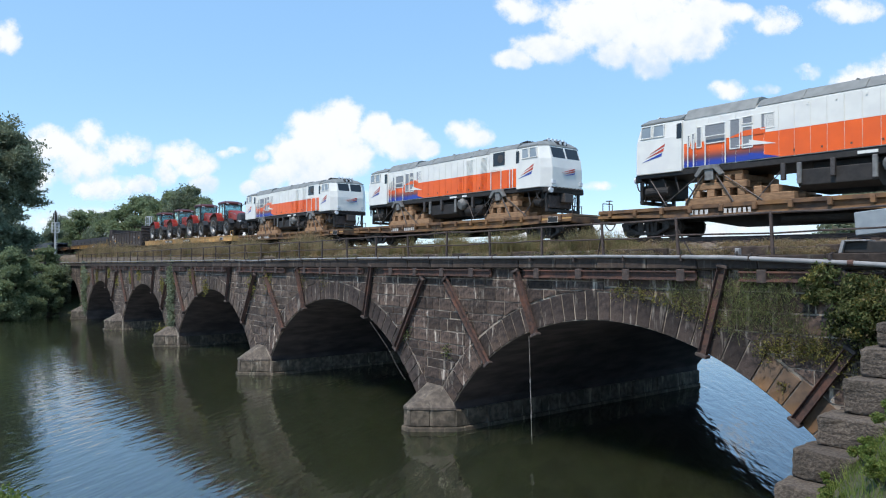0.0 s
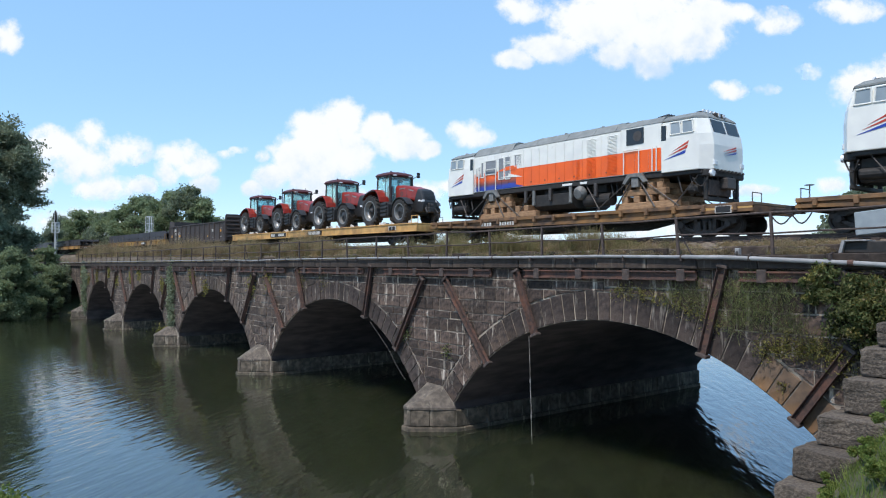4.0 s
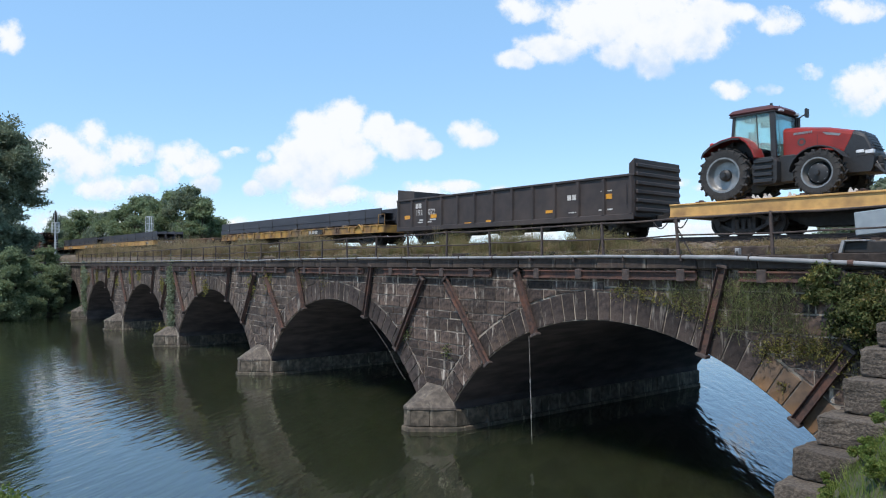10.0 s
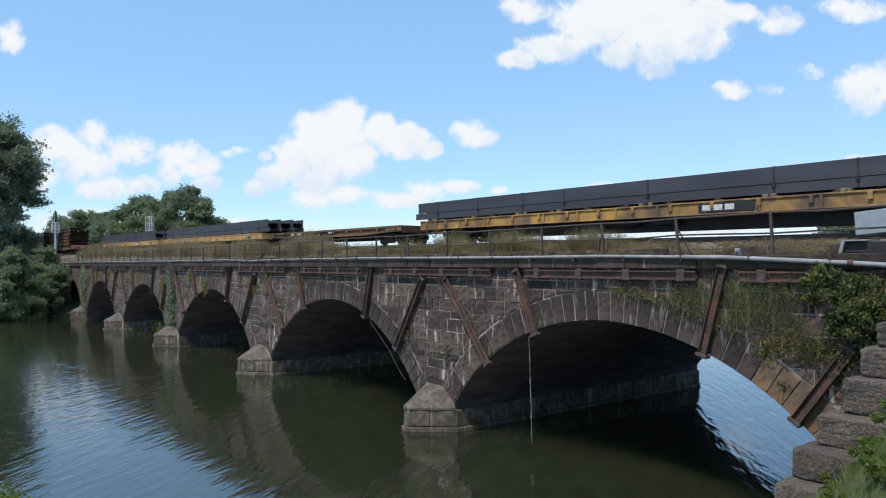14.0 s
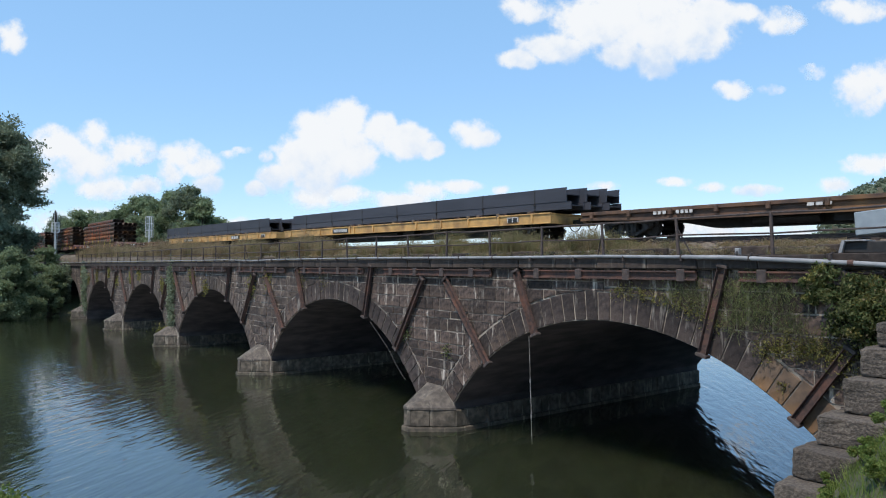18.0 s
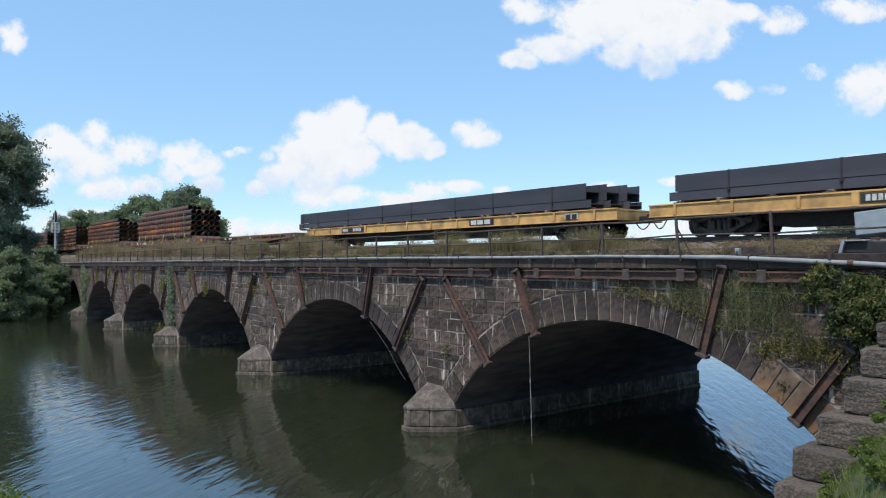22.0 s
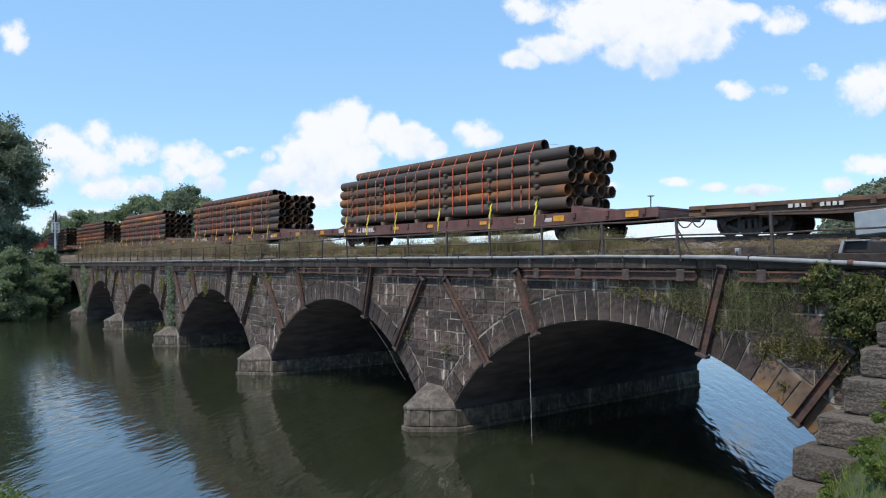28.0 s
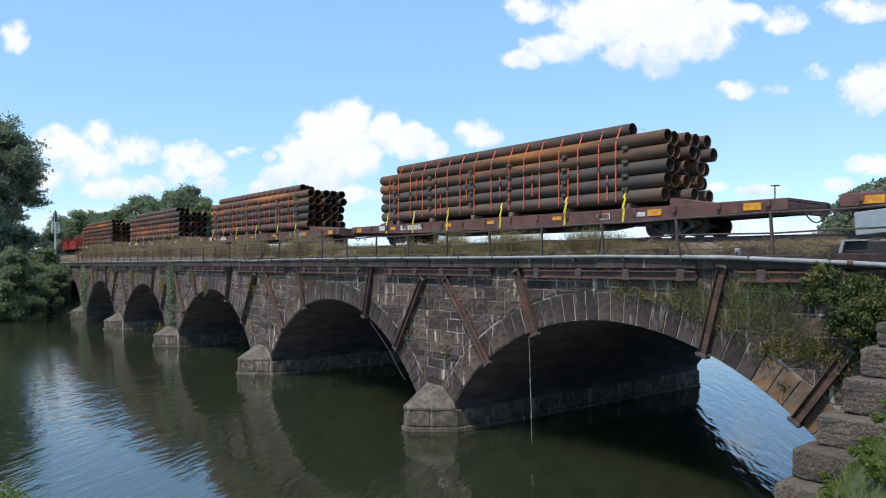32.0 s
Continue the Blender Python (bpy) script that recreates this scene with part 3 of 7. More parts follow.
WHEEL = surf("cast_wheel_steel", (0.06, 0.048, 0.042), (0.03, 0.027, 0.025), 0.6, metal=0.3, grain=6)
WHITE = surf("white_gloss_paint", (0.75, 0.755, 0.70), (0.69, 0.695, 0.65), 0.3, grain=2, spots=0.5, c=(0.66, 0.66, 0.65), amount=0.35, bump=0.02)
ORANGE = surf("orange_gloss_paint", (0.84, 0.125, 0.008), (0.76, 0.11, 0.01), 0.32, grain=2, spots=0.6, c=(0.62, 0.10, 0.02), amount=0.4, bump=0.02)
BLUE = surf("blue_gloss_paint", (0.02, 0.055, 0.36), (0.02, 0.05, 0.30), 0.32, grain=2, bump=0.02)
FADE = surf("blue_to_orange_paint", (0.84, 0.125, 0.008), (0.76, 0.11, 0.01), 0.32, grain=2, bump=0.02)


def fade_paint(m):
    """Sprayed fade: blue at the foot of the panel, orange above."""
    n, l = m.node_tree.nodes, m.node_tree.links
    s = n["Principled BSDF"]
    above = s.inputs["Base Color"].links[0].from_socket
    xyz = n.new("ShaderNodeSeparateXYZ")
    l.new(n.new("ShaderNodeTexCoord").outputs["Object"], xyz.inputs[0])

    def over(colour, socket, low, high):
        r, mix = n.new("ShaderNodeMapRange"), n.new("ShaderNodeMixRGB")
        r.interpolation_type = "SMOOTHSTEP"
        r.inputs[1].default_value, r.inputs[2].default_value = low, high
        mix.inputs[1].default_value = (*colour, 1)
        l.new(xyz.outputs[2], r.inputs[0]), l.new(r.outputs[0], mix.inputs[0]), l.new(socket, mix.inputs[2])
        return mix.outputs[0]
    brown = over((0.14, 0.05, 0.05), above, 3.22, 3.55)
    l.new(over((0.02, 0.05, 0.33), brown, 3.08, 3.28), s.inputs["Base Color"])


fade_paint(FADE)
RED_MARK = surf("red_stripe_paint", (0.55, 0.06, 0.03), rough=0.35, bump=0)
ROOF_GREY = surf("grey_roof_paint", (0.22, 0.235, 0.225), (0.16, 0.17, 0.165), 0.6, grain=3)
GREY_LOUVRE = surf("grey_louvre", (0.24, 0.26, 0.28), (0.17, 0.185, 0.20), 0.5, grain=30, bump=0.2, stretch=(0.1, 1, 4))
PANE = surf("dark_window_glass", (0.02, 0.025, 0.03), (0.015, 0.02, 0.025), 0.08, grain=1, bump=0)
TIMBER = surf("cribbing_timber", (0.36, 0.215, 0.115), (0.22, 0.13, 0.07), 0.9, grain=5, spots=1.5, stretch=(1, 3, 3), bump=0.3, vary=0.2)
CHAIN = surf("chain_steel", (0.10, 0.09, 0.085), rough=0.6, metal=0.5, grain=20)
LETTER = surf("white_stencil_paint", (0.62, 0.60, 0.56), (0.42, 0.40, 0.37), 0.7, grain=9, bump=0)
BLACK_PLATE = surf("black_plate", (0.02, 0.02, 0.02), rough=0.6)
TRACTOR_RED = surf("red_tractor_paint", (0.30, 0.022, 0.012), (0.22, 0.018, 0.010), 0.32, grain=2, spots=1, bump=0.01)
TRACTOR_ROOF = surf("dull_red_roof", (0.085, 0.018, 0.017), (0.065, 0.015, 0.014), 0.5, grain=2, bump=0.01)
GRILLE = surf("grey_black_plastic", (0.028, 0.029, 0.031), (0.02, 0.021, 0.023), 0.5, grain=14)
SADDLE = surf("grey_painted_saddle", (0.20, 0.205, 0.195), (0.12, 0.12, 0.115), 0.6, grain=6)
PANE_LIGHT = surf("pale_window_glass", (0.30, 0.35, 0.38), (0.22, 0.27, 0.30), 0.1, grain=1.2, bump=0)
PLASTIC = surf("charcoal_plastic", (0.028, 0.029, 0.031), (0.02, 0.021, 0.022), 0.55, grain=8)
TYRE = surf("tyre_rubber", (0.035, 0.034, 0.033), (0.022, 0.021, 0.02), 0.85, grain=7, spots=2, c=(0.07, 0.06, 0.05), amount=0.5)
RIM = surf("silver_rim", (0.32, 0.32, 0.31), (0.23, 0.23, 0.225), 0.4, metal=0.5, grain=4)
CAB_GLASS = glass("tinted_cab_glass", (0.60, 0.87, 0.87), 0.0)
LAMP_GLASS = surf("clear_lamp_lens", (0.75, 0.77, 0.78), rough=0.1, bump=0)
GONDOLA = surf("black_brown_gondola_paint", (0.050, 0.038, 0.034), (0.034, 0.027, 0.025), 0.65, grain=2, spots=0.45, c=(0.075, 0.055, 0.045), amount=0.6, bump=0.1)
BEAM = surf("blue_grey_mill_steel", (0.060, 0.061, 0.072), (0.045, 0.046, 0.055), 0.6, metal=0.2, grain=2, spots=0.35, c=(0.036, 0.036, 0.042), amount=0.6, stretch=(0.2, 1, 1), bump=0.05, vary=0.12)
PIPE_STEEL = surf("rust_brown_pipe_steel", (0.082, 0.053, 0.037), (0.052, 0.039, 0.032), 0.75, grain=2.5, spots=0.5, c=(0.15, 0.066, 0.024), amount=0.8, stretch=(0.35, 1.5, 1.5), bump=0.1, vary=0.3)
PIPE_ORANGE = surf("orange_rust_pipe_steel", (0.125, 0.064, 0.030), (0.075, 0.046, 0.030), 0.8, grain=2.5, spots=0.5, c=(0.34, 0.125, 0.024), amount=0.9, stretch=(0.35, 1.5, 1.5), bump=0.1, vary=0.25)
PIPE_DARK = surf("grey_brown_pipe_steel", (0.072, 0.055, 0.043), (0.05, 0.040, 0.033), 0.7, grain=2.5, spots=0.5, c=(0.13, 0.070, 0.034), amount=0.7, stretch=(0.35, 1.5, 1.5), bump=0.1, vary=0.3)
STRAP = surf("orange_strap", (0.72, 0.125, 0.05), rough=0.6, bump=0)
WEBBING = surf("yellow_webbing", (0.72, 0.58, 0.06), rough=0.7, bump=0)
MARK_ORANGE = surf("orange_yellow_plate", (0.72, 0.32, 0.02), rough=0.4, bump=0)


def build_truck():
    """A two-axle freight truck; its middle at the origin, rail tops at z = RAIL_Z."""
    z = RAIL_Z + 0.42
    truck = tagged(new("truck"), "dark two-axle cast steel truck")
    truck.empty_display_size = 0.1
    for s in (-1, 1):
        y = s * 0.98
        g = Geo()
        top = [(-1.18, z + 0.02), (-1.18, z + 0.16), (-0.75, z + 0.2), (-0.38, z + 0.34), (0.38, z + 0.34), (0.75, z + 0.2), (1.18, z + 0.16), (1.18, z + 0.02), (0.72, z + 0.09), (0.36, z + 0.21), (-0.36, z + 0.21), (-0.72, z + 0.09)]
        low = [(-1.1, z + 0.02), (-0.98, z + 0.05), (-0.36, z - 0.2), (0.36, z - 0.2), (0.98, z + 0.05), (1.1, z + 0.02), (0.42, z - 0.31), (-0.42, z - 0.31)]
        g.prism(top, y - 0.08, y + 0.08).prism(low, y - 0.08, y + 0.08)
        for k in (-1, 1):
            g.prism([(k * 0.3, z - 0.22), (k * 0.42, z - 0.22), (k * 0.42, z + 0.24), (k * 0.3, z + 0.24)], y - 0.075, y + 0.075)
        part("side_frame", g, TRUCK, truck, "dusty cast side frame")
        for k in (-0.22, 0, 0.22):
            part("spring", Geo().cyl((k, y + s * 0.06, z - 0.2), (k, y + s * 0.06, z + 0.12), 0.075, 10), TRUCK, truck)
        for k in (-0.9, 0.9):
            part("bearing_cap", Geo().cyl((k, y + s * 0.02, z), (k, y + s * 0.17, z), 0.11, 12), TRUCK, truck)
    part("bolster", Geo().box(-0.2, 0.2, -1.0, 1.0, z - 0.08, z + 0.22, c=0.03), UNDER, truck)
    for k in (-0.9, 0.9):
        w = Geo().cyl((0, -0.9, 0), (0, 0.9, 0), 0.085, 10)
        for s in (-1, 1):
            w.lathe([(0.10, s * 0.66), (0.13, s * 0.72), (0.30, s * 0.735), (0.33, s * 0.70), (0.45, s * 0.69), (0.445, s * 0.715), (0.42, s * 0.72), (0.415, s * 0.83), (0.34, s * 0.83), (0.31, s * 0.79), (0.14, s * 0.80), (0.12, s * 0.84), (0.0, s * 0.84)], 24, Matrix.Identity(4))
        part("wheelset", w, WHEEL, truck, smooth=True, m=pose(k, 0, z))
    return truck


def put_truck(car, x, first=[]):
    if not first:
        first.append(build_truck())
        t = first[0]
        t.matrix_basis = pose(x, 0, 0)
    else:
        t = copy_thing(first[0], pose(x, 0, 0))
    t.parent = car
    return t


def put_coupler(car, x, s):
    g = Geo()
    g.box(*sorted((x, x + s * 0.45)), -0.09, 0.09, RAIL_Z + 0.75, RAIL_Z + 0.93, c=0.02)
    g.prism([(x + s * 0.42, -0.16), (x + s * 0.62, -0.16), (x + s * 0.66, 0.02), (x + s * 0.52, 0.05), (x + s * 0.6, 0.14), (x + s * 0.42, 0.16)], RAIL_Z + 0.71, RAIL_Z + 0.99, "z")
    part("coupler", g, UNDER, car, "dark knuckle coupler")
    part("brake_hose", Geo().hose([(x + s * 0.7 * t, -0.35 + 0.1 * t, RAIL_Z + 0.72 - 0.34 * math.sin(math.pi * t)) for t in (i / 8 for i in range(9))], 0.025), UNDER, car)


def bars(parent, x, z, y, widths, height, gap=0.06, material=None, name="stencil"):
    """Unreadable stencilled marks: plain bars of their size."""
    for w in widths:
        if w > 0:
            part(name, Geo().box(x, x + w, y - 0.004, y + 0.012, z, z + height), material or LETTER, parent)
        x += abs(w) + gap


def lettering(parent, text, x, z, y, height):
    """Painted characters on a side that faces the viewer, their left foot at x, z."""
    curve = bpy.data.curves.new("lettering", "FONT")
    curve.body, curve.size, curve.extrude = text, height * 1.4, 0.003
    holder = bpy.data.objects.new("lettering", curve)
    me = bpy.data.meshes.new_from_object(holder)
    bpy.data.objects.remove(holder)
    bpy.data.curves.remove(curve)
    me.transform(Matrix.Translation((x, y - 0.002, z)) @ Matrix.Rotation(radians(90), 4, "X"))
    me.materials.clear()
    part("lettering", me, LETTER, parent, "white painted numerals")


def flatcar(q0, q1, name, label, paint, deck_z, sill, style, marks=(-5.5, 2.65, 0.7, 1.75)):
    """A flat car between q0 and q1. sill: depth of its side sill."""
    half, qm = (q1 - q0) / 2, (q0 + q1) / 2
    car = thing(name, label, "flat car", "freight cars of the train")
    hw = 1.5
    part("deck", Geo().box(-half, half, -hw + 0.05, hw - 0.05, deck_z - 0.09, deck_z, c=0.01), PLANK if style in ("loco", "brown") else paint, car, "worn wooden deck" if style in ("loco", "brown") else "")
    for s in (-1, 1):
        g = Geo()
        y0, y1 = sorted((s * hw, s * (hw - 0.1)))
        if style in ("loco", "brown"):
            # recessed web between a deck rail and a bottom flange
            yw0, yw1 = sorted((s * (hw - 0.13), s * (hw - 0.09)))
            foot = [(-half, 0.8), (-half + 1.2, 0.85), (-half * 0.5, 1.15), (half * 0.5, 1.15), (half - 1.2, 0.85), (half, 0.8)]
            g.prism([(x, deck_z - sill * k) for x, k in foot] + [(half, deck_z - 0.012), (-half, deck_z - 0.012)], yw0, yw1)
            part("deck_rail", Geo().box(-half, half, *sorted((s * (hw - 0.085), s * (hw + 0.012))), deck_z - 0.135, deck_z + 0.004, c=0.012), paint, car)
            part("bottom_flange", Geo().prism([(x, deck_z - sill * k) for x, k in foot] + [(x, deck_z - sill * k + 0.11) for x, k in foot[::-1]], *sorted((s * (hw - 0.085), s * (hw + 0.01)))), paint, car)
        elif style == "oxide":
            g.prism([(-half, deck_z - 0.012), (-half, deck_z - sill * 0.8), (-half + 1.2, deck_z - sill * 0.85), (-half * 0.5, deck_z - sill * 1.15), (half * 0.5, deck_z - sill * 1.15), (half - 1.2, deck_z - sill * 0.85), (half, deck_z - sill * 0.8), (half, deck_z - 0.012)], y0, y1)
        else:
            g.box(-half, half, y0, y1, deck_z - sill, deck_z + 0.02)
            for z0, z1 in ((deck_z - sill, deck_z - sill + 0.05), (deck_z - 0.04, deck_z + 0.02)):
                part("sill_flange", Geo().box(-half, half, *sorted((s * (hw + 0.05), s * (hw + 0.002))), z0, z1, c=0.01), paint, car)
        part("side_sill", g, paint, car, bevel=0.012)
        if style != "yellow":
            n = int(half * 2 / (1.15 if style == "loco" else 1.6))
            for i in range(n):
                x = -half + 0.6 + i * (2 * half - 1.2) / (n - 1)
                part("stake_pocket", Geo().box(x - 0.07, x + 0.07, *sorted((s * (hw - 0.05), s * (hw + 0.09))), deck_z - 0.27, deck_z - 0.03, c=0.015), paint, car)
    for s in (-1, 1):
        part("end_sill", Geo().box(*sorted((s * half, s * (half - 0.18))), -hw + 0.11, hw - 0.11, deck_z - sill, deck_z - 0.1, c=0.02), paint, car)
        put_coupler(car, s * half, s)
        put_truck(car, s * (half - (2.0 if half < 10 else 4.45 if style == "oxide" else 2.55)))
    if "yellow" in style:
        d = deck_z - 0.9
        part("centre_sill", Geo().prism([(-half + 0.3, deck_z - 0.1), (-half + 0.3, deck_z - 0.42), (-half + 3.6, deck_z - 0.5), (-half + 4.4, d), (half - 4.4, d), (half - 3.6, deck_z - 0.5), (half - 0.3, deck_z - 0.42), (half - 0.3, deck_z - 0.1)], -0.55, 0.55), UNDER, car, "deep dark centre girder")
    else:
        part("centre_sill", Geo().prism([(-half + 0.3, deck_z - 0.1), (-half + 0.3, deck_z - 0.42), (-half * 0.55, deck_z - 0.5), (-half * 0.4, deck_z - 0.75), (half * 0.4, deck_z - 0.75), (half * 0.55, deck_z - 0.5), (half - 0.3, deck_z - 0.42), (half - 0.3, deck_z - 0.1)], -0.3, 0.3), UNDER, car)
    x = -half + 1.5
    while x < half - 1:
        part("cross_bearer", Geo().box(x, x + 0.12, -1.38, 1.38, deck_z - 0.36, deck_z - 0.1), UNDER, car)
        x += 2.2
    part("air_reservoir", Geo().cyl((-half * 0.2, -0.8, deck_z - 0.55), (half * 0.05, -0.8, deck_z - 0.55), 0.17, 12), UNDER, car)
    part("brake_valve", Geo().box(half * 0.1, half * 0.18, -1.0, -0.6, deck_z - 0.7, deck_z - 0.36), UNDER, car)
    y = -hw - 0.012
    if style == "loco":
        part("end_panel", Geo().box(half - 1.9, half - 0.02, -hw - 0.004, -hw + 0.004, deck_z - sill * 0.78, deck_z - 0.02), YELLOW, car, "patch of brighter yellow paint")
        bars(car, -half + 4.1, deck_z - 0.34, y, [0.12, 0.12, 0.12, 0.12, -0.45, 0.1, 0.1, 0.1, 0.1, 0.1, 0.1], 0.16, 0.07)
        part("data_panel", Geo().box(half - 1.35, half - 0.75, y, y + 0.02, deck_z - 0.33, deck_z - 0.08), LETTER, car)
        part("data_panel", Geo().box(half - 1.32, half - 0.78, y - 0.005, y, deck_z - 0.31, deck_z - 0.1), BLACK_PLATE, car)
        hb = part("hand_brake", Geo().cyl((-half + 0.3, -1.2, deck_z - 0.1), (-half + 0.3, -1.2, deck_z + 0.42), 0.02, 6), CHAIN, car)
        part("brake_wheel", Geo().lathe([(0.13, -0.012), (0.15, 0), (0.13, 0.012), (0.115, 0), (0.13, -0.012)], 18, Matrix.Translation((-half + 0.3, -1.2, deck_z + 0.42)) @ Matrix.Rotation(radians(90), 4, "X")), CHAIN, hb)
        for s in (-1, 1):
            part("grab_rail", Geo().cyl((s * (half - 0.1), -1.35, deck_z), (s * (half - 0.1), -1.35, deck_z + 0.32), 0.018, 6).cyl((s * (half - 0.1), -1.35, deck_z + 0.32), (s * (half - 0.1), -0.75, deck_z + 0.32), 0.018, 6).cyl((s * (half - 0.1), -0.75, deck_z + 0.32), (s * (half - 0.1), -0.75, deck_z), 0.018, 6), CHAIN, car)
    elif style == "beam_yellow":
        part("black_panel", Geo().box(3.6, 5.6, y - 0.05, y, deck_z - sill * 0.8, deck_z - 0.06), BLACK_PLATE, car)
        for k in range(3):
            part("logo_bar", Geo().box(3.75 + 0.42 * k, 4.08 + 0.42 * k, y - 0.056, y - 0.045, deck_z - sill * 0.68, deck_z - 0.12), LETTER, car, "white logo bar")
        for k in range(13):
            x = -half + 1.4 + k * (2 * half - 2.8) / 12
            part("rib", Geo().box(x - 0.05, x + 0.05, y - 0.05, y + 0.01, deck_z - sill + 0.05, deck_z - 0.04, c=0.015), paint, car)
            part("tie_down", Geo().box(x + 0.3, x + 0.62, -1.54, -1.36, deck_z + 0.02, deck_z + 0.055, c=0.012).box(x + 0.38, x + 0.5, -1.52, -1.38, deck_z + 0.05, deck_z + 0.1, c=0.02), RUST, car)
        part("grab_rail", Geo().cyl((half - 0.75, -1.4, deck_z), (half - 0.7, -1.4, deck_z + 0.62), 0.025, 6).cyl((half - 0.7, -1.4, deck_z + 0.62), (half - 0.05, -1.4, deck_z + 0.62), 0.025, 6).cyl((half - 0.05, -1.4, deck_z + 0.62), (half - 0.05, -1.4, deck_z), 0.025, 6), paint, car)
        part("chain_heap", Geo().cyl((half - 3.2, -1.56, deck_z - 0.1), (half - 2.6, -1.58, deck_z + 0.08), 0.05, 6).cyl((half - 2.6, -1.58, deck_z + 0.08), (half - 2.2, -1.57, deck_z - 0.3), 0.05, 6), paint, car)
    elif style == "yellow":
        tractors = "tractors" in label
        nx, wide, lx, lw = marks[0] - 0.3, marks[1], marks[2], marks[3]
        if lw > 1:
            part("logo_panel", Geo().box(lx - 0.12, lx + lw + 0.1, y - 0.05, y, deck_z - sill * 0.78, deck_z - 0.08), BLACK_PLATE, car)
        for k in range(3 if lw > 1 else 0):
            part("logo_bar", Geo().box(lx + lw * k / 3, lx + lw * (k + 0.82) / 3, y - 0.056, y - 0.045, deck_z - sill * 0.72, deck_z - 0.12), LETTER, car, "white logo bar")
        part("black_panel", Geo().box(nx + 0.3, nx + 0.3 + wide, y - 0.05, y, deck_z - sill * 0.76, deck_z - 0.09), BLACK_PLATE, car)
        for x in (nx + 0.05, nx + wide + 0.33):
            part("rib", Geo().box(x, x + 0.22, y - 0.06, y + 0.01, deck_z - sill, deck_z + 0.02, c=0.02), paint, car)
        for k in range(12 if not tractors else 0):
            x = -half + 1.1 + k * (2 * half - 2.2) / 11
            if not (nx - 0.3 < x < nx + wide + 0.9 or lx - 0.2 < x < lx + lw + 0.2):
                part("rib", Geo().box(x - 0.06, x + 0.06, y - 0.055, y + 0.01, deck_z - sill + 0.05, deck_z - 0.04, c=0.02), paint, car)
        for k in range(15):
            x = -half + 1.2 + k * (2 * half - 2.4) / 14
            part("tie_down", Geo().box(x - 0.16, x + 0.16, -1.54, -1.36, deck_z + 0.02, deck_z + 0.055, c=0.012).box(x - 0.05, x + 0.09, -1.52, -1.38, deck_z + 0.05, deck_z + 0.1, c=0.02), RUST, car)
        bars(car, nx + 0.45, deck_z - sill * 0.66, y - 0.055, [0.12, 0.12, 0.12, 0.12, -0.55 if wide > 2 else -0.02, 0.12, 0.12, 0.12, 0.12, 0.12, 0.12], 0.19, 0.045)
        part("data_panel", Geo().box(half - 2.65, half - 1.95, y - 0.052, y, deck_z - sill * 0.72, deck_z - 0.1), LETTER, car)
        part("data_panel", Geo().box(half - 2.6, half - 2.33, y - 0.056, y - 0.05, deck_z - sill * 0.74, deck_z - 0.13), BLACK_PLATE, car)
        part("data_panel", Geo().box(half - 2.27, half - 2.0, y - 0.056, y - 0.05, deck_z - sill * 0.74, deck_z - 0.13), BLACK_PLATE, car)
        if tractors:
            part("grab_rail", Geo().cyl((half - 0.6, -1.4, deck_z), (half - 0.6, -1.4, deck_z + 0.42), 0.022, 6).cyl((half - 0.6, -1.4, deck_z + 0.42), (half + 0.0, -1.4, deck_z + 0.42), 0.022, 6).cyl((half, -1.4, deck_z + 0.42), (half, -1.4, deck_z), 0.022, 6), YELLOW, car)
    elif style == "oxide":
        for x in (-half + 0.6, half - 1.45, half - 5.2):
            part("reflector_plate", Geo().box(x, x + 0.6, y - 0.012, y, deck_z - 0.34, deck_z - 0.10), MARK_ORANGE, car, "orange reflective plate")
        for x in (-half + 4.4, half - 7.6, half - 10, -0.8, -4.0):
            part("reflector_plate", Geo().box(x, x + 0.5, y - 0.012, y, deck_z - 0.3, deck_z - 0.14), MARK_ORANGE, car, "orange reflective plate")
        bars(car, -half + 5.4, deck_z - 0.36, y, [0.2, 0.2, -0.1, 0.18, 0.18, 0.18, 0.18, 0.18, 0.18], 0.26)
        part("data_panel", Geo().box(-half + 3.2, -half + 3.8, y - 0.01, y, deck_z - 0.32, deck_z - 0.05), LETTER, car)
        part("data_panel", Geo().box(half - 5.75, half - 5.3, y - 0.01, y, deck_z - 0.34, deck_z - 0.18), LETTER, car)
        part("data_panel", Geo().box(half - 7.5, half - 6.95, y - 0.01, y, deck_z - 0.38, deck_z - 0.14), LETTER, car)
        part("data_panel", Geo().box(half - 7.46, half - 6.99, y - 0.014, y - 0.008, deck_z - 0.35, deck_z - 0.17), paint, car)
        for s in (-1, 1):
            part("end_ramp", Geo().prism([(s * 9.1, deck_z), (s * 9.1, deck_z + 0.28), (s * 9.3, deck_z + 0.28), (s * 10.5, deck_z + 0.04), (s * 10.5, deck_z)], -1.35, 1.35), paint, car, "sloped end plate", bevel=0.015)
        for x in (-8.5, -5.4, -2.0, 0.7, 4.1, 7.2):
            part("load_bunk", Geo().box(x - 0.12, x + 0.12, -1.4, 1.4, deck_z, deck_z + 0.205, c=0.02), PLANK, car)
        # hand brake on its staff, at one end
        hb = part("hand_brake", Geo().cyl((half - 0.6, -1.1, deck_z - 0.1), (half - 0.6, -1.1, deck_z + 0.45), 0.022, 6), CHAIN, car)
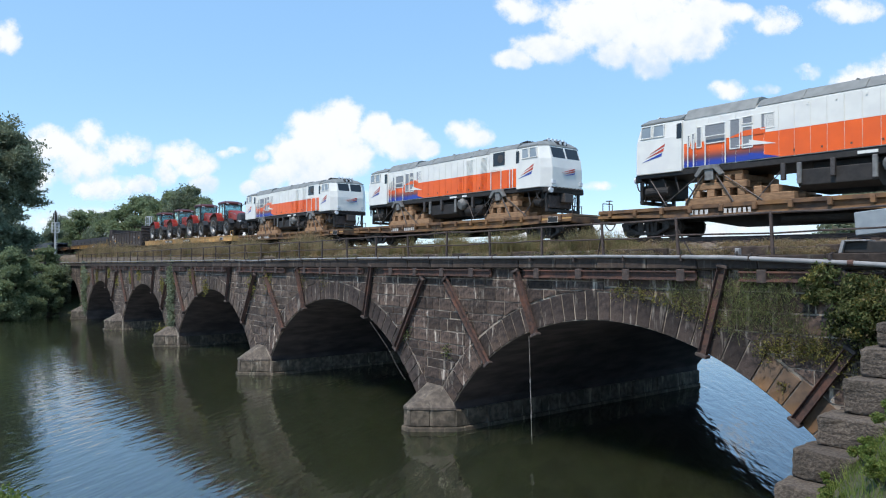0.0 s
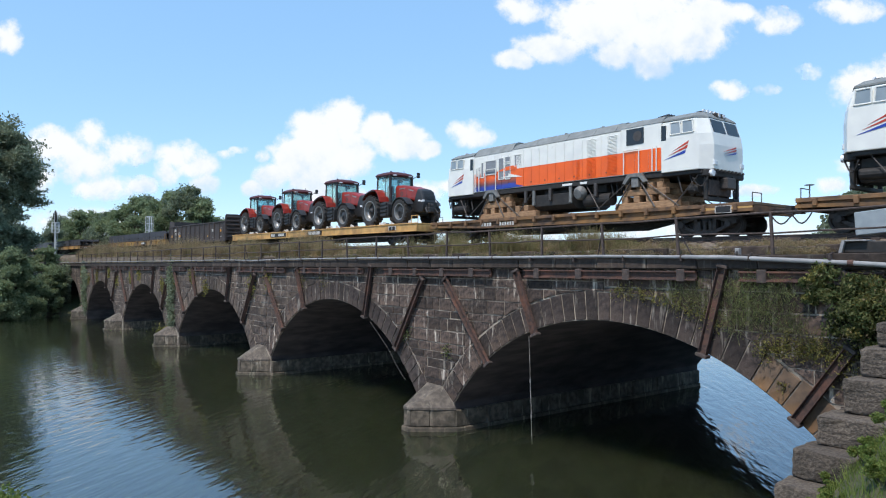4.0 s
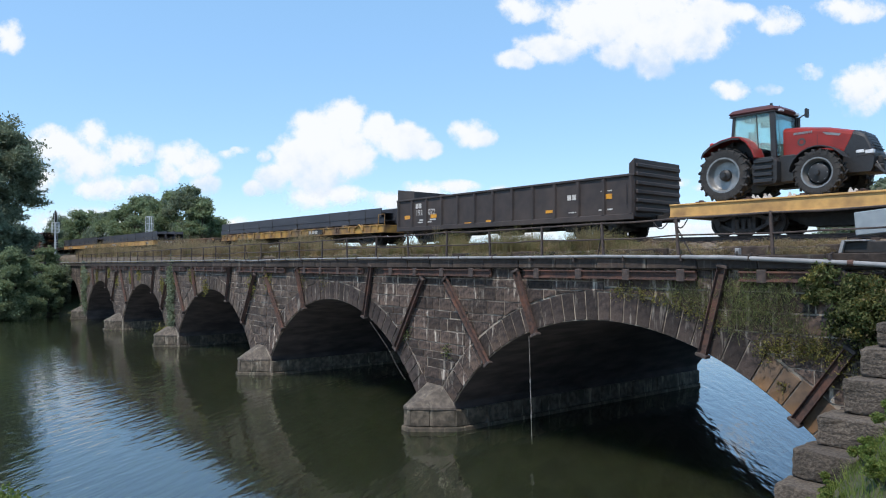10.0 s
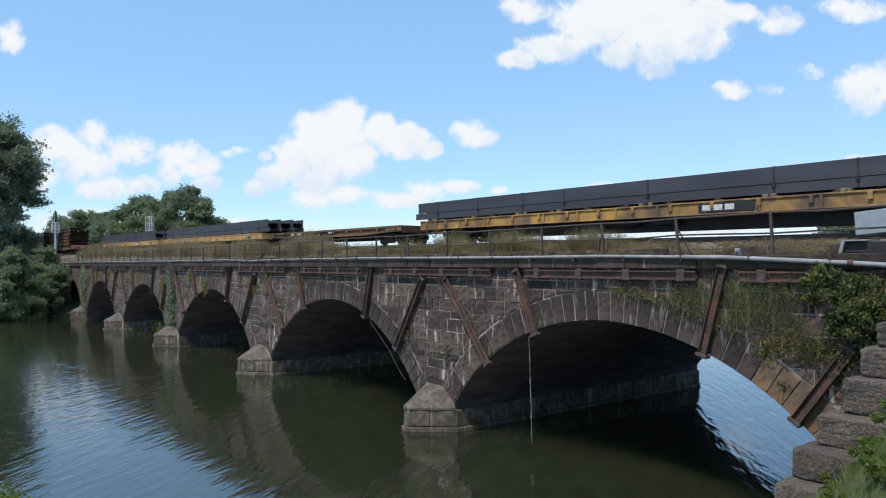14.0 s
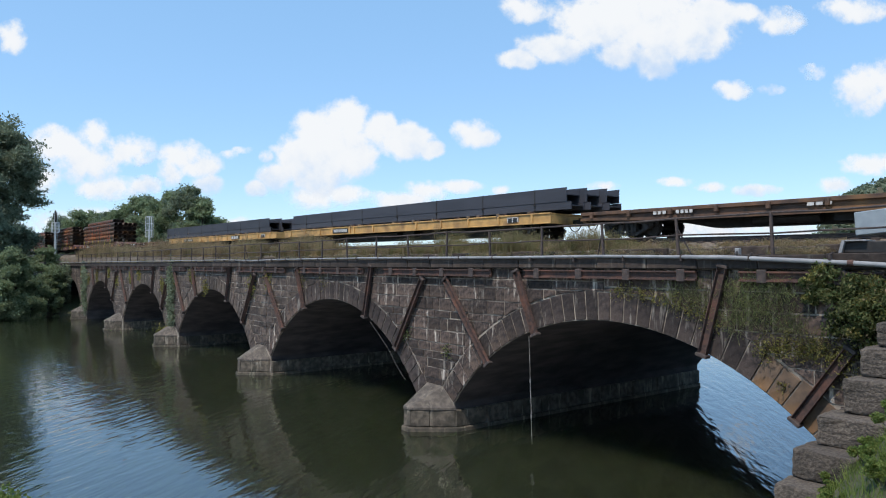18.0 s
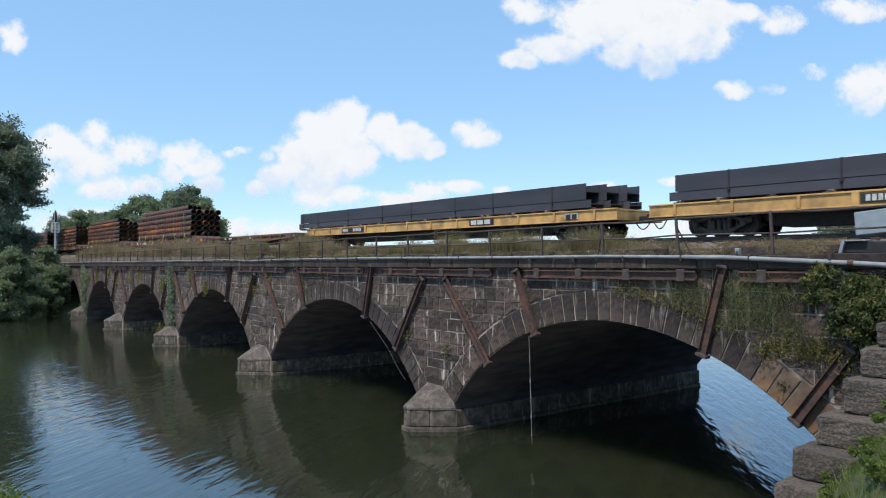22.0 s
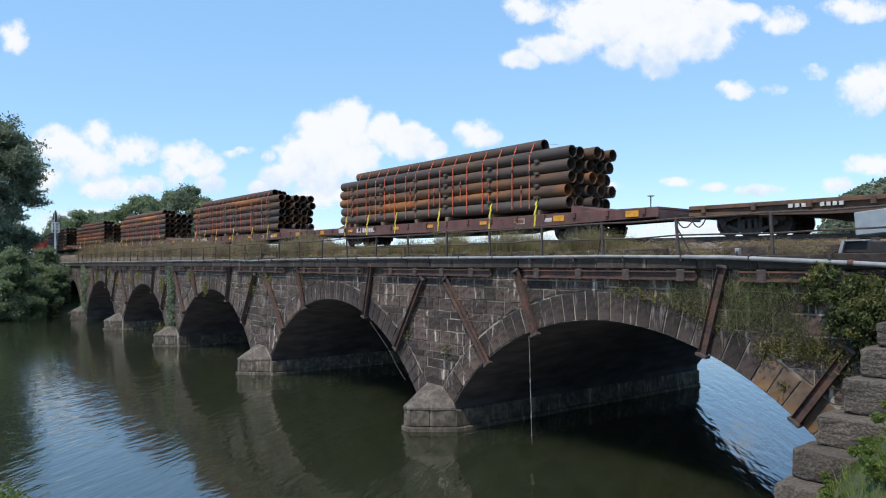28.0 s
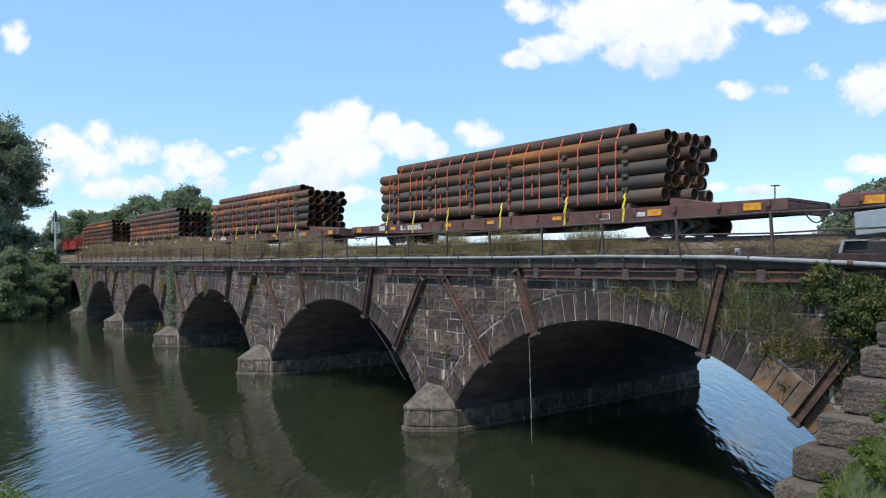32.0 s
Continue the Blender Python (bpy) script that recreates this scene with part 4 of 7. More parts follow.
        part("brake_wheel", Geo().lathe([(0.13, -0.012), (0.15, 0), (0.13, 0.012), (0.115, 0), (0.13, -0.012)], 18, Matrix.Translation((half - 0.6, -1.1, deck_z + 0.45)) @ Matrix.Rotation(radians(90), 4, "X")), CHAIN, hb)
    elif style == "brown":
        bars(car, 0.3, deck_z - 0.24, y, [0.2, 0.2, 0.2], 0.1)
        bars(car, -half + 3.5, deck_z - 0.24, y, [0.14, 0.14, 0.14, -0.3, 0.12, 0.12, 0.12, 0.12], 0.12)
        part("end_panel", Geo().box(half - 1.7, half - 0.05, -hw - 0.004, -hw + 0.004, deck_z - sill * 0.78, deck_z - 0.02), WORN_YELLOW, car, "patch of brighter yellow paint")
    MOVING.append((car, qm))
    return car


def again(ob, q):
    """Another copy of a train thing, with its datum at q."""
    c = copy_thing(ob, Matrix.Identity(4))
    MOVING.append((c, q))
    return c


# flat cars
loco_flat = flatcar(-15.4, 2.2, "flat_car", "worn brown and yellow flat car with wooden deck", BROWN_YELLOW, 1.57, 0.38, "loco")
again(loco_flat, 11.95)
again(loco_flat, -25.1)
flatcar(-61.2, -34.6, "flat_car", "long yellow flat car carrying four tractors", YELLOW, 1.63, 0.46, "yellow")
flatcar(-105.0, -79.1, "flat_car", "long weathered yellow flat car loaded with steel beams", WORN_YELLOW, 1.66, 0.46, "beam_yellow")
flatcar(-123.7, -106.2, "flat_car", "empty rusty brown flat car", BROWN_CAR, 1.56, 0.42, "brown")
flatcar(-151.1, -124.8, "flat_car", "long yellow flat car loaded with steel beams", YELLOW, 1.66, 0.46, "yellow", (-5.9, 1.95, 1.2, 0.9))
flatcar(-178.2, -151.9, "flat_car", "long yellow flat car loaded with steel beams", YELLOW, 1.66, 0.46, "yellow", (-8.25, 2.65, 4.4, 1.5))
flatcar(-196.6, -179.4, "flat_car", "empty brown flat car with yellow ends", BROWN_CAR, 1.53, 0.42, "brown")
pipe_flat = flatcar(-224.2, -197.3, "flat_car", "oxide red flat car loaded with steel pipes", OXIDE, 1.62, 0.48, "oxide")
for _k in range(1, 5):
    again(pipe_flat, -210.75 - 27.75 * _k)


# ---- locomotives on the flat cars ----
def build_locomotive():
    loco = thing("locomotive", "white and orange diesel locomotive body shipped without its trucks", "locomotive", "locomotives on flat cars")
    lo, hood_top = 2.95, 4.70

    def section(x, w, z0, z1, cut=0.3, rise=0.24):
        return [(x, -w, z0), (x, -w, z1), (x, -w + cut, z1 + rise), (x, w - cut, z1 + rise), (x, w, z1), (x, w, z0)]
    # hoods and cabs
    part("hood", Geo().loft([section(-5.25, 1.3, lo, 4.68), section(-2.5, 1.3, lo, 4.68)]), WHITE, loco)
    part("hood", Geo().loft([section(-2.49, 1.32, lo, hood_top), section(3.64, 1.32, lo, hood_top)]), WHITE, loco)
    part("hood", Geo().loft([section(3.65, 1.34, lo, 4.76, 0.4, 0.2), section(5.48, 1.34, lo, 4.76, 0.4, 0.2)]), WHITE, loco, "radiator housing")
    part("roof", Geo().loft([[(x, -1.315, 4.69), (x, -1.06, z), (x, -0.85, z + 0.08), (x, 0.85, z + 0.08), (x, 1.06, z), (x, 1.315, 4.69)] for x, z in ((-5.2, 5.06), (-2.55, 5.06))]), ROOF_GREY, loco, "grey roof")
    part("roof", Geo().loft([[(x, -1.335, 4.72), (x, -1.06, z), (x, -0.85, z + 0.08), (x, 0.85, z + 0.08), (x, 1.06, z), (x, 1.335, 4.72)] for x, z in ((-2.48, 4.96), (-1.75, 4.98), (-1.2, 5.03), (3.62, 5.03))]), ROOF_GREY, loco, "grey roof")
    part("roof", Geo().loft([[(x, -1.355, 4.765), (x, -1.1, 5.0), (x, -0.85, 5.07), (x, 0.85, 5.07), (x, 1.1, 5.0), (x, 1.355, 4.765)] for x in (3.645, 5.485)]), ROOF_GREY, loco, "grey roof")
    for x in (-1.05, 0.75, 2.2, 3.3):
        part("roof_seam", Geo().loft([[(a, -1.342, 4.74), (a, -1.08, 5.035), (a, -0.86, 5.118), (a, 0.86, 5.118), (a, 1.08, 5.035), (a, 1.342, 4.74)] for a in (x, x + 0.05)]), ROOF_GREY, loco)
    for a, b, w in ((0.4, 0.48, 1.0), (2.4, 2.48, 1.0), (3.9, 4.3, 0.7)):
        part("roof_vent", Geo().box(a, b, -w, w, 5.03, 5.125, c=0.02), ROOF_GREY, loco)
    horn = Geo()
    for k in (-0.12, 0.05, 0.22):
        horn.cyl((4.5, k, 5.25), (5.0, k, 5.27), 0.025, 8, 0.06)
    horn.box(4.6, 4.7, -0.16, 0.26, 5.06, 5.25)
    part("horn", horn, UNDER, loco)

    def cab(s, name, x0, x1, x2):
        """x0: rear wall, x1: side corner, x2: nose middle; s: facing."""
        secs = []
        for z, k in ((2.86, 0.0), (3.75, 0.0), (4.15, -0.06), (4.74, -0.26)):
            w = 1.38 if z < 4.3 else 1.31
            a, b, c = s * x0, s * (x1 + k * 0.7), s * (x2 + k)
            secs.append([(a, -w, z), (b, -w, z), (c, -0.98 * w / 1.38, z), (c, 0.98 * w / 1.38, z), (b, w, z), (a, w, z)])
        cb = part(name, Geo().loft(secs), WHITE, loco, "white cab with rounded nose", bevel=0.03)
        part("cab_roof", Geo().loft([[(s * x0, -w, z), (s * (x1 + k * 0.7), -w, z), (s * (x2 + k), -0.7 * w, z), (s * (x2 + k), 0.7 * w, z), (s * (x1 + k * 0.7), w, z), (s * x0, w, z)] for z, k, w in ((4.745, -0.24, 1.33), (4.80, -0.27, 1.33), (4.98, -0.48, 1.0), (5.02, -0.6, 0.85))]), ROOF_GREY, cb, "grey cab roof")
        # windshields, proud of the raked front
        for y0, y1 in ((-0.88, -0.06), (0.06, 0.88)):
            q = []
            for z, k in ((4.2, -0.077), (4.68, -0.24)):
                q += [(s * (x2 + k + 0.012), y0, z), (s * (x2 + k + 0.012), y1, z), (s * (x2 + k - 0.03), y1, z), (s * (x2 + k - 0.03), y0, z)]
            part("windshield", Geo().loft([q[:4], q[4:]]), PANE, cb, "dark windshield")
        for y in (-1.385, 1.385):
            for a, b in (((x0 + 0.39, x0 + 0.83), (x0 + 0.88, x0 + 1.33)) if s > 0 else ((x0 + 0.72, x0 + 1.2), (x0 + 1.27, x0 + 1.74))):
                o = [(s * a, 4.22), (s * b, 4.22), (s * (b - 0.05), 4.66), (s * a, 4.66)]
                sy = 1 if y > 0 else -1
                part("side_window", Geo().prism(o, y - 0.06 * sy, y + 0.004 * sy), PANE_LIGHT, cb, "cab side window")
                fr = Geo()
                for (xa, za), (xb, zb) in zip(o, o[1:] + o[:1]):
                    fr.cyl((xa, y + 0.004 * sy, za), (xb, y + 0.004 * sy, zb), 0.025, 6)
                part("window_frame", fr, WHITE, cb)
            # stripes on the cab flank: three bands that fan out forward
            for k, (tip, head, low, mat) in enumerate((((0.46, 3.60), (1.14, 3.93), 0.10, RED_MARK), ((0.30, 3.46), (1.10, 3.78), 0.11, RED_MARK), ((0.12, 3.32), (1.02, 3.61), 0.12, BLUE))):
                d = 0.0 if s > 0 else 0.12
                xt, xh = (x0 + tip[0], x0 + head[0]) if s > 0 else (x1 - tip[0] - d, x1 - head[0] - d)
                o = [(s * xt, tip[1]), (s * xh, head[1]), (s * (xh - (0.03 if s > 0 else -0.03)), head[1] - low)]
                part("stripe", Geo().prism(o, *sorted((y, y + (0.006 if y > 0 else -0.006)))), mat, cb)
        part("door_glass", Geo().box(*sorted((s * (x0 - 0.004), s * (x0 + 0.2))), -1.394, -1.37, 4.05, 4.6, c=0.01), PANE, cb, "tall dark corner window")
        f = Geo()
        for y in (-0.9, 0.9):
            f.box(*sorted((s * (x2 - 0.2), s * (x2 + 0.03))), y - 0.12, y + 0.12, 3.0, 3.18, c=0.02)
        part("marker_lights", f, LAMP_GLASS, cb)
        part("lamp_rack", Geo().box(*sorted((s * (x2 - 0.95), s * (x2 - 0.7))), -0.62, 0.62, 5.0, 5.1, c=0.02), CHAIN, cb)
        for k in range(5):
            part("roof_lamp", Geo().cyl((s * (x2 - 0.72), -0.5 + 0.25 * k, 5.09), (s * (x2 - 0.66), -0.5 + 0.25 * k, 5.09), 0.08, 10), LAMP_GLASS, cb)
        part("headlight_box", Geo().box(*sorted((s * (x2 - 0.62), s * (x2 - 0.3))), -0.32, 0.32, 4.82, 5.0, c=0.03), UNDER, cb)
        for y in (-0.15, 0.15):
            part("headlight", Geo().cyl((s * (x2 - 0.32), y, 4.91), (s * (x2 - 0.27), y, 4.91), 0.075, 14), LAMP_GLASS, cb)
        for k, mat in ((0.0, RED_MARK), (0.1, RED_MARK), (0.2, BLUE)):
            part("stripe", Geo().prism([(0.5, 3.78 - k), (0.44, 3.7 - k), (-0.42 + k, 3.52 - k * 0.6)], *sorted((s * (x2 + 0.006), s * (x2 + 0.028))), axis="x"), mat, cb)
        # buffer beam, open pilot frame and dangling hoses under the cab
        part("buffer_beam", Geo().box(*sorted((s * (x2 - 0.42), s * (x2 - 0.1))), -1.25, 1.25, 2.62, 2.86, c=0.03), UNDER, loco, "black buffer beam")
        pf = Geo()
        for y in (-1.05, -0.35, 0.35, 1.05):
            pf.box(*sorted((s * (x2 - 0.34), s * (x2 - 0.22))), y - 0.07, y + 0.07, 1.78, 2.63, c=0.02)
        pf.box(*sorted((s * (x2 - 0.36), s * (x2 - 0.2))), -1.1, 1.1, 1.76, 1.9, c=0.02)
        part("pilot_frame", pf, UNDER, loco, "black open pilot frame")
        part("pilot_plate", Geo().box(*sorted((s * (x2 - 0.24), s * (x2 - 0.19))), -1.0, 0.5, 1.95, 2.5, c=0.01), RUST_DARK, loco, "brown pilot plate")
        part("equipment_box", Geo().box(*sorted((s * (x2 - 0.45), s * (x2 - (0.75 if s > 0 else 1.25)))), -0.95, 0.6, 1.95, 2.7, c=0.04), UNDER, loco)
        part("air_cylinder", Geo().cyl((s * (x2 - 0.5), -1.05, 2.2), (s * (x2 - (0.9 if s > 0 else 1.5)), -1.05, 2.2), 0.17, 12), UNDER, loco)
        for k in range(9):
            h = Geo()
            far = 0.08 + 0.055 * (k * 5 % 7)
            dip = 0.45 + 0.12 * (k * 7 % 5)
            y0, y1 = -1.15 + 0.22 * k, -1.15 + 0.22 * k + (0.35 if k % 2 else -0.25)
            u = [Vector((s * (x2 - far - (0.1 if k % 3 else 0.5) * i / 7), y0 + (y1 - y0) * i / 7, 2.7 - dip * math.sin(i * math.pi / 7.6))) for i in range(8)]
            part("air_hose", h.hose(u, 0.026), UNDER, loco)
        part("ditch_lamp", Geo().cyl((s * (x2 - 0.1), -1.05, 2.72), (s * (x2 + 0.02), -1.05, 2.72), 0.12, 14), LAMP_GLASS, loco, "round lamp under the cab")
        part("draft_gear", Geo().box(*sorted((s * (x2 - 0.2), s * (x2 + 0.12))), -0.3, 0.3, 2.2, 2.6, c=0.03), CHAIN, loco)
        lt = Geo()
        for i in range(9):
            lt.cyl((s * (x2 - 0.02), -1.0 + i * 0.25, 2.83), (s * (x2 + 0.02), -1.0 + i * 0.25, 2.83), 0.05, 8)
        part("bolts", lt, CHAIN, loco)

    cab(1, "front_cab", 5.49, 7.02, 7.38)
    cab(-1, "rear_cab", 5.26, 7.2, 7.45)
    # coloured side panels, pressed a little out of the hood
    for s in (-1, 1):
        edges = [-5.2 + i * 0.4911 for i in range(18)] + [3.64, 4.3, 4.92, 5.47]
        for i, (a, b) in enumerate(zip(edges[:-1], edges[1:])):
            w = 1.3 if a < -2.6 else (1.32 if a < 3.6 else 1.34)
            y0, y1 = sorted((s * w, s * (w + 0.022)))
            top = 3.82
            if a > -2.7:
                part("side_panel", Geo().box(a + 0.009, b - 0.009, y0, y1, lo + 0.02, top), ORANGE, loco, "orange side panel")
            else:
                part("side_panel", Geo().box(a + 0.009, b - 0.009, y0, y1, lo + 0.02, top), FADE, loco, "side panel fading from blue to orange")
            if b < 3.7:
                part("side_panel", Geo().box(a + 0.009, b - 0.009, *sorted((s * w, s * (w + 0.018))), top + 0.006, 4.62 if a < -2.6 else 4.65), WHITE, loco, "white side panel")
        # blue flash running out forward, white swoosh above it
        part("flash", Geo().prism([(-2.76, 2.98), (-2.76, 3.22), (-1.7, 2.98)], *sorted((s * 1.343, s * 1.349))), BLUE, loco)
        part("flash", Geo().prism([(-2.75, 3.66), (-1.81, 3.42), (-3.3, 3.50), (-2.75, 3.55)], *sorted((s * 1.343, s * 1.351))), WHITE, loco, "white swoosh")
        part("flash", Geo().prism([(-3.5, 3.80), (-2.9, 3.98), (-2.2, 4.0), (-2.2, 3.8)], *sorted((s * 1.341, s * 1.347))), ORANGE, loco)
        # grey intakes, each in its pale frame, and the small square window behind them
        for a, b, z0, z1 in ((-5.04, -4.95, 3.7, 4.1), (-4.87, -4.77, 3.62, 4.15), (-4.68, -4.5, 3.62, 4.35), (-4.37, -3.6, 3.72, 4.38), (-3.43, -3.08, 3.42, 4.42), (-2.99, -2.64, 4.2, 4.44), (-2.99, -2.64, 3.4, 4.1), (-2.35, -1.9, 3.95, 4.45)):
            lv = part("louvre", Geo().box(a, b, *sorted((s * 1.31, s * 1.338)), z0, z1, c=0.006), GREY_LOUVRE, loco, "grey air intake")
            fr = Geo()
            for p, q in (((a, z0), (b, z0)), ((b, z0), (b, z1)), ((b, z1), (a, z1)), ((a, z1), (a, z0))):
                fr.cyl((p[0], s * 1.335, p[1]), (q[0], s * 1.335, q[1]), 0.022, 6)
            part("frame", fr, WHITE, lv)
        # slatted doors that run down through the orange
        for a, b in ((1.35, 1.55), (1.92, 2.4), (2.98, 3.45)):
            for z0, z1, mat in ((3.03, 3.8, ORANGE), (3.84, 4.6, WHITE)):
                if a < 1.5 and z0 > 3.5:
                    continue
                g = Geo()
                z = z0
                while z < z1 - 0.03:
                    g.prism([(s * 1.335, z), (s * 1.362, z + 0.008), (s * 1.335, z + 0.035)], a, b, "x")
                    z += 0.055
                part("louvre", g, mat, loco, "slatted vent door")
        for i in range(12):
            x = -1.3 + i * 0.42
            part("latch", Geo().box(x, x + 0.05, *sorted((s * 1.335, s * 1.36)), 4.5 if i % 2 else 3.1, 4.58 if i % 2 else 3.16), CHAIN if i % 2 == 0 else WHITE, loco)
        part("radiator_grille", Geo().box(3.9, 4.7, *sorted((s * 1.34, s * 1.362)), 4.08, 4.7, c=0.008), PANE, loco, "dark square fan opening")
        part("fan", Geo().cyl((4.42, s * 1.36, 4.39), (4.42, s * 1.372, 4.39), 0.2, 16), CHAIN, loco)
        # white handrails
        for x in (-4.98, -4.75, -4.3, -3.55, 3.82, 4.52, 5.12, 5.3):
            part("handrail", Geo().cyl((x, s * 1.42, 2.95), (x, s * 1.42, 3.95 if x < 0 else 3.88), 0.022, 6), WHITE, loco)
        for a, b in ((-4.3, -3.55), (3.82, 4.52)):
            part("handrail", Geo().cyl((a, s * 1.42, 3.95 if a < 0 else 3.88), (b, s * 1.42, 3.95 if a < 0 else 3.88), 0.022, 6), WHITE, loco)
    # underframe
    part("underframe", Geo().box(-7.1, 7.1, -1.3, 1.3, 2.72, 2.945, c=0.02), UNDER, loco, "black frame")
    part("fuel_tank", Geo().prism([(-1.25, 2.5), (-1.25, 2.0), (-0.95, 1.84), (0.95, 1.84), (1.25, 2.0), (1.25, 2.5)], -1.2, 1.1, "x"), UNDER, loco, "black fuel tank", bevel=0.03)
    part("tank_hanger", Geo().box(-0.9, 2.6, -0.9, 0.9, 2.4, 2.73, c=0.03), UNDER, loco)
    part("air_tank", Geo().cyl((1.6, -0.95, 2.1), (2.95, -0.95, 2.1), 0.27, 16), UNDER, loco)
    part("wrapped_drum", Geo().lathe([(0, -0.2), (0.2, -0.19), (0.29, -0.08), (0.31, 0.06), (0.24, 0.18), (0, 0.2)], 12, Matrix.Translation((1.5, -1.25, 2.42)) @ Matrix.Rotation(0.3, 4, "X")), SADDLE, loco, "plastic-wrapped grey drum", smooth=True)
    for x, w in ((0.55, 0.55), (1.55, 0.36)):
        part("label_plate", Geo().box(x, x + w, -1.325, -1.302, 2.78, 2.87), WHITE, loco)
    for x in (-1.2, 0.95):
        part("pipe_bracket", Geo().box(x, x + 0.14, -1.36, -1.26, 2.05, 2.72, c=0.02), SADDLE, loco)
    for k in range(5):
        part("brake_rigging", Geo().cyl((2.9 + 0.28 * k, -1.0, 2.72), (3.1 + 0.2 * k, -1.1, 2.2 + 0.1 * (k % 3)), 0.035, 6), UNDER, loco)
    for x in (-1.7, -0.2, 2.3):
        part("bracket", Geo().box(x, x + 0.14, -1.38, -1.24, 2.2, 2.75, c=0.02), CHAIN, loco)
    for x in (-6.2, -5.7, 6.0, 6.5):
        part("air_hose", Geo().cyl((x, -1.1, 2.75), (x + 0.25, -1.2, 2.1), 0.03, 6), UNDER, loco)
    return loco


def build_crib(reach):
    """Timber cribbing that carries one end of a locomotive, with its steel saddle and chains; reach: of its base forward."""
    crib = thing("timber_crib", "brown timber cribbing with steel saddle and chains on a flat car", "cribbing", "cribs under the locomotives")
    for y in (-1.25, -0.45, 0.45, 1.25):
        part("timber", Geo().box(-0.95, reach, y - 0.15, y + 0.15, 1.575, 1.83, c=0.02), TIMBER, crib)
    x = -0.55
    while x < reach - 0.3:
        part("timber", Geo().box(x - 0.14, x + 0.14, -1.35, 1.35, 1.835, 2.09, c=0.02), TIMBER, crib)
        x += 0.56
    for y in (-1.2, -0.4, 0.4, 1.2):
        part("timber", Geo().box(-0.62, min(1.3, reach - 0.4), y - 0.14, y + 0.14, 2.095, 2.34, c=0.02), TIMBER, crib)
    for x in (-0.42, 0.08, 0.58, 1.0):
        part("timber", Geo().box(x - 0.13, x + 0.13, -1.3, 1.3, 2.345, 2.56, c=0.02), TIMBER, crib)
    for y in (-0.9, 0.9):
        part("timber", Geo().box(-0.4, 1.05, y - 0.2, y + 0.2, 2.565, 2.715, c=0.02), TIMBER, crib)
    for s in (-1, 1):
        part("saddle", Geo().prism([(-0.55, 2.6), (-0.3, 2.95), (0.3, 2.95), (0.55, 2.6), (0.42, 2.55), (0.2, 2.8), (-0.2, 2.8), (-0.42, 2.55)], *sorted((s * 1.33, s * 1.5))), SADDLE, crib, "grey steel lifting saddle", bevel=0.02)
        part("saddle_plate", Geo().box(-0.16, 0.16, *sorted((s * 1.33, s * 1.45)), 2.42, 2.8, c=0.01), SADDLE, crib)
        for a in (-1, 1):
            part("chain", Geo().cyl((a * 0.45, s * 1.38, 2.6), (a * 1.9, s * 1.42, 1.6), 0.022, 6), CHAIN, crib)
            part("chain", Geo().cyl((a * 0.25, s * 1.4, 2.6), (a * 0.9, s * 1.45, 1.62), 0.03, 6), CHAIN, crib)
            part("chain", Geo().cyl((a * 2.6, s * 1.2, 2.75), (a * 1.7, s * 1.42, 1.62), 0.02, 6), CHAIN, crib)
    return crib


locomotive = build_locomotive()
MOVING.append((locomotive, -6.74))
again(locomotive, 12.08)
again(locomotive, -25.35)
for _long, _places in ((2.9, (-10.68, 8.03, -29.1)), (1.8, (-2.55, 16.2, -21.1))):
    crib = build_crib(_long)
    MOVING.append((crib, _places[0]))
    for _q in _places[1:]:
        again(crib, _q)


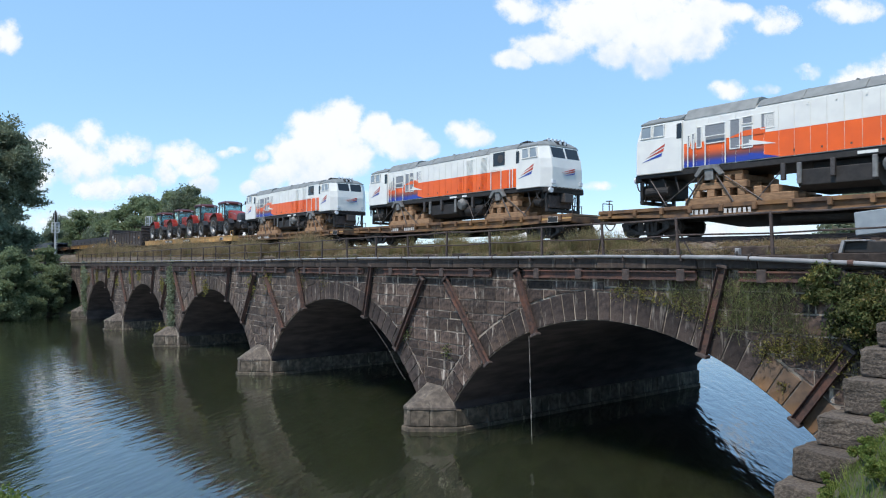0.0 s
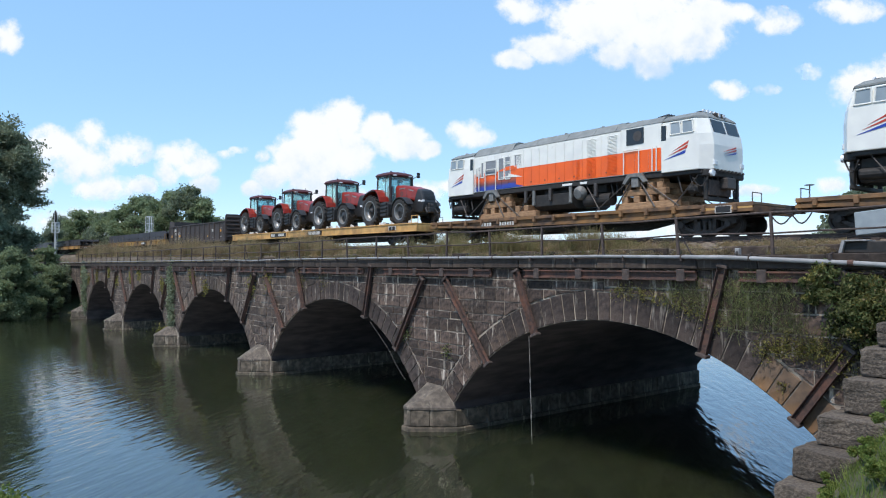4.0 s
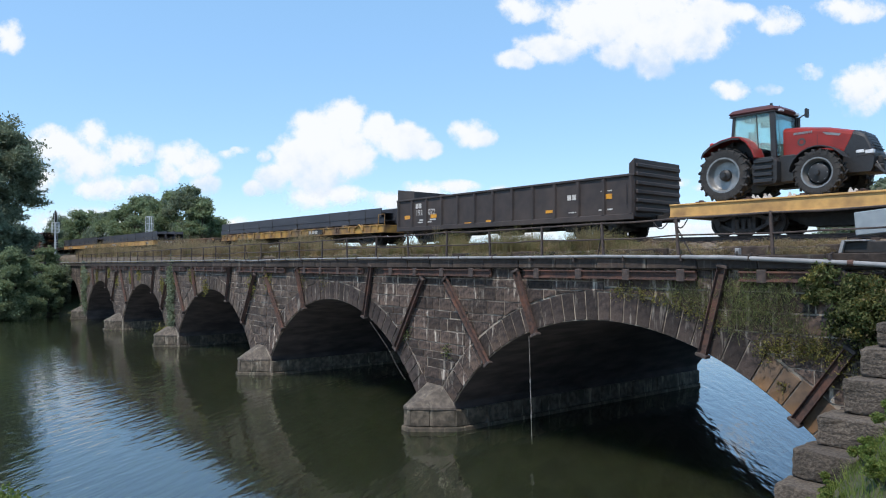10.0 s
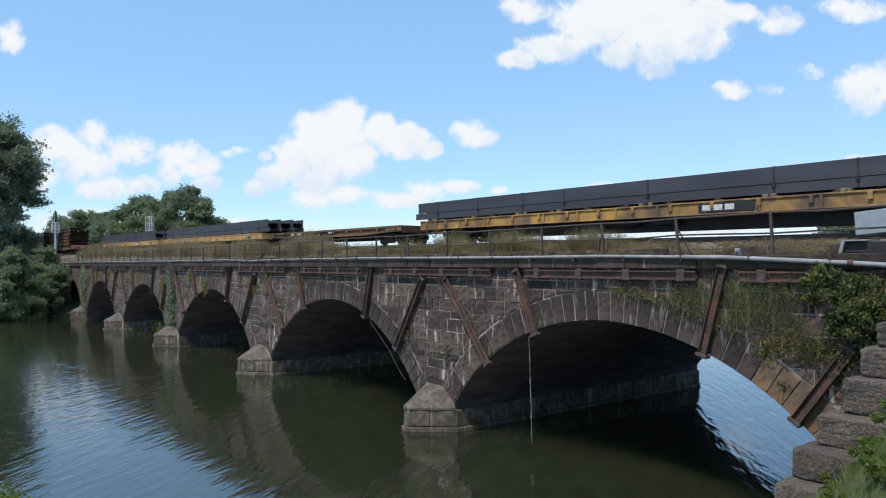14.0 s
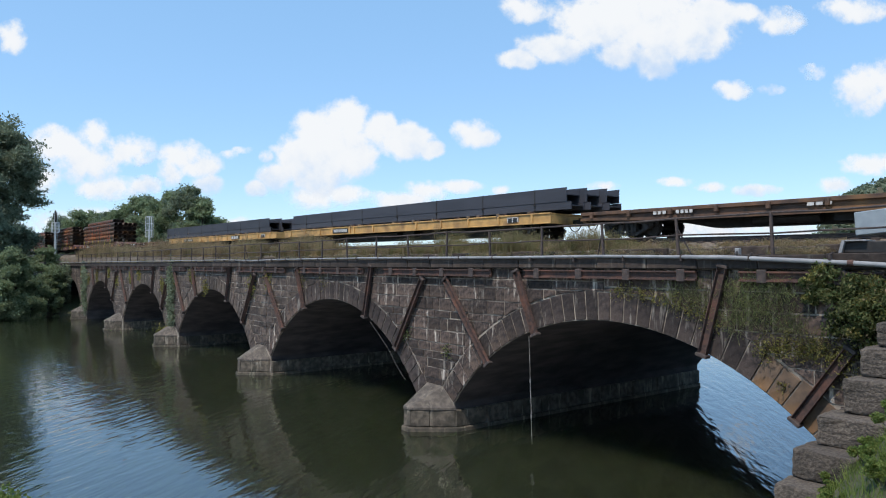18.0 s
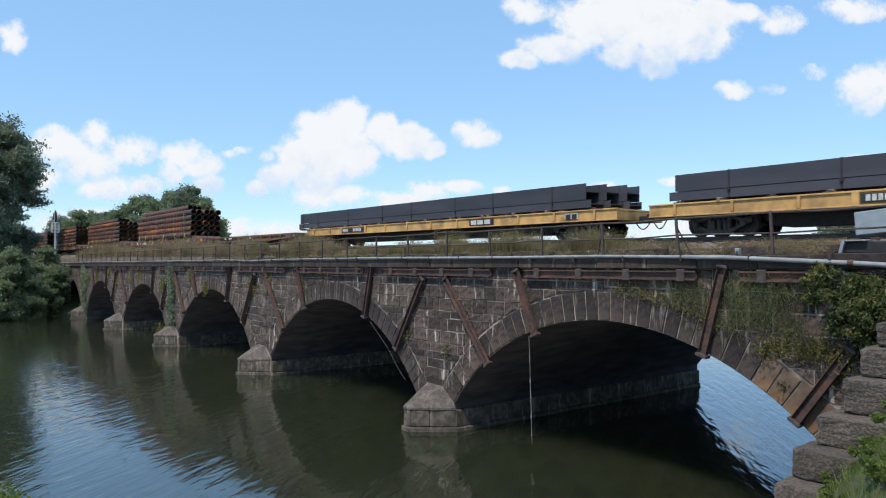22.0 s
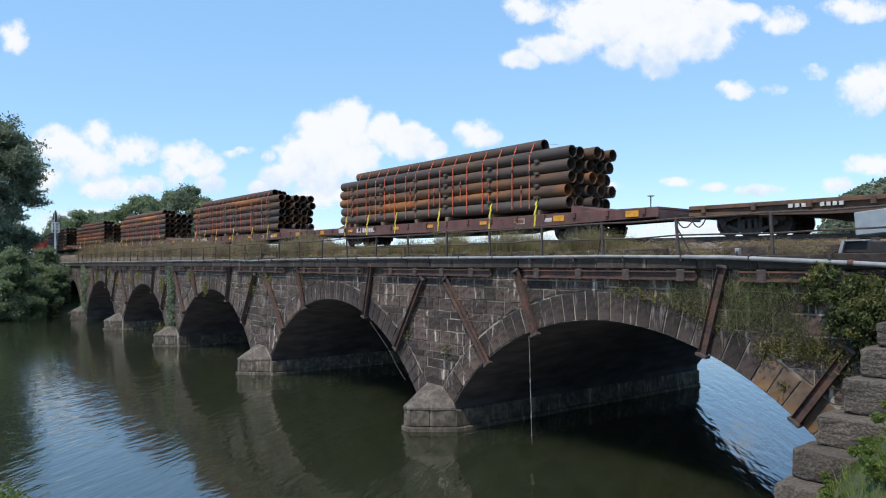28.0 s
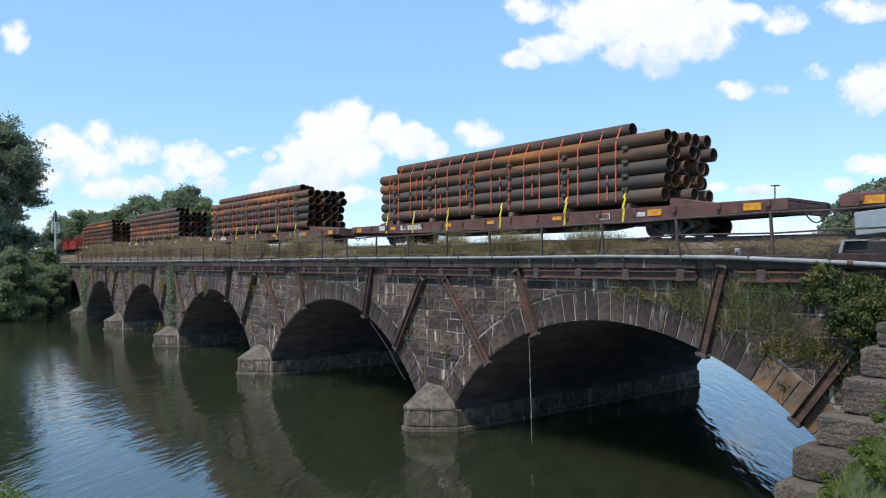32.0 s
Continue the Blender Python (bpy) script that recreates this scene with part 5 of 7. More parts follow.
# ---- tractors ----
def build_wheel(tractor, name, x, y, z, r, w, s, front=False, dark=False):
    wh = part(name, Geo().lathe([(r * 0.62, -w * 0.42), (r * 0.8, -w * 0.5), (r * 0.92, -w * 0.47), (r * 0.95, -w * 0.3), (r * 0.95, w * 0.3), (r * 0.92, w * 0.47), (r * 0.8, w * 0.5), (r * 0.62, w * 0.42), (r * 0.6, 0), (r * 0.62, -w * 0.42)], 36), TYRE, tractor, "large lugged farm tyre", smooth=True, m=pose(x, y, z))
    lugs = Geo()
    n = 20
    for i in range(n):
        for k in (-1, 1):
            a = 2 * math.pi * (i + (0.5 if k > 0 else 0)) / n
            lugs.box(-0.04, 0.04, *sorted((0.0, k * w * 0.53)), r * 0.91, r * 1.01, Matrix.Rotation(a, 4, "Y") @ Matrix.Rotation(k * 0.6, 4, "Z"), c=0.012)
            lugs.box(-0.03, 0.03, *sorted((k * w * 0.44, k * w * 0.515)), r * 0.79, r * 0.96, Matrix.Rotation(a - 0.12, 4, "Y"), c=0.01)
    part("tread", lugs, TYRE, wh)
    part("rim", Geo().lathe([(r * 0.66, s * w * 0.45), (r * 0.60, s * w * 0.44), (r * 0.57, s * w * 0.25), (r * 0.54, s * w * 0.08), (r * 0.50, s * w * 0.02)], 30), RIM, wh, "silver steel rim", smooth=True)
    part("wheel_disc", Geo().lathe([(r * 0.505, s * w * 0.02), (r * 0.46, s * w * (-0.1 if dark else 0.0)), (r * 0.28, s * w * 0.0), (0, s * w * 0.0)], 30), PLASTIC if dark else RIM, wh, "dark wheel disc" if dark else "", smooth=True)
    k = 0.44 if front else 0.22
    part("hub", Geo().lathe([(r * k, s * w * 0.02), (r * k * 0.95, s * w * 0.24), (r * k * 0.6, s * w * 0.34), (r * 0.12, s * w * 0.36), (r * 0.1, s * w * 0.5), (0, s * w * 0.5)], 20), PLASTIC, wh, smooth=True)
    for i in range(8):
        a = 2 * math.pi * i / 8
        d = r * (0.36 if front else 0.3)
        part("wheel_nut", Geo().cyl((d * math.cos(a), s * w * 0.1, d * math.sin(a)), (d * math.cos(a), s * w * (0.27 if front else 0.1), d * math.sin(a)), 0.03, 6), RIM if front else CHAIN, wh)


def build_tractor(front, label, pole=False, dark_rims=False):
    """A farm tractor; origin on the deck under its rear axle, facing plus x. front: weights, bracket or hitch."""
    t = thing("tractor", label, "tractor", "tractors on the flat car")
    for s in (-1, 1):
        build_wheel(t, "rear_wheel", 0, s * 1.02, 0.93, 0.93, 0.56, s, dark=dark_rims)
        build_wheel(t, "front_wheel", 3.08, s * 1.0, 0.73, 0.73, 0.5, s, True, True)

    def bodywork(low, tops):
        """Loft across the width: low profile points and top profile points, rounded over at the sides."""
        secs = []
        for y, drop, inset in ((-0.49, 0.16, 0.02), (-0.46, 0.07, 0.01), (-0.34, 0.015, 0), (0, 0, 0), (0.34, 0.015, 0), (0.46, 0.07, 0.01), (0.49, 0.16, 0.02)):
            secs.append([(x, y, z) for x, z in low] + [(x - inset, y, z - drop) for x, z in tops])
        return Geo().loft(secs)
    part("bonnet", bodywork([(3.56, 1.38), (3.3, 1.5), (2.7, 1.42), (1.72, 1.42)], [(1.72, 2.42), (2.3, 2.38), (3.1, 2.255), (3.84, 2.06)]), TRACTOR_RED, t, "sloping red bonnet")
    part("grille", bodywork([(4.32, 0.72), (3.75, 0.72), (3.45, 1.0), (3.565, 1.375)], [(3.85, 2.062), (4.02, 2.02), (4.17, 1.93), (4.32, 1.62), (4.44, 1.28), (4.41, 0.98)]), GRILLE, t, "charcoal nose grille")
    for k in range(5):
        part("grille_slat", Geo().box(4.38 - 0.045 * k, 4.42 - 0.045 * k, -0.33, 0.33, 1.42 + 0.09 * k, 1.45 + 0.09 * k), PLASTIC, t)
    for s in (-1, 1):
        lamp = part("headlight", Geo().box(3.92, 4.16, *sorted((s * 0.44, s * 0.505)), 1.29, 1.40, c=0.02).box(4.17, 4.42, *sorted((s * 0.36, s * 0.50)), 1.25, 1.38, c=0.02), LAMP_GLASS, t, "clear wrap-round headlight")
        part("lamp_bezel", Geo().box(3.92, 4.42, *sorted((s * 0.44, s * 0.498)), 1.2, 1.25, c=0.01), PLASTIC, lamp)
        yb = s * 0.492 - (0.008 if s < 0 else 0.0)
        bars(t, 2.05, 2.12, yb, [0.12, 0.10, 0.10, 0.08, 0.04, 0.04], 0.07, 0.02, material=RIM, name="bonnet_mark")
        part("side_flash", Geo().prism([(2.95, 2.10), (3.5, 1.98), (3.45, 1.91), (3.05, 2.0)], *sorted((s * 0.488, s * 0.496))), RIM, t, "silver flash")
        part("badge", Geo().lathe([(0.07, 0.0), (0.13, 0.0), (0.13, 0.01), (0.07, 0.01)], 18, Matrix.Translation((2.3, s * 0.49 - (0.01 if s < 0 else 0.0), 1.86))), CHAIN, t)
        part("panel_gap", Geo().box(2.78, 2.795, *sorted((s * 0.48, s * 0.494)), 1.5, 2.05), PLASTIC, t)
        # rear mudguard: a broad shell swept back over the tyre
        top = [(-0.80, 1.66), (-0.72, 1.82), (-0.45, 2.02), (-0.05, 2.15), (0.35, 2.21), (0.62, 2.18), (0.85, 2.02), (1.05, 1.72), (1.16, 1.42)]
        low = [(x * 0.955 + 0.0, 0.93 + (z - 0.93) * 0.94) for x, z in top]
        guard = part("mudguard", Geo().prism(top + low[::-1], *sorted((s * 0.60, s * 1.29))), TRACTOR_RED, t, "red rear mudguard", bevel=0.02)
        part("mudguard_lip", Geo().prism([(x, z - 0.045) for x, z in top[:6]] + [(x * 0.96, z - 0.11) for x, z in top[:6]][::-1], *sorted((s * 1.293, s * 1.33))), PLASTIC, guard)
        part("inner_guard", Geo().prism([(-0.6, 1.2)] + low[1:] + [(1.0, 1.2)], *sorted((s * 0.58, s * 0.66))), PLASTIC, guard)
        part("tail_lamp", Geo().box(-0.56, -0.44, *sorted((s * 0.98, s * 1.16)), 1.99, 2.11, c=0.02), RED_MARK, guard)
        f = Geo().prism([(3.08 + 0.9 * math.cos(a), 0.70 + 0.88 * math.sin(a)) for a in (radians(d) for d in range(30, 173, 13))] + [(3.08 + 0.86 * math.cos(a), 0.70 + 0.84 * math.sin(a)) for a in (radians(d) for d in range(172, 29, -13))], *sorted((s * 0.74, s * 1.24)))
        part("front_mudguard", f, PLASTIC, t, "black front mudguard", bevel=0.01)
        st = part("fuel_tank", Geo().prism([(0.98, 0.5), (1.72, 0.5), (1.78, 0.62), (1.78, 1.25), (1.6, 1.42), (1.1, 1.42), (0.92, 1.1)], *sorted((s * 0.5, s * 1.1))), PLASTIC, t, "charcoal tank with steps", bevel=0.03)
        for z in (0.56, 0.78, 1.0, 1.22):
            part("step", Geo().box(1.04, 1.66, *sorted((s * 1.1, s * 1.2)), z, z + 0.13, c=0.02), GRILLE, st)
        part("battery_box", Geo().box(1.72, 2.2, *sorted((s * 0.42, s * 0.80)), 0.55, 1.45, c=0.04), PLASTIC, t)
        # cab posts and panes
        for (xa, za), (xb, zb), w, name in (((0.08, 1.95), (0.16, 3.0), 0.05, "rear_post"), ((1.54, 1.35), (1.48, 2.97), 0.085, "front_post")):
            part(name, Geo().loft([[(xa - w, s * 0.72, za), (xa + w, s * 0.72, za), (xa + w, s * 0.81, za), (xa - w, s * 0.81, za)], [(xb - w, s * 0.72, zb), (xb + w, s * 0.72, zb), (xb + w, s * 0.80, zb), (xb - w, s * 0.80, zb)]]), PLASTIC, t)
        part("door_frame", Geo().loft([[(1.0, s * 0.765, 1.72), (1.03, s * 0.765, 1.72), (1.03, s * 0.785, 1.72), (1.0, s * 0.785, 1.72)], [(0.92, s * 0.765, 2.95), (0.95, s * 0.765, 2.95), (0.95, s * 0.785, 2.95), (0.92, s * 0.785, 2.95)]]), PLASTIC, t)
        for o in ([(0.14, 2.2), (0.62, 2.2), (1.0, 1.8), (1.42, 1.66), (1.38, 2.95), (0.21, 2.95)],):
            part("side_window", Geo().prism(o, *sorted((s * 0.755, s * 0.763))), CAB_GLASS, t, "tinted cab window").visible_shadow = False
    arm = part("mirror_arm", Geo().cyl((1.55, 0.8, 2.86), (1.66, 0.95, 3.0), 0.025, 6).cyl((1.66, 0.95, 3.0), (1.76, 1.08, 3.08), 0.025, 6).cyl((1.58, 0.8, 2.7), (1.6, 0.82, 3.1), 0.016, 6), PLASTIC, t)
    part("mirror", Geo().box(1.72, 1.80, 1.0, 1.22, 2.96, 3.28, c=0.025), PLASTIC, arm)
    for x, z0, nm in ((0.15, 2.1, "rear_window"), (1.53, 1.5, "front_window")):
        part(nm, Geo().box(x - 0.006, x + 0.006, -0.70, 0.70, z0, 2.93), CAB_GLASS, t, "tinted cab window").visible_shadow = False
    part("cab_floor", Geo().box(0.1, 1.7, -0.70, 0.70, 1.25, 1.42, c=0.03), PLASTIC, t)
    part("rear_wall", Geo().box(0.05, 0.14, -0.70, 0.70, 1.42, 2.08, c=0.02), PLASTIC, t)
    seat = part("seat", Geo().box(0.4, 0.85, -0.26, 0.26, 1.75, 1.9, c=0.04), PLASTIC, t)
    part("seat_back", Geo().box(0.34, 0.46, -0.25, 0.25, 1.9, 2.5, c=0.04), PLASTIC, seat)
    part("seat_base", Geo().box(0.5, 0.75, -0.15, 0.15, 1.42, 1.75), PLASTIC, seat)
    part("console", Geo().box(1.28, 1.46, -0.25, 0.25, 1.42, 1.98, c=0.04), PLASTIC, t)
    part("steering_wheel", Geo().lathe([(0.19, -0.015), (0.21, 0), (0.19, 0.015), (0.175, 0), (0.19, -0.015)], 20, Matrix.Translation((1.18, 0, 2.1)) @ Matrix.Rotation(radians(65), 4, "Y") @ Matrix.Rotation(radians(90), 4, "X")), PLASTIC, t)
    part("sun_visor", Geo().box(1.46, 1.48, -0.6, 0.6, 2.78, 2.93), PLASTIC, t)
    part("cab_roof", Geo().loft([[(0.04, -0.80, 2.99), (1.55, -0.80, 2.97), (1.64, -0.4, 2.97), (1.64, 0.4, 2.97), (1.55, 0.80, 2.97), (0.04, 0.80, 2.99)], [(-0.02, -0.85, 3.07), (1.6, -0.85, 3.05), (1.72, -0.42, 3.05), (1.72, 0.42, 3.05), (1.6, 0.85, 3.05), (-0.02, 0.85, 3.07)], [(0.08, -0.78, 3.18), (1.5, -0.78, 3.16), (1.6, -0.4, 3.16), (1.6, 0.4, 3.16), (1.5, 0.78, 3.16), (0.08, 0.78, 3.18)], [(0.4, -0.5, 3.28), (1.25, -0.5, 3.26), (1.3, -0.25, 3.26), (1.3, 0.25, 3.26), (1.25, 0.5, 3.26), (0.4, 0.5, 3.28)]]), TRACTOR_ROOF, t, "dull red cab roof")
    part("roof_trim", Geo().box(-0.01, 1.6, -0.835, 0.835, 2.955, 3.0, c=0.01), PLASTIC, t)
    for y in (-0.55, 0.55):
        part("work_lamp", Geo().box(0.45, 0.72, y - 0.12, y + 0.12, 2.72, 2.92, c=0.03), PLASTIC, t)
        part("work_lamp", Geo().box(1.6, 1.72, y - 0.12, y + 0.12, 2.97, 3.04, c=0.015), LAMP_GLASS, t)
    part("beacon", Geo().cyl((1.4, -0.66, 3.15), (1.4, -0.66, 3.27), 0.045, 8), PLASTIC, t)
    part("aerial", Geo().cyl((1.1, 0.5, 3.1), (1.1, 0.5, 3.42), 0.012, 5), PLASTIC, t)
    part("exhaust", Geo().cyl((1.66, 0.72, 1.6), (1.66, 0.72, 2.9), 0.055, 12), PLASTIC, t)
    part("chassis", Geo().box(-0.5, 4.3, -0.3, 0.3, 0.7, 1.3, c=0.05), PLASTIC, t)
    part("rear_axle", Geo().cyl((0, -0.9, 0.93), (0, 0.9, 0.93), 0.2, 14), PLASTIC, t)
    part("front_axle", Geo().box(2.88, 3.28, -0.85, 0.85, 0.58, 0.86, c=0.04), PLASTIC, t)
    part("rear_hitch", Geo().box(-1.0, -0.4, -0.35, 0.35, 0.6, 1.0, c=0.04), PLASTIC, t)
    part("weight_carrier", Geo().box(4.1, 4.6, -0.22, 0.22, 0.66, 0.96, c=0.05), PLASTIC, t)
    for x, k in ((0.95, 0.0), (1.35, 0.4), (2.15, 0.8), (3.95, 1.2)):
        part("tie_down_strap", Geo().prism([(x, 0.0), (x + 0.34, 0.0), (x + 0.3, 0.06), (x + 0.22, 0.16 + 0.03 * math.sin(5 * k)), (x + 0.15, 0.05), (x + 0.07, 0.2), (x + 0.02, 0.07)], -1.2, -1.1), LETTER, t, "crumpled white tie-down webbing")
    if pole:
        part("pole", Geo().cyl((-0.06, -0.84, 2.15), (-0.06, -0.84, 3.36), 0.035, 8), PLASTIC, t, "black upright exhaust pole")
    if front == "weights":
        for k in range(9):
            part("front_weight", Geo().prism([(4.36, 0.55), (4.8, 0.55), (4.92, 0.66), (4.92, 0.98), (4.8, 1.1), (4.36, 1.12), (4.28, 0.85)], -0.45 + k * 0.1, -0.355 + k * 0.1), PLASTIC, t, "dark suitcase weight")
    elif front == "bracket":
        part("front_bracket", Geo().prism([(4.25, 0.7), (4.6, 0.72), (4.7, 0.8), (4.9, 0.82), (4.9, 0.95), (4.6, 1.0), (4.35, 0.98)], -0.3, 0.3), GRILLE, t, "grey front hitch block")
    else:
        for s in (-1, 1):
            part("hitch_arm", Geo().cyl((4.35, s * 0.3, 0.95), (4.7, s * 0.38, 0.62), 0.05, 8).cyl((4.7, s * 0.38, 0.62), (4.86, s * 0.38, 0.72), 0.06, 8).cyl((4.3, s * 0.2, 1.2), (4.6, s * 0.36, 0.72), 0.035, 8), PLASTIC, t)
        part("top_link", Geo().cyl((4.4, 0, 1.15), (4.7, 0, 1.05), 0.04, 8), CHAIN, t)
        part("tow_block", Geo().box(4.35, 4.55, -0.16, 0.16, 0.95, 1.2, c=0.03), PLASTIC, t)
    return t


def tractor_pose_shift(ob, size):
    """Tractors stand on the deck, so their datum is lifted to it; one is of a slightly larger size."""
    for c in ob.children:
        c.matrix_basis = Matrix.Translation((0, 0, 1.632)) @ Matrix.Scale(size, 4) @ c.matrix_basis


for _q, _front, _pole, _what in ((-39.98, "hitch", False, "front hitch arms"), (-46.26, "bracket", False, "bare weight bracket"), (-52.76, "weights", True, "front weights, black pole"), (-59.0, "hitch", False, "front hitch arms")):
    tractor = build_tractor(_front, "red farm tractor, " + _what + ", on yellow flat car", _pole, _q > -42)
    tractor_pose_shift(tractor, 1.04 if _front == "bracket" else 1.0)
    MOVING.append((tractor, _q))


# ---- gondola ----
def build_gondola(q0, q1, label, paint, top):
    half = (q1 - q0) / 2
    car = thing("gondola_car", label, "gondola car", "freight cars of the train")
    lo, hw = 1.3, 1.5
    part("floor", Geo().box(-half, half, -hw, hw, lo, lo + 0.1), paint, car)
    for s in (-1, 1):
        part("side_wall", Geo().box(-half, half, *sorted((s * (hw - 0.05), s * hw)), lo + 0.1, top), paint, car)
        part("top_chord", Geo().box(-half - 0.05, half + 0.05, *sorted((s * (hw - 0.07), s * (hw + 0.08))), top, top + 0.1, c=0.02), paint, car)
        part("bottom_sill", Geo().box(-half, half, *sorted((s * hw, s * (hw + 0.08))), lo - 0.12, lo + 0.12, c=0.02), paint, car)
        n = 13
        for i in range(n):
            x = -half + 0.12 + i * (2 * half - 0.24) / (n - 1)
            part("side_post", Geo().prism([(x - 0.1, s * hw), (x - 0.06, s * (hw + 0.1)), (x + 0.06, s * (hw + 0.1)), (x + 0.1, s * hw)], lo + 0.12, top, "z"), paint, car)
        for e in (-1, 1):
            part("side_wing", Geo().prism([(e * half, top + 0.1), (e * half, top + 0.68), (e * (half - (1.6 if e < 0 else 0.25)), top + 0.5), (e * (half - (1.6 if e < 0 else 0.25)), top + 0.1)], *sorted((s * (hw - 0.06), s * hw))), paint, car)
        part("grab_rung", Geo().cyl((half - 0.3, s * 1.6, lo + 0.5), (half - 0.3, s * 1.6, lo + 1.3), 0.02, 6), paint, car)
    for e in (-1, 1):
        wall = part("end_wall", Geo().box(*sorted((e * half, e * (half - 0.08))), -hw + 0.06, hw - 0.06, lo, top + 0.68), paint, car)
        for k in range(6):
            part("rib", Geo().box(*sorted((e * half, e * (half + 0.1))), -hw + 0.06, hw - 0.06, lo + 0.2 + k * 0.34, lo + 0.36 + k * 0.34, c=0.03), paint, wall)
        put_coupler(car, e * half, e)
        put_truck(car, e * (half - 2.3))
    part("centre_sill", Geo().box(-half, half, -0.3, 0.3, lo - 0.35, lo), UNDER, car)
    y = -hw - 0.012
    if top > 2.5:
        bars(car, -half + 1.75, lo + 1.1, y, [0.22, 0.22], 0.26)
        lettering(car, "192", -half + 1.75, lo + 0.72, y, 0.30)
        lettering(car, "072", -half + 2.87, lo + 0.72, y, 0.30)
        bars(car, -half + 1.95, lo + 0.3, y, [0.4, -0.3, 0.4], 0.06)
        bars(car, -half + 2.1, lo + 0.42, y, [0.3, -0.5, 0.5], 0.07)
        for x, z in ((-half + 0.7, lo + 0.55), (-half + 3.1, lo + 0.52), (half - 1.55, lo + 0.75), (half - 4.6, lo + 0.35), (half - 8.5, lo + 0.1), (-half + 5.9, lo + 0.05)):
            part("reflector_plate", Geo().box(x, x + 0.5, y - 0.004, y + 0.01, z, z + (0.2 if z > lo + 0.5 else 0.12)), MARK_ORANGE, car, "orange reflective plate")
        bars(car, half - 3.36, lo + 0.82, y, [0.2, 0.2], 0.22)
        bars(car, half - 1.6, lo + 1.05, y, [0.12, -0.1, 0.2], 0.05)
        bars(car, half - 1.7, lo + 0.3, y, [0.2, -0.1, 0.25], 0.06)
        bars(car, half - 3.3, lo + 0.28, y, [0.3, 0.2], 0.04)
    for x, w, d in ((-2.6, 0.9, 0.34), (-0.3, 1.3, 0.42), (2.3, 0.8, 0.3), (4.0, 0.5, 0.38)):
        part("brake_gear", Geo().box(x, x + w, -0.95, -0.35, lo - 0.1 - d, lo - 0.1, c=0.05), UNDER, car)
    part("brake_rod", Geo().cyl((-half + 3.4, -0.7, lo - 0.32), (half - 3.4, -0.7, lo - 0.3), 0.025, 6), UNDER, car)
    MOVING.append((car, (q0 + q1) / 2))
    return car


build_gondola(-78.2, -62.2, "dark brown-black ribbed gondola car with tall ends", GONDOLA, 2.86)
build_gondola(-349.5, -336.5, "red open freight car at the end of the pipe cars", surf("red_car_paint", (0.38, 0.045, 0.025), (0.28, 0.035, 0.02), 0.6, grain=2), 2.4)


# ---- beam loads ----
def build_beams(q0, q1, label, top, bands):
    load = thing("beam_load", label, "steel beams", "beam loads on flat cars")
    half = (q1 - q0) / 2

    def h_beam(x0, x1, y, z, w, h, t=0.035):
        a, b, m, k = w / 2, w / 2 - t, z + h / 2, t / 2
        o = [(-a, z), (-b, z), (-b, m - k), (b, m - k), (b, z), (a, z), (a, z + h), (b, z + h), (b, m + k), (-b, m + k), (-b, z + h), (-a, z + h)]
        return Geo().prism([(y + p, q) for p, q in o], x0, x1, "x")
    for j, y in enumerate((-0.86, 0.0, 0.86)):
        d = 0.2 * j
        part("beam", h_beam(-half - d * 0.4, half + d * 1.6 - 0.1, y, 1.79, 0.84, 0.32), BEAM, load)
        part("beam", h_beam(-half + 0.55 * (1 if j == 0 else 0.2) - 0.3, half + d * 1.9 - 0.35, y, 2.125, 0.88, top - 2.125), BEAM, load)
    for x in bands:
        part("dunnage", Geo().box(x - 0.34, x - 0.16, -1.42, 1.42, 1.665, 1.785, c=0.01), PLANK, load)
        strap = Geo()
        for y in (-1, 1):  # each band follows the step between the two tiers
            strap.box(x - 0.03, x + 0.03, *sorted((y * 1.302, y * 1.312)), 2.1, top + 0.004)
            strap.box(x - 0.03, x + 0.03, *sorted((y * 1.282, y * 1.292)), 1.8, 2.1)
            strap.box(x - 0.06, x + 0.05, *sorted((y * 1.303, y * 1.345)), 2.02, 2.1)
        strap.box(x - 0.03, x + 0.03, -1.312, 1.312, top + 0.002, top + 0.012)
        part("band", strap, UNDER, load, "dark steel band")
    for x in (-half + 2, -half * 0.35, half * 0.15, half * 0.5, half - 4.5):
        part("anchor", Geo().box(x, x + 0.16, -1.56, -1.44, 1.6, 1.78, c=0.02), PLANK, load)
    MOVING.append((load, (q0 + q1) / 2))
    return load


build_beams(-105.7, -79.3, "blue-grey steel beams banded on a weathered flat car", 2.67, (-11.2, -8.0, -4.9, -2.4, 1.8, 6.6, 9.1, 11.05))
build_beams(-150.4, -123.75, "blue-grey steel beams banded on a yellow flat car", 2.73, (-11.0, -7.4, -3.6, 0.2, 3.9, 7.6, 11.1))
build_beams(-179.8, -153.25, "blue-grey steel beams banded on a yellow flat car", 2.80, (-12.6, -10.43, -6.4, -2.45, 0.48, 4.35, 7.23, 11.05))


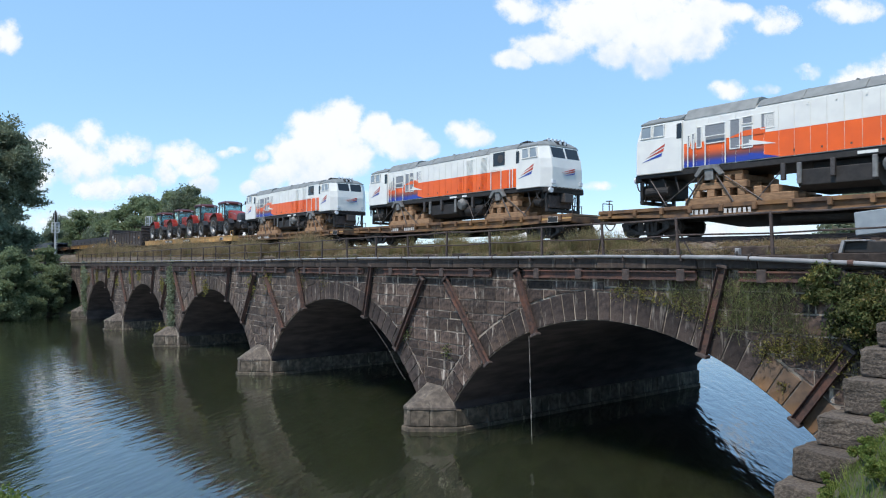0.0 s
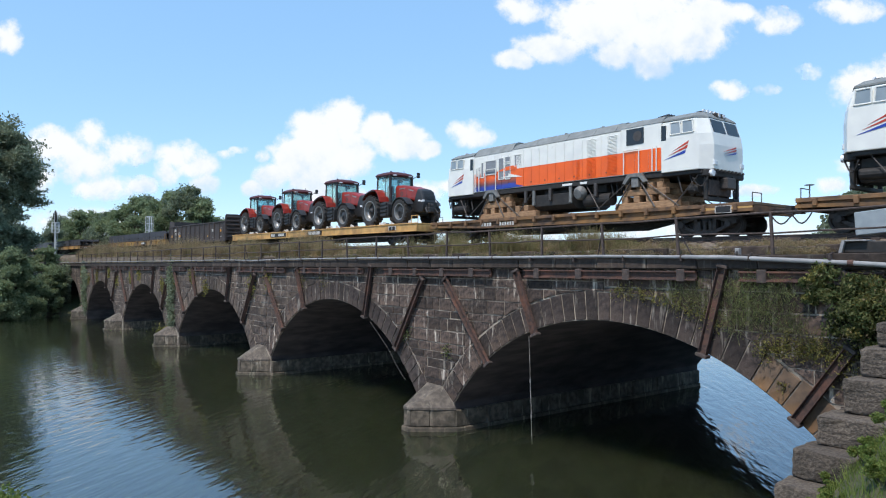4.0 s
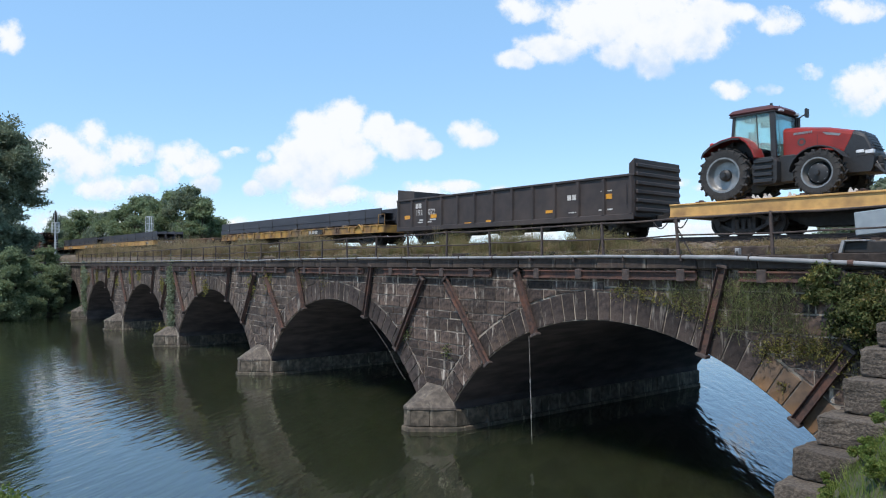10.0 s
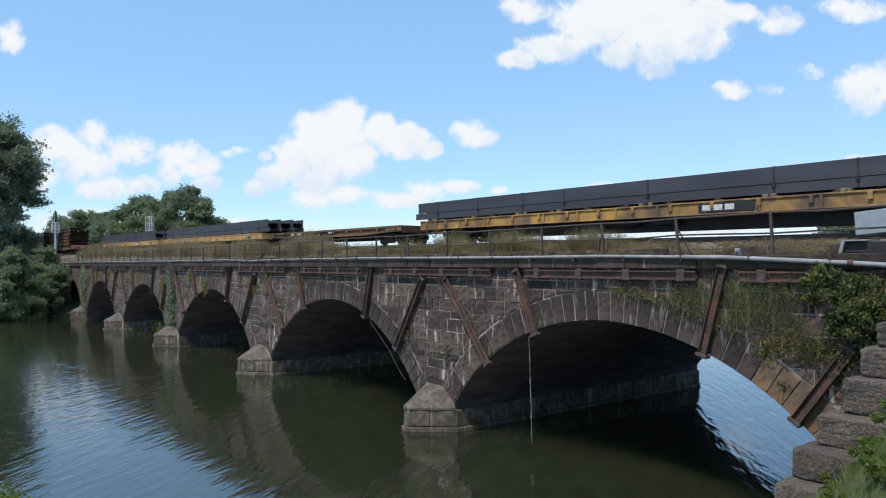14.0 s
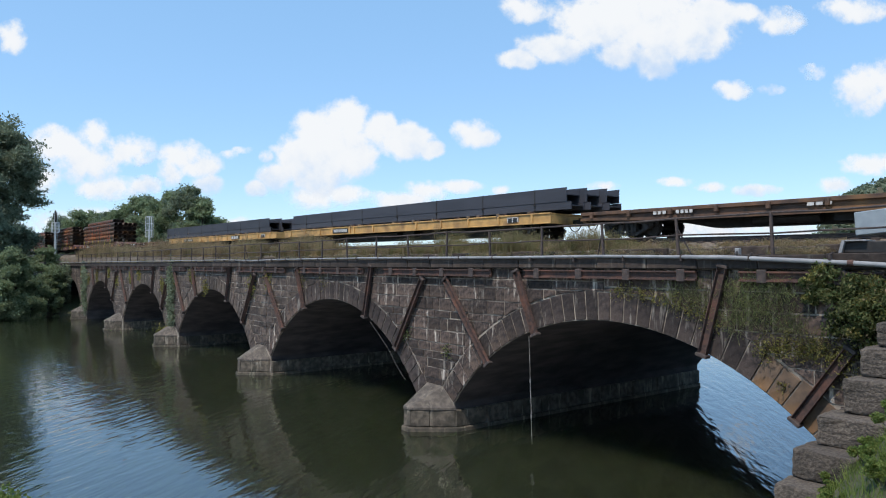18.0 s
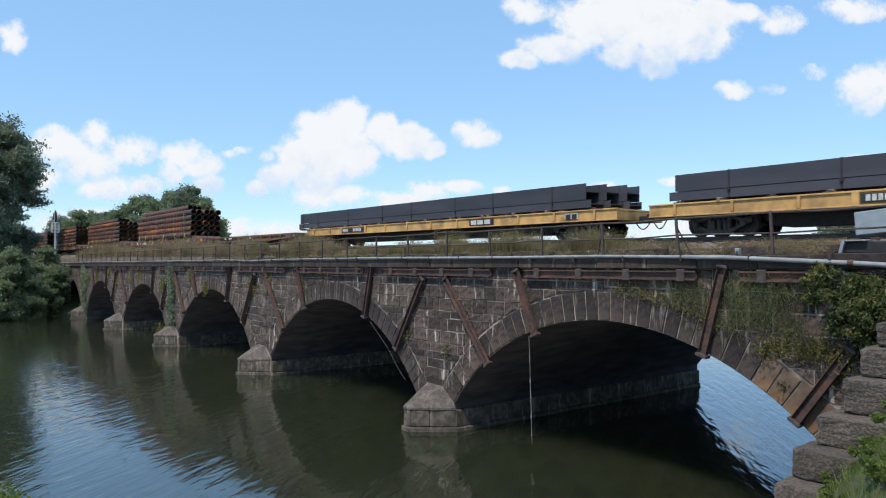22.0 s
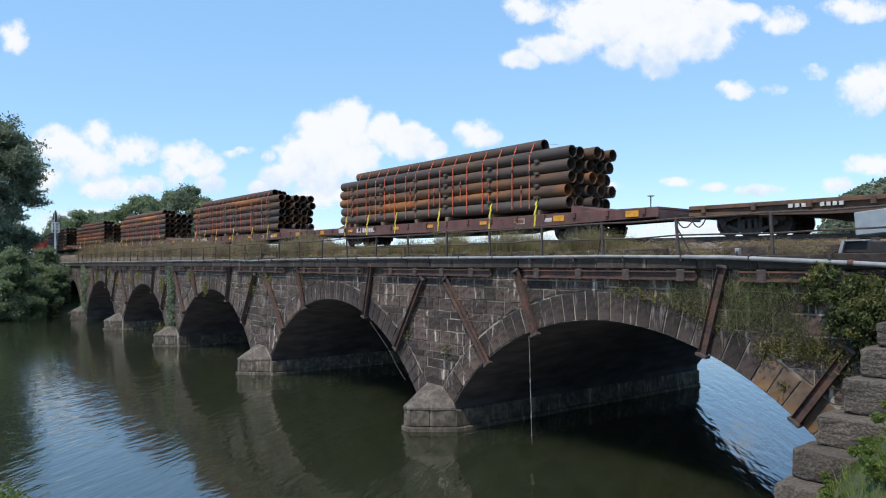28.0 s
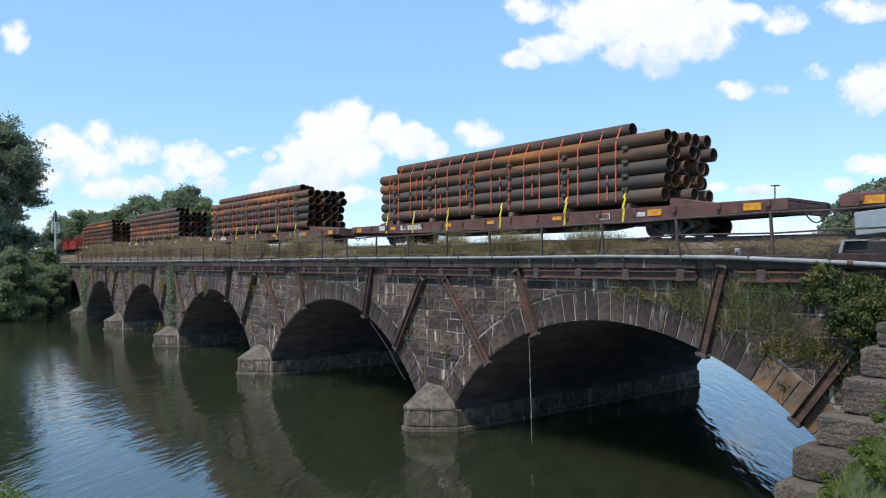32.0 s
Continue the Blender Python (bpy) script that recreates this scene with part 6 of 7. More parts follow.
# ---- pipe loads ----
def build_pipes(seed):
    rnd = random.Random(seed)
    load = thing("pipe_load", "stack of rusty steel pipes tied with orange straps", "steel pipes", "pipe loads on flat cars")
    r, step = 0.268, 0.54
    base = 1.62 + 0.21 + r
    coats = (PIPE_STEEL, PIPE_STEEL, PIPE_ORANGE, PIPE_ORANGE, PIPE_DARK)
    for i in range(5):
        for j in range(5):
            y, z = -1.16 + j * 0.58, base + i * step
            e = 9.72 + rnd.uniform(-0.12, 0.1) + (0.12 if j == 0 and i > 1 else 0.0) + (rnd.uniform(0.1, 0.5) if j > 1 else 0.0)
            coat = (PIPE_DARK, PIPE_ORANGE, PIPE_ORANGE, PIPE_STEEL, PIPE_DARK)[(i + seed) % 5] if j == 0 else rnd.choice(coats)
            part("pipe", Geo().tube((-9.38 + rnd.uniform(-0.1, 0.1) - (0.4 if j > 2 else 0.0), y, z), (e, y, z), r, r - 0.022, 18), coat, load, smooth=True)
    for j in range(3):
        y, z = -0.87 + j * 0.58, base + 4.96 * step
        part("pipe", Geo().tube((-8.1 + rnd.uniform(-0.2, 0.2), y, z), (8.0 - 0.5 * j, y, z), r, r - 0.022, 18), (PIPE_STEEL, PIPE_DARK, PIPE_ORANGE)[j], load, smooth=True)
    for x in (-7.9, -4.6, -1.2, 1.5, 4.9, 8.03):
        for i in range(4):
            part("spacer", Geo().box(x - 0.08, x + 0.08, -1.47, 1.47, base + i * step + 0.225, base + i * step + 0.315, c=0.01), PLANK, load)
            part("spacer_block", Geo().box(x - 0.13, x + 0.13, -1.50, -1.38, base + i * step + 0.20, base + i * step + 0.34, c=0.02), BARK, load)
    # ratchet straps: long ones round the whole stack, short ones round two or three tiers between them
    x, k = -8.4, 0
    zt = base + 4 * step
    while x < 7.9:
        full = k % 3 != 1
        lo = base - 0.18 if full else base + rnd.choice((-0.1, 0.35, 0.45))
        hi = zt if full else lo + rnd.choice((1.0, 1.1, 1.5))
        pts = [(-1.445, lo), (-1.445, hi)]
        if full and x > -7.9:
            pts += [(-1.13, zt + 0.64), (0.5, zt + 0.75)]
        g = Geo()
        for (ya, za), (yb, zb) in zip(pts[:-1], pts[1:]):
            g.loft([[(x - 0.026, ya - 0.004, za), (x + 0.026, ya - 0.004, za), (x + 0.026, ya + 0.004, za), (x - 0.026, ya + 0.004, za)], [(x - 0.026, yb - 0.004, zb), (x + 0.026, yb - 0.004, zb), (x + 0.026, yb + 0.004, zb), (x - 0.026, yb + 0.004, zb)]])
        strap = part("strap", g, STRAP, load, "orange tensioned strap")
        zr = lo + (hi - lo) * rnd.uniform(0.55, 0.75)
        part("ratchet", Geo().box(x - 0.045, x + 0.045, -1.50, -1.446, zr, zr + 0.14, c=0.01), CHAIN, strap)
        x += rnd.uniform(0.95, 1.25) if full and k % 3 == 2 else rnd.uniform(0.42, 0.62)
        k += 1
    for x in (-8.6, -6.0, -3.0, 1.0, 5.0, 8.0):
        g = Geo()
        for (ya, za), (yb, zb) in (((-1.53, 1.1), (-1.53, 1.62)), ((-1.53, 1.62), (-1.46, 2.05)), ((-1.46, 2.05), (-1.42, 2.3))):
            g.loft([[(x - 0.05, ya - 0.006, za), (x + 0.05, ya - 0.006, za), (x + 0.05, ya + 0.006, za), (x - 0.05, ya + 0.006, za)], [(x + 0.02, yb - 0.006, zb), (x + 0.12, yb - 0.006, zb), (x + 0.12, yb + 0.006, zb), (x + 0.02, yb + 0.006, zb)]])
        part("webbing", g, WEBBING, load, "yellow webbing strap")
    return load


pipe_load = build_pipes(5)
MOVING.append((pipe_load, -211.6))
pipe_load_two = build_pipes(8)
MOVING.append((pipe_load_two, -239.35))
for _k in range(2, 5):
    again(pipe_load if _k % 2 else pipe_load_two, -211.6 - 27.75 * _k)


# ---- bridge fittings ----
def brace(x0, z0, x1, z1):
    """A channel beam set against the face as a slanting brace, with plates at head and foot."""
    a, b = Vector((x0, -0.14, z0)), Vector((x1, -0.14, z1))
    d = (b - a).normalized()
    n = Vector((0, -1, 0))
    side = d.cross(n)
    m = Matrix((( d.x, n.x, side.x, a.x), (d.y, n.y, side.y, a.y), (d.z, n.z, side.z, a.z), (0, 0, 0, 1)))
    ln = (b - a).length
    br = thing("iron_brace", "rust brown slanting iron brace on the stone face", "brace", "braces on the bridge face")
    br.matrix_basis = m
    part("web", Geo().box(0, ln, 0.0, 0.035, -0.14, 0.14), RUST, br)
    for s in (-1, 1):
        part("flange", Geo().prism([(0.036, s * 0.14), (0.14, s * 0.14), (0.14, s * 0.12), (0.036, s * 0.10)], 0, ln, "x"), RUST, br)
    part("foot_plate", Geo().box(ln - 0.03, ln + 0.08, -0.1, 0.18, -0.19, 0.19, c=0.02), RUST_DARK, br)
    part("head_plate", Geo().box(-0.06, 0.05, -0.1, 0.16, -0.17, 0.17, c=0.02), RUST_DARK, br)


def waler(x0, x1):
    """A horizontal channel beam clamped under the coping."""
    w = thing("iron_waler", "rusty horizontal iron beam clamped under the coping", "iron beam", "walers on the bridge face")
    w.matrix_basis = pose(x0, 0, 7.56)
    ln = x1 - x0
    part("web", Geo().box(0, ln, -0.17, -0.12, -0.15, 0.15), RUST, w)
    part("flange", Geo().box(0, ln, -0.26, -0.171, 0.10, 0.15), RUST, w)
    part("flange", Geo().box(0, ln, -0.26, -0.171, -0.15, -0.10), RUST, w)
    x = 0.7
    while x < ln - 0.2:
        part("clamp", Geo().box(x - 0.14, x + 0.14, -0.3, -0.1, -0.2, 0.2, c=0.03), RUST_DARK, w)
        x += 2.1


for _c in ARCHES[:5]:
    brace(_c - 4.3, 7.65, _c - 3.25, 5.2)
    brace(_c + 4.6, 7.85, _c + 3.9, 5.15)
    waler(_c - 3.8, _c + 3.7)
for _p in PIERS[:4]:
    brace(_p + 1.0, 7.25, _p + 3.9, 3.74)
    brace(_p - 0.75, 7.25, _p - 3.0, 3.74)
    waler(_p - 4.1, _p + 4.1)
brace(-7.6, 5.7, -9.02, 3.62)
waler(-10.6, -6.8)


def build_railing():
    xs = [-6.7, -9.75] + [-12.8 - 3.03 * i for i in range(34)]
    fence = thing("railing", "rusty post and two-bar railing along the bridge coping", "railing")
    rnd = random.Random(5)
    tops = []
    for x in xs:
        lean = rnd.uniform(-0.09, 0.11)
        t = (x - lean, 0.12, 9.38 + rnd.uniform(-0.03, 0.03))
        tops.append((t, (x - lean * 0.5, 0.12, 8.83 + rnd.uniform(-0.03, 0.03))))
        g = Geo().loft([[(x - 0.04, 0.08, 8.16), (x + 0.04, 0.08, 8.16), (x + 0.04, 0.16, 8.16), (x - 0.04, 0.16, 8.16)], [(t[0] - 0.035, 0.085, t[2] + 0.05), (t[0] + 0.035, 0.085, t[2] + 0.05), (t[0] + 0.035, 0.155, t[2] + 0.05), (t[0] - 0.035, 0.155, t[2] + 0.05)]])
        g.box(x - 0.1, x + 0.1, 0.02, 0.22, 8.16, 8.2)
        part("post", g, RUST_DARK, fence)
        if rnd.random() < 0.3:  # raking stay against the post
            part("stay", Geo().cyl((x + rnd.choice((-0.42, 0.38)), 0.3, 8.17), (t[0], 0.14, t[2] - 0.25), 0.024, 6), RUST_DARK, fence)
    for a, b in zip(tops[:-1], tops[1:]):
        for k, r in ((0, 0.032), (1, 0.027)):
            p, q = Vector(a[k]), Vector(b[k])
            mid = (p + q) / 2 + Vector((0, 0, rnd.uniform(-0.05, 0.01)))
            part("bar", Geo().cyl(p, mid, r, 6).cyl(mid, q, r, 6), RUST_DARK, fence)


build_railing()


def build_pipeline():
    pipe = thing("pipeline", "grey galvanised pipe run along the coping edge", "pipe")
    rnd = random.Random(9)
    pts = [(-128, 8.3), (-100, 8.33), (-76, 8.3), (-52, 8.3), (-46, 8.22), (-42, 8.27), (-32, 8.27), (-20.4, 8.2), (-15.6, 8.2), (-12.2, 8.14), (-11.0, 8.12), (-9.6, 8.05), (-7.5, 7.94), (-6.9, 7.9), (-4, 7.72)]
    for (xa, za), (xb, zb) in zip(pts[:-1], pts[1:]):
        r = 0.038 if xb < -20.5 else (0.054 if xb < -12 else 0.066)
        n = max(1, int((xb - xa) / 3))
        for i in range(n):
            a, b = i / n, (i + 1) / n
            part("pipe_length", Geo().cyl((xa + (xb - xa) * a, -0.35, za + (zb - za) * a), (xa + (xb - xa) * b, -0.35, za + (zb - za) * b), r, 12), PIPE_GREY, pipe, smooth=True)
        if r < 0.05 or xb in (-12.2, -7.5):
            part("collar", Geo().cyl((xb - 0.07, -0.35, zb + 0.0), (xb + 0.07, -0.35, zb), r + 0.018, 12), RUST if r > 0.06 else PIPE_GREY, pipe)
    x = -8
    while x > -60:
        z = 8.24 if x < -20 else 8.12
        part("hanger", Geo().box(x - 0.03, x + 0.03, -0.42, -0.2, z - 0.1, z - 0.06), RUST_DARK, pipe)
        part("pipe_clip", Geo().box(x - 0.025, x + 0.025, -0.43, -0.27, z - 0.085, z + 0.085, c=0.02).box(x - 0.02, x + 0.02, -0.3, -0.15, z + 0.04, z + 0.12, c=0.01), RUST_DARK, pipe)
        x -= 2.2


build_pipeline()


def build_small_fittings():
    box = thing("junction_box", "small grey junction box standing on the coping", "junction box")
    box.matrix_basis = pose(-10.65, -0.1, 8.19)
    part("case", Geo().box(-0.08, 0.05, -0.1, 0.06, -0.02, 0.2, c=0.015), PIPE_GREY, box)
    part("conduit", Geo().cyl((0, -0.12, 0.1), (0, -0.25, -0.1), 0.03, 8), UNDER, box)
    cab = thing("equipment_case", "dark battery case with pale edge on the coping", "equipment case")
    cab.matrix_basis = pose(-7.15, 0.25, 8.2)
    part("case", Geo().box(-0.68, 1.0, -0.2, 0.4, 0, 0.30, c=0.02), UNDER, cab)
    part("edge_trim", Geo().prism([(-0.80, -0.15), (-0.72, -0.15), (-0.60, 0.34), (-0.68, 0.34)], -0.34, -0.24), PIPE_GREY, cab, "pale metal edge")
    part("lid", Geo().box(-0.68, -0.1, -0.33, 0.3, 0.305, 0.345, c=0.01), PIPE_GREY, cab)
    # a leaning mirror-like plate, built as a plain pale box on added legs
    sheet = thing("signal_cabinet", "leaning pale mirror-like plate beside the track, built as a grey box on legs", "cabinet")
    sheet.matrix_basis = pose(-7.4, 1.35, 8.35, 0, -4, -8)
    part("body", Geo().box(-0.47, 0.95, -0.35, 0.35, 0.38, 1.02, c=0.02), surf("pale_plate_grey", (0.30, 0.34, 0.36), (0.25, 0.29, 0.31), 0.5, grain=3), sheet)
    for x in (-0.55, 0.7):
        part("leg", Geo().box(x - 0.04, x + 0.04, -0.25, 0.25, -0.4, 0.3), UNDER, sheet)
    rope = thing("rope", "frayed pale rope hanging from a brace to the water", "rope")
    rnd = random.Random(4)
    p = Vector((-19.15, -0.32, 5.12))
    pts = [p]
    for i in range(12):
        p = p + Vector((0.012 * math.sin(i * 1.3) + 0.012, 0.008 * math.cos(i * 2), -0.345))
        pts.append(p)
    pale = surf("pale_rope", (0.34, 0.32, 0.29), (0.2, 0.19, 0.17), 0.9, grain=30)
    for a, b in zip(pts[:-1], pts[1:]):
        part("strand", Geo().cyl(a, b, 0.0105 + rnd.uniform(-0.003, 0.005), 6), pale, rope)
    for i in (5, 9, 11):
        part("knot", Geo().cyl(pts[i] + Vector((0, 0, -0.06)), pts[i] + Vector((0, 0, 0.06)), 0.024, 8), pale, rope)
    cable = thing("cable", "loose thin cable hanging under the arch edge", "cable")
    cpts = [(-30.9, 4.95), (-30.0, 4.3), (-29.2, 3.72), (-28.75, 3.3), (-28.2, 2.75), (-27.6, 2.3)]
    for (xa, za), (xb, zb) in zip(cpts[:-1], cpts[1:]):
        part("strand", Geo().cyl((xa, -0.3, za), (xb, -0.3, zb), 0.011, 6), CHAIN, cable)


build_small_fittings()


def build_signal(x, y, base, top, head, label):
    sig = thing("railway_signal", label, "railway signal", "signals beyond the bridge")
    sig.matrix_basis = pose(x, y, base)
    h = top - base
    part("mast", Geo().cyl((0, 0, 0), (0, 0, h), 0.11, 10), SIGNAL_GREY, sig)
    lad = Geo()
    for s in (-0.2, 0.2):
        lad.cyl((0.35, s, 0), (0.35, s, h), 0.03, 6)
    for i in range(int(h / 0.4)):
        lad.cyl((0.35, -0.2, 0.3 + i * 0.4), (0.35, 0.2, 0.3 + i * 0.4), 0.02, 6)
    part("ladder", lad, SIGNAL_GREY, sig)
    if head:
        part("signal_head", Geo().prism([(0.72 * math.cos(a), h - 0.6 + 1.05 * math.sin(a)) for a in (2 * math.pi * i / 16 for i in range(16))], -0.1, 0.06), UNDER, sig, "dark round-topped signal plate")
        for k in (-0.35, 0.0, 0.35):
            part("lamp_hood", Geo().cyl((0, -0.1, h - 0.5 + k), (0, -0.35, h - 0.5 + k), 0.13, 10), UNDER, sig)
    cage = Geo()
    c0, c1 = (h - 3.6, h) if not head else (h - 3.2, h - 1.6)
    for s in (-0.5, 0.5):
        for k in (-0.5, 0.5):
            cage.cyl((s, k, c0), (s, k, c1), 0.05, 6)
    z = c0
    while z <= c1 + 0.01:
        for s in (-0.5, 0.5):
            cage.cyl((s, -0.5, z), (s, 0.5, z), 0.04, 6)
            cage.cyl((-0.5, s, z), (0.5, s, z), 0.04, 6)
        z += (c1 - c0) / 3
    part("platform_cage", cage, SIGNAL_GREY, sig, "grey railed platform")


build_signal(-130, -0.4, 8.19, 16.6, True, "grey signal mast with ladder and dark head")
build_signal(-128.2, 14.0, 8.9, 16.5, False, "grey signal mast with a caged platform")


# ---- stepped wing wall ----
def build_wing():
    wing = tagged(thing("wing_wall", "", ""), "stepped wing wall of large rough stone blocks", "wing wall", kind="structure")
    rnd = random.Random(12)
    rows = [(-7.44, -4.6, 2.07, 3.18), (-7.4, -3.85, 3.2, 3.83), (-7.17, -3.15, 3.85, 4.5), (-6.87, -2.5, 4.52, 5.29), (-6.73, -1.9, 5.31, 5.96), (-6.57, -1.35, 5.98, 6.53), (-6.2, -0.9, 6.55, 7.1)]
    for x, y, z0, z1 in rows:
        x1 = x
        for k in range(2):
            ln = rnd.uniform(1.35, 1.7)
            for j, yy in enumerate((y, y + 1.05, y + 2.1)):
                g = Geo().box(0, ln - 0.03, 0, 1.02, 0, z1 - z0)
                me = g.mesh("block", bevel=0.05)
                bm = bmesh.new()
                bm.from_mesh(me)
                bmesh.ops.subdivide_edges(bm, edges=[e for e in bm.edges if e.calc_length() > 0.2], cuts=7, use_grid_fill=True)
                bmesh.ops.triangulate(bm, faces=[f for f in bm.faces if len(f.verts) > 4])
                bm.to_mesh(me)
                bm.free()
                for v in me.vertices:
                    n = noise.noise_vector((v.co * 2.1) + Vector((x * 3, j * 5, z0)))
                    n2 = noise.noise_vector((v.co * 7.0) + Vector((z0, x * 3, j * 5)))
                    v.co += Vector((n.x, n.y, n.z * 0.5)) * 0.045 + n2 * 0.022 + noise.noise_vector(v.co * 17.0) * 0.014
                part("block", me, STONE_BLOCK, wing, m=pose(x1, yy, z0, 0, 0, 0 if j else rnd.uniform(-4, 4)))
            x1 += ln


STONE_BLOCK = surf("weathered_block_stone", (0.125, 0.103, 0.080), (0.060, 0.048, 0.039), 0.95, grain=16, spots=1.9, c=(0.032, 0.027, 0.022), amount=0.85, bump=1.0, vary=0.3)
build_wing()


# ---- vegetation ----
def blades(name, spots, material, label, category, width=0.02, parent=None):
    """Grass: spots are (x, y, z, height, lean)."""
    v, f = [], []
    rnd = random.Random(len(spots))
    for x, y, z, h, lean in spots:
        a = rnd.uniform(0, 6.283)
        dx, dy = math.cos(a), math.sin(a)
        w = width * rnd.uniform(0.6, 1.4)
        bx, by = rnd.uniform(-1, 1) * lean * h, rnd.uniform(-1, 1) * lean * h
        k = len(v)
        v += [(x - dx * w, y - dy * w, z), (x + dx * w, y + dy * w, z), (x + bx * 0.4 + dx * w * 0.8, y + by * 0.4 + dy * w * 0.8, z + h * 0.6), (x + bx * 0.4 - dx * w * 0.8, y + by * 0.4 - dy * w * 0.8, z + h * 0.6), (x + bx, y + by, z + h)]
        f += [(k, k + 1, k + 2, k + 3), (k + 3, k + 2, k + 4)]
    me = bpy.data.meshes.new(name)
    me.from_pydata(v, [], f)
    me.materials.append(material)
    return tagged(new(name, me), label, category, kind="stuff")


def leaves(name, centres, material, size, seed=0, droop=0.0, narrow=0.5):
    """A mesh of small leaf quads, folded a little, at the centres given (arrays of x, y, z)."""
    rng = np.random.default_rng(seed)
    c = np.asarray(centres, dtype=float)
    n = len(c)
    u = rng.normal(size=(n, 3))
    u[:, 2] -= droop
    u /= np.linalg.norm(u, axis=1)[:, None]
    w = np.cross(u, rng.normal(size=(n, 3)))
    w /= np.linalg.norm(w, axis=1)[:, None] + 1e-9
    s = size * rng.uniform(0.6, 1.4, n)[:, None]
    nn = np.cross(u, w) * s * 0.15
    v = np.stack([c - u * s, c + w * s * narrow + nn, c + u * s, c - w * s * narrow + nn], 1).reshape(-1, 3)
    f = np.arange(4 * n).reshape(n, 4)
    me = bpy.data.meshes.new(name)
    me.from_pydata(v.tolist(), [], f.tolist())
    me.materials.append(material)
    return me


def crown_points(rng, clumps, per, spread):
    """Leaf places gathered in clumps (x, y, z, radius), denser on the outside."""
    out = []
    for x, y, z, r in clumps:
        d = rng.normal(size=(per, 3))
        d /= np.linalg.norm(d, axis=1)[:, None]
        rad = r * (1 - np.abs(rng.normal(0, spread, per)))
        out.append(np.array([x, y, z]) + d * rad[:, None] * np.array([1, 1, 0.8]))
    return np.concatenate(out)


def tree(x, y, z, height, width, label, material, seed, leaf, per=260, clumps=46, low=0.25, group="trees beyond the bridge"):
    """A tapered trunk with limbs and a ragged crown: boughs, each a loose spray of leafy twigs with gaps between."""
    rng = np.random.default_rng(seed)
    t = thing("tree", label, "tree", group, pose(x, y, z))
    g = Geo().cyl((0, 0, -0.5), (0.1, 0, height * 0.45), height * 0.022, 10, height * 0.014).cyl((0.1, 0, height * 0.45), (0, 0.2, height * 0.85), height * 0.014, 8, height * 0.004)
    pts = []
    boughs = max(14, clumps // 3)
    total = per * clumps
    for i in range(boughs):
        h = low + (1 - low) * rng.uniform(0, 1) ** 0.8
        env = math.sin(math.pi * min(0.98, 0.18 + 0.8 * (h - low) / (1 - low))) ** 0.6
        a, r = rng.uniform(0, 6.283), width * env * math.sqrt(rng.uniform(0.12, 1)) * rng.uniform(0.8, 1.1)
        cx, cy, cz = r * math.cos(a), r * math.sin(a), height * h * 0.95
        size = width * rng.uniform(0.18, 0.38)
        if i % 2 == 0:
            g.cyl((0.05, 0.05, cz * 0.7), (cx * 0.85, cy * 0.85, cz), height * 0.006, 6, height * 0.002)
        twigs = 44
        n = max(4, int(total / boughs / twigs * rng.uniform(0.7, 1.3)))
        for _ in range(twigs):
            d = rng.normal(size=3)
            d /= np.linalg.norm(d)
            d[2] = d[2] * 0.62 + 0.1
            c = np.array([cx, cy, cz]) + d * size * rng.uniform(0.25, 1.1)
            out = np.array([math.cos(a), math.sin(a), 0.25]) * size * 0.32
            along = rng.uniform(-1, 1, n)[:, None] * (out + rng.normal(0, size * 0.12, 3))
            pts.append(c + along + rng.normal(0, size * 0.12, (n, 3)))
    part("trunk", g, BARK, t, "grey-brown trunk and limbs", smooth=True)
    part("crown", leaves("crown", np.concatenate(pts), material, leaf, seed), material, t, "ragged green crown")
    return t


def far_point(px, depth):
    """A place on the ground in the direction of a column of the view (px from the middle, as a tangent)."""
    p = EYE + Vector((-math.cos(YAW), math.sin(YAW), 0)) * depth + Vector((math.sin(YAW), math.cos(YAW), 0)) * (px * depth)
    return p.x, p.y


# large tree and bushes on the left bank
tree(-142.0, -9.6, 4.5, 29.5, 9.6, "tall dark broadleaf tree on the far river bank", LEAF_DARK, 1, 0.24, per=560, clumps=300, low=0.2, group="trees on the far bank")
tree(-138.0, -12.5, 4.5, 25.0, 8.0, "tall dark broadleaf tree on the far river bank", LEAF_DARK, 5, 0.24, per=420, clumps=240, low=0.12, group="trees on the far bank")
tree(-121, -12.5, 3.5, 17.0, 5.5, "dark broadleaf tree beside the bridge end", LEAF_DARK, 12, 0.3, per=260, clumps=90, low=0.1, group="trees on the far bank")
for _i, (_x, _y, _h, _w) in enumerate(((-112.5, -9.2, 10.0, 4.2), (-112.5, -12.0, 9.5, 4.5), (-113.5, -7.6, 10.5, 3.6), (-110.5, -10.2, 6.0, 3.0), (-111.8, -6.0, 4.5, 2.2), (-113.5, -17.0, 9.0, 4.5), (-113.8, -3.6, 4.0, 1.8), (-119.5, -3.4, 8.0, 3.0), (-117.0, -2.6, 5.0, 2.0))):
    tree(_x, _y, ground_height(_x, _y) - 0.2, _h, _w, "leafy green bush at the river's edge", LEAF, 20 + _i, 0.17, per=190, clumps=100, low=0.02, group="bushes on the far bank")
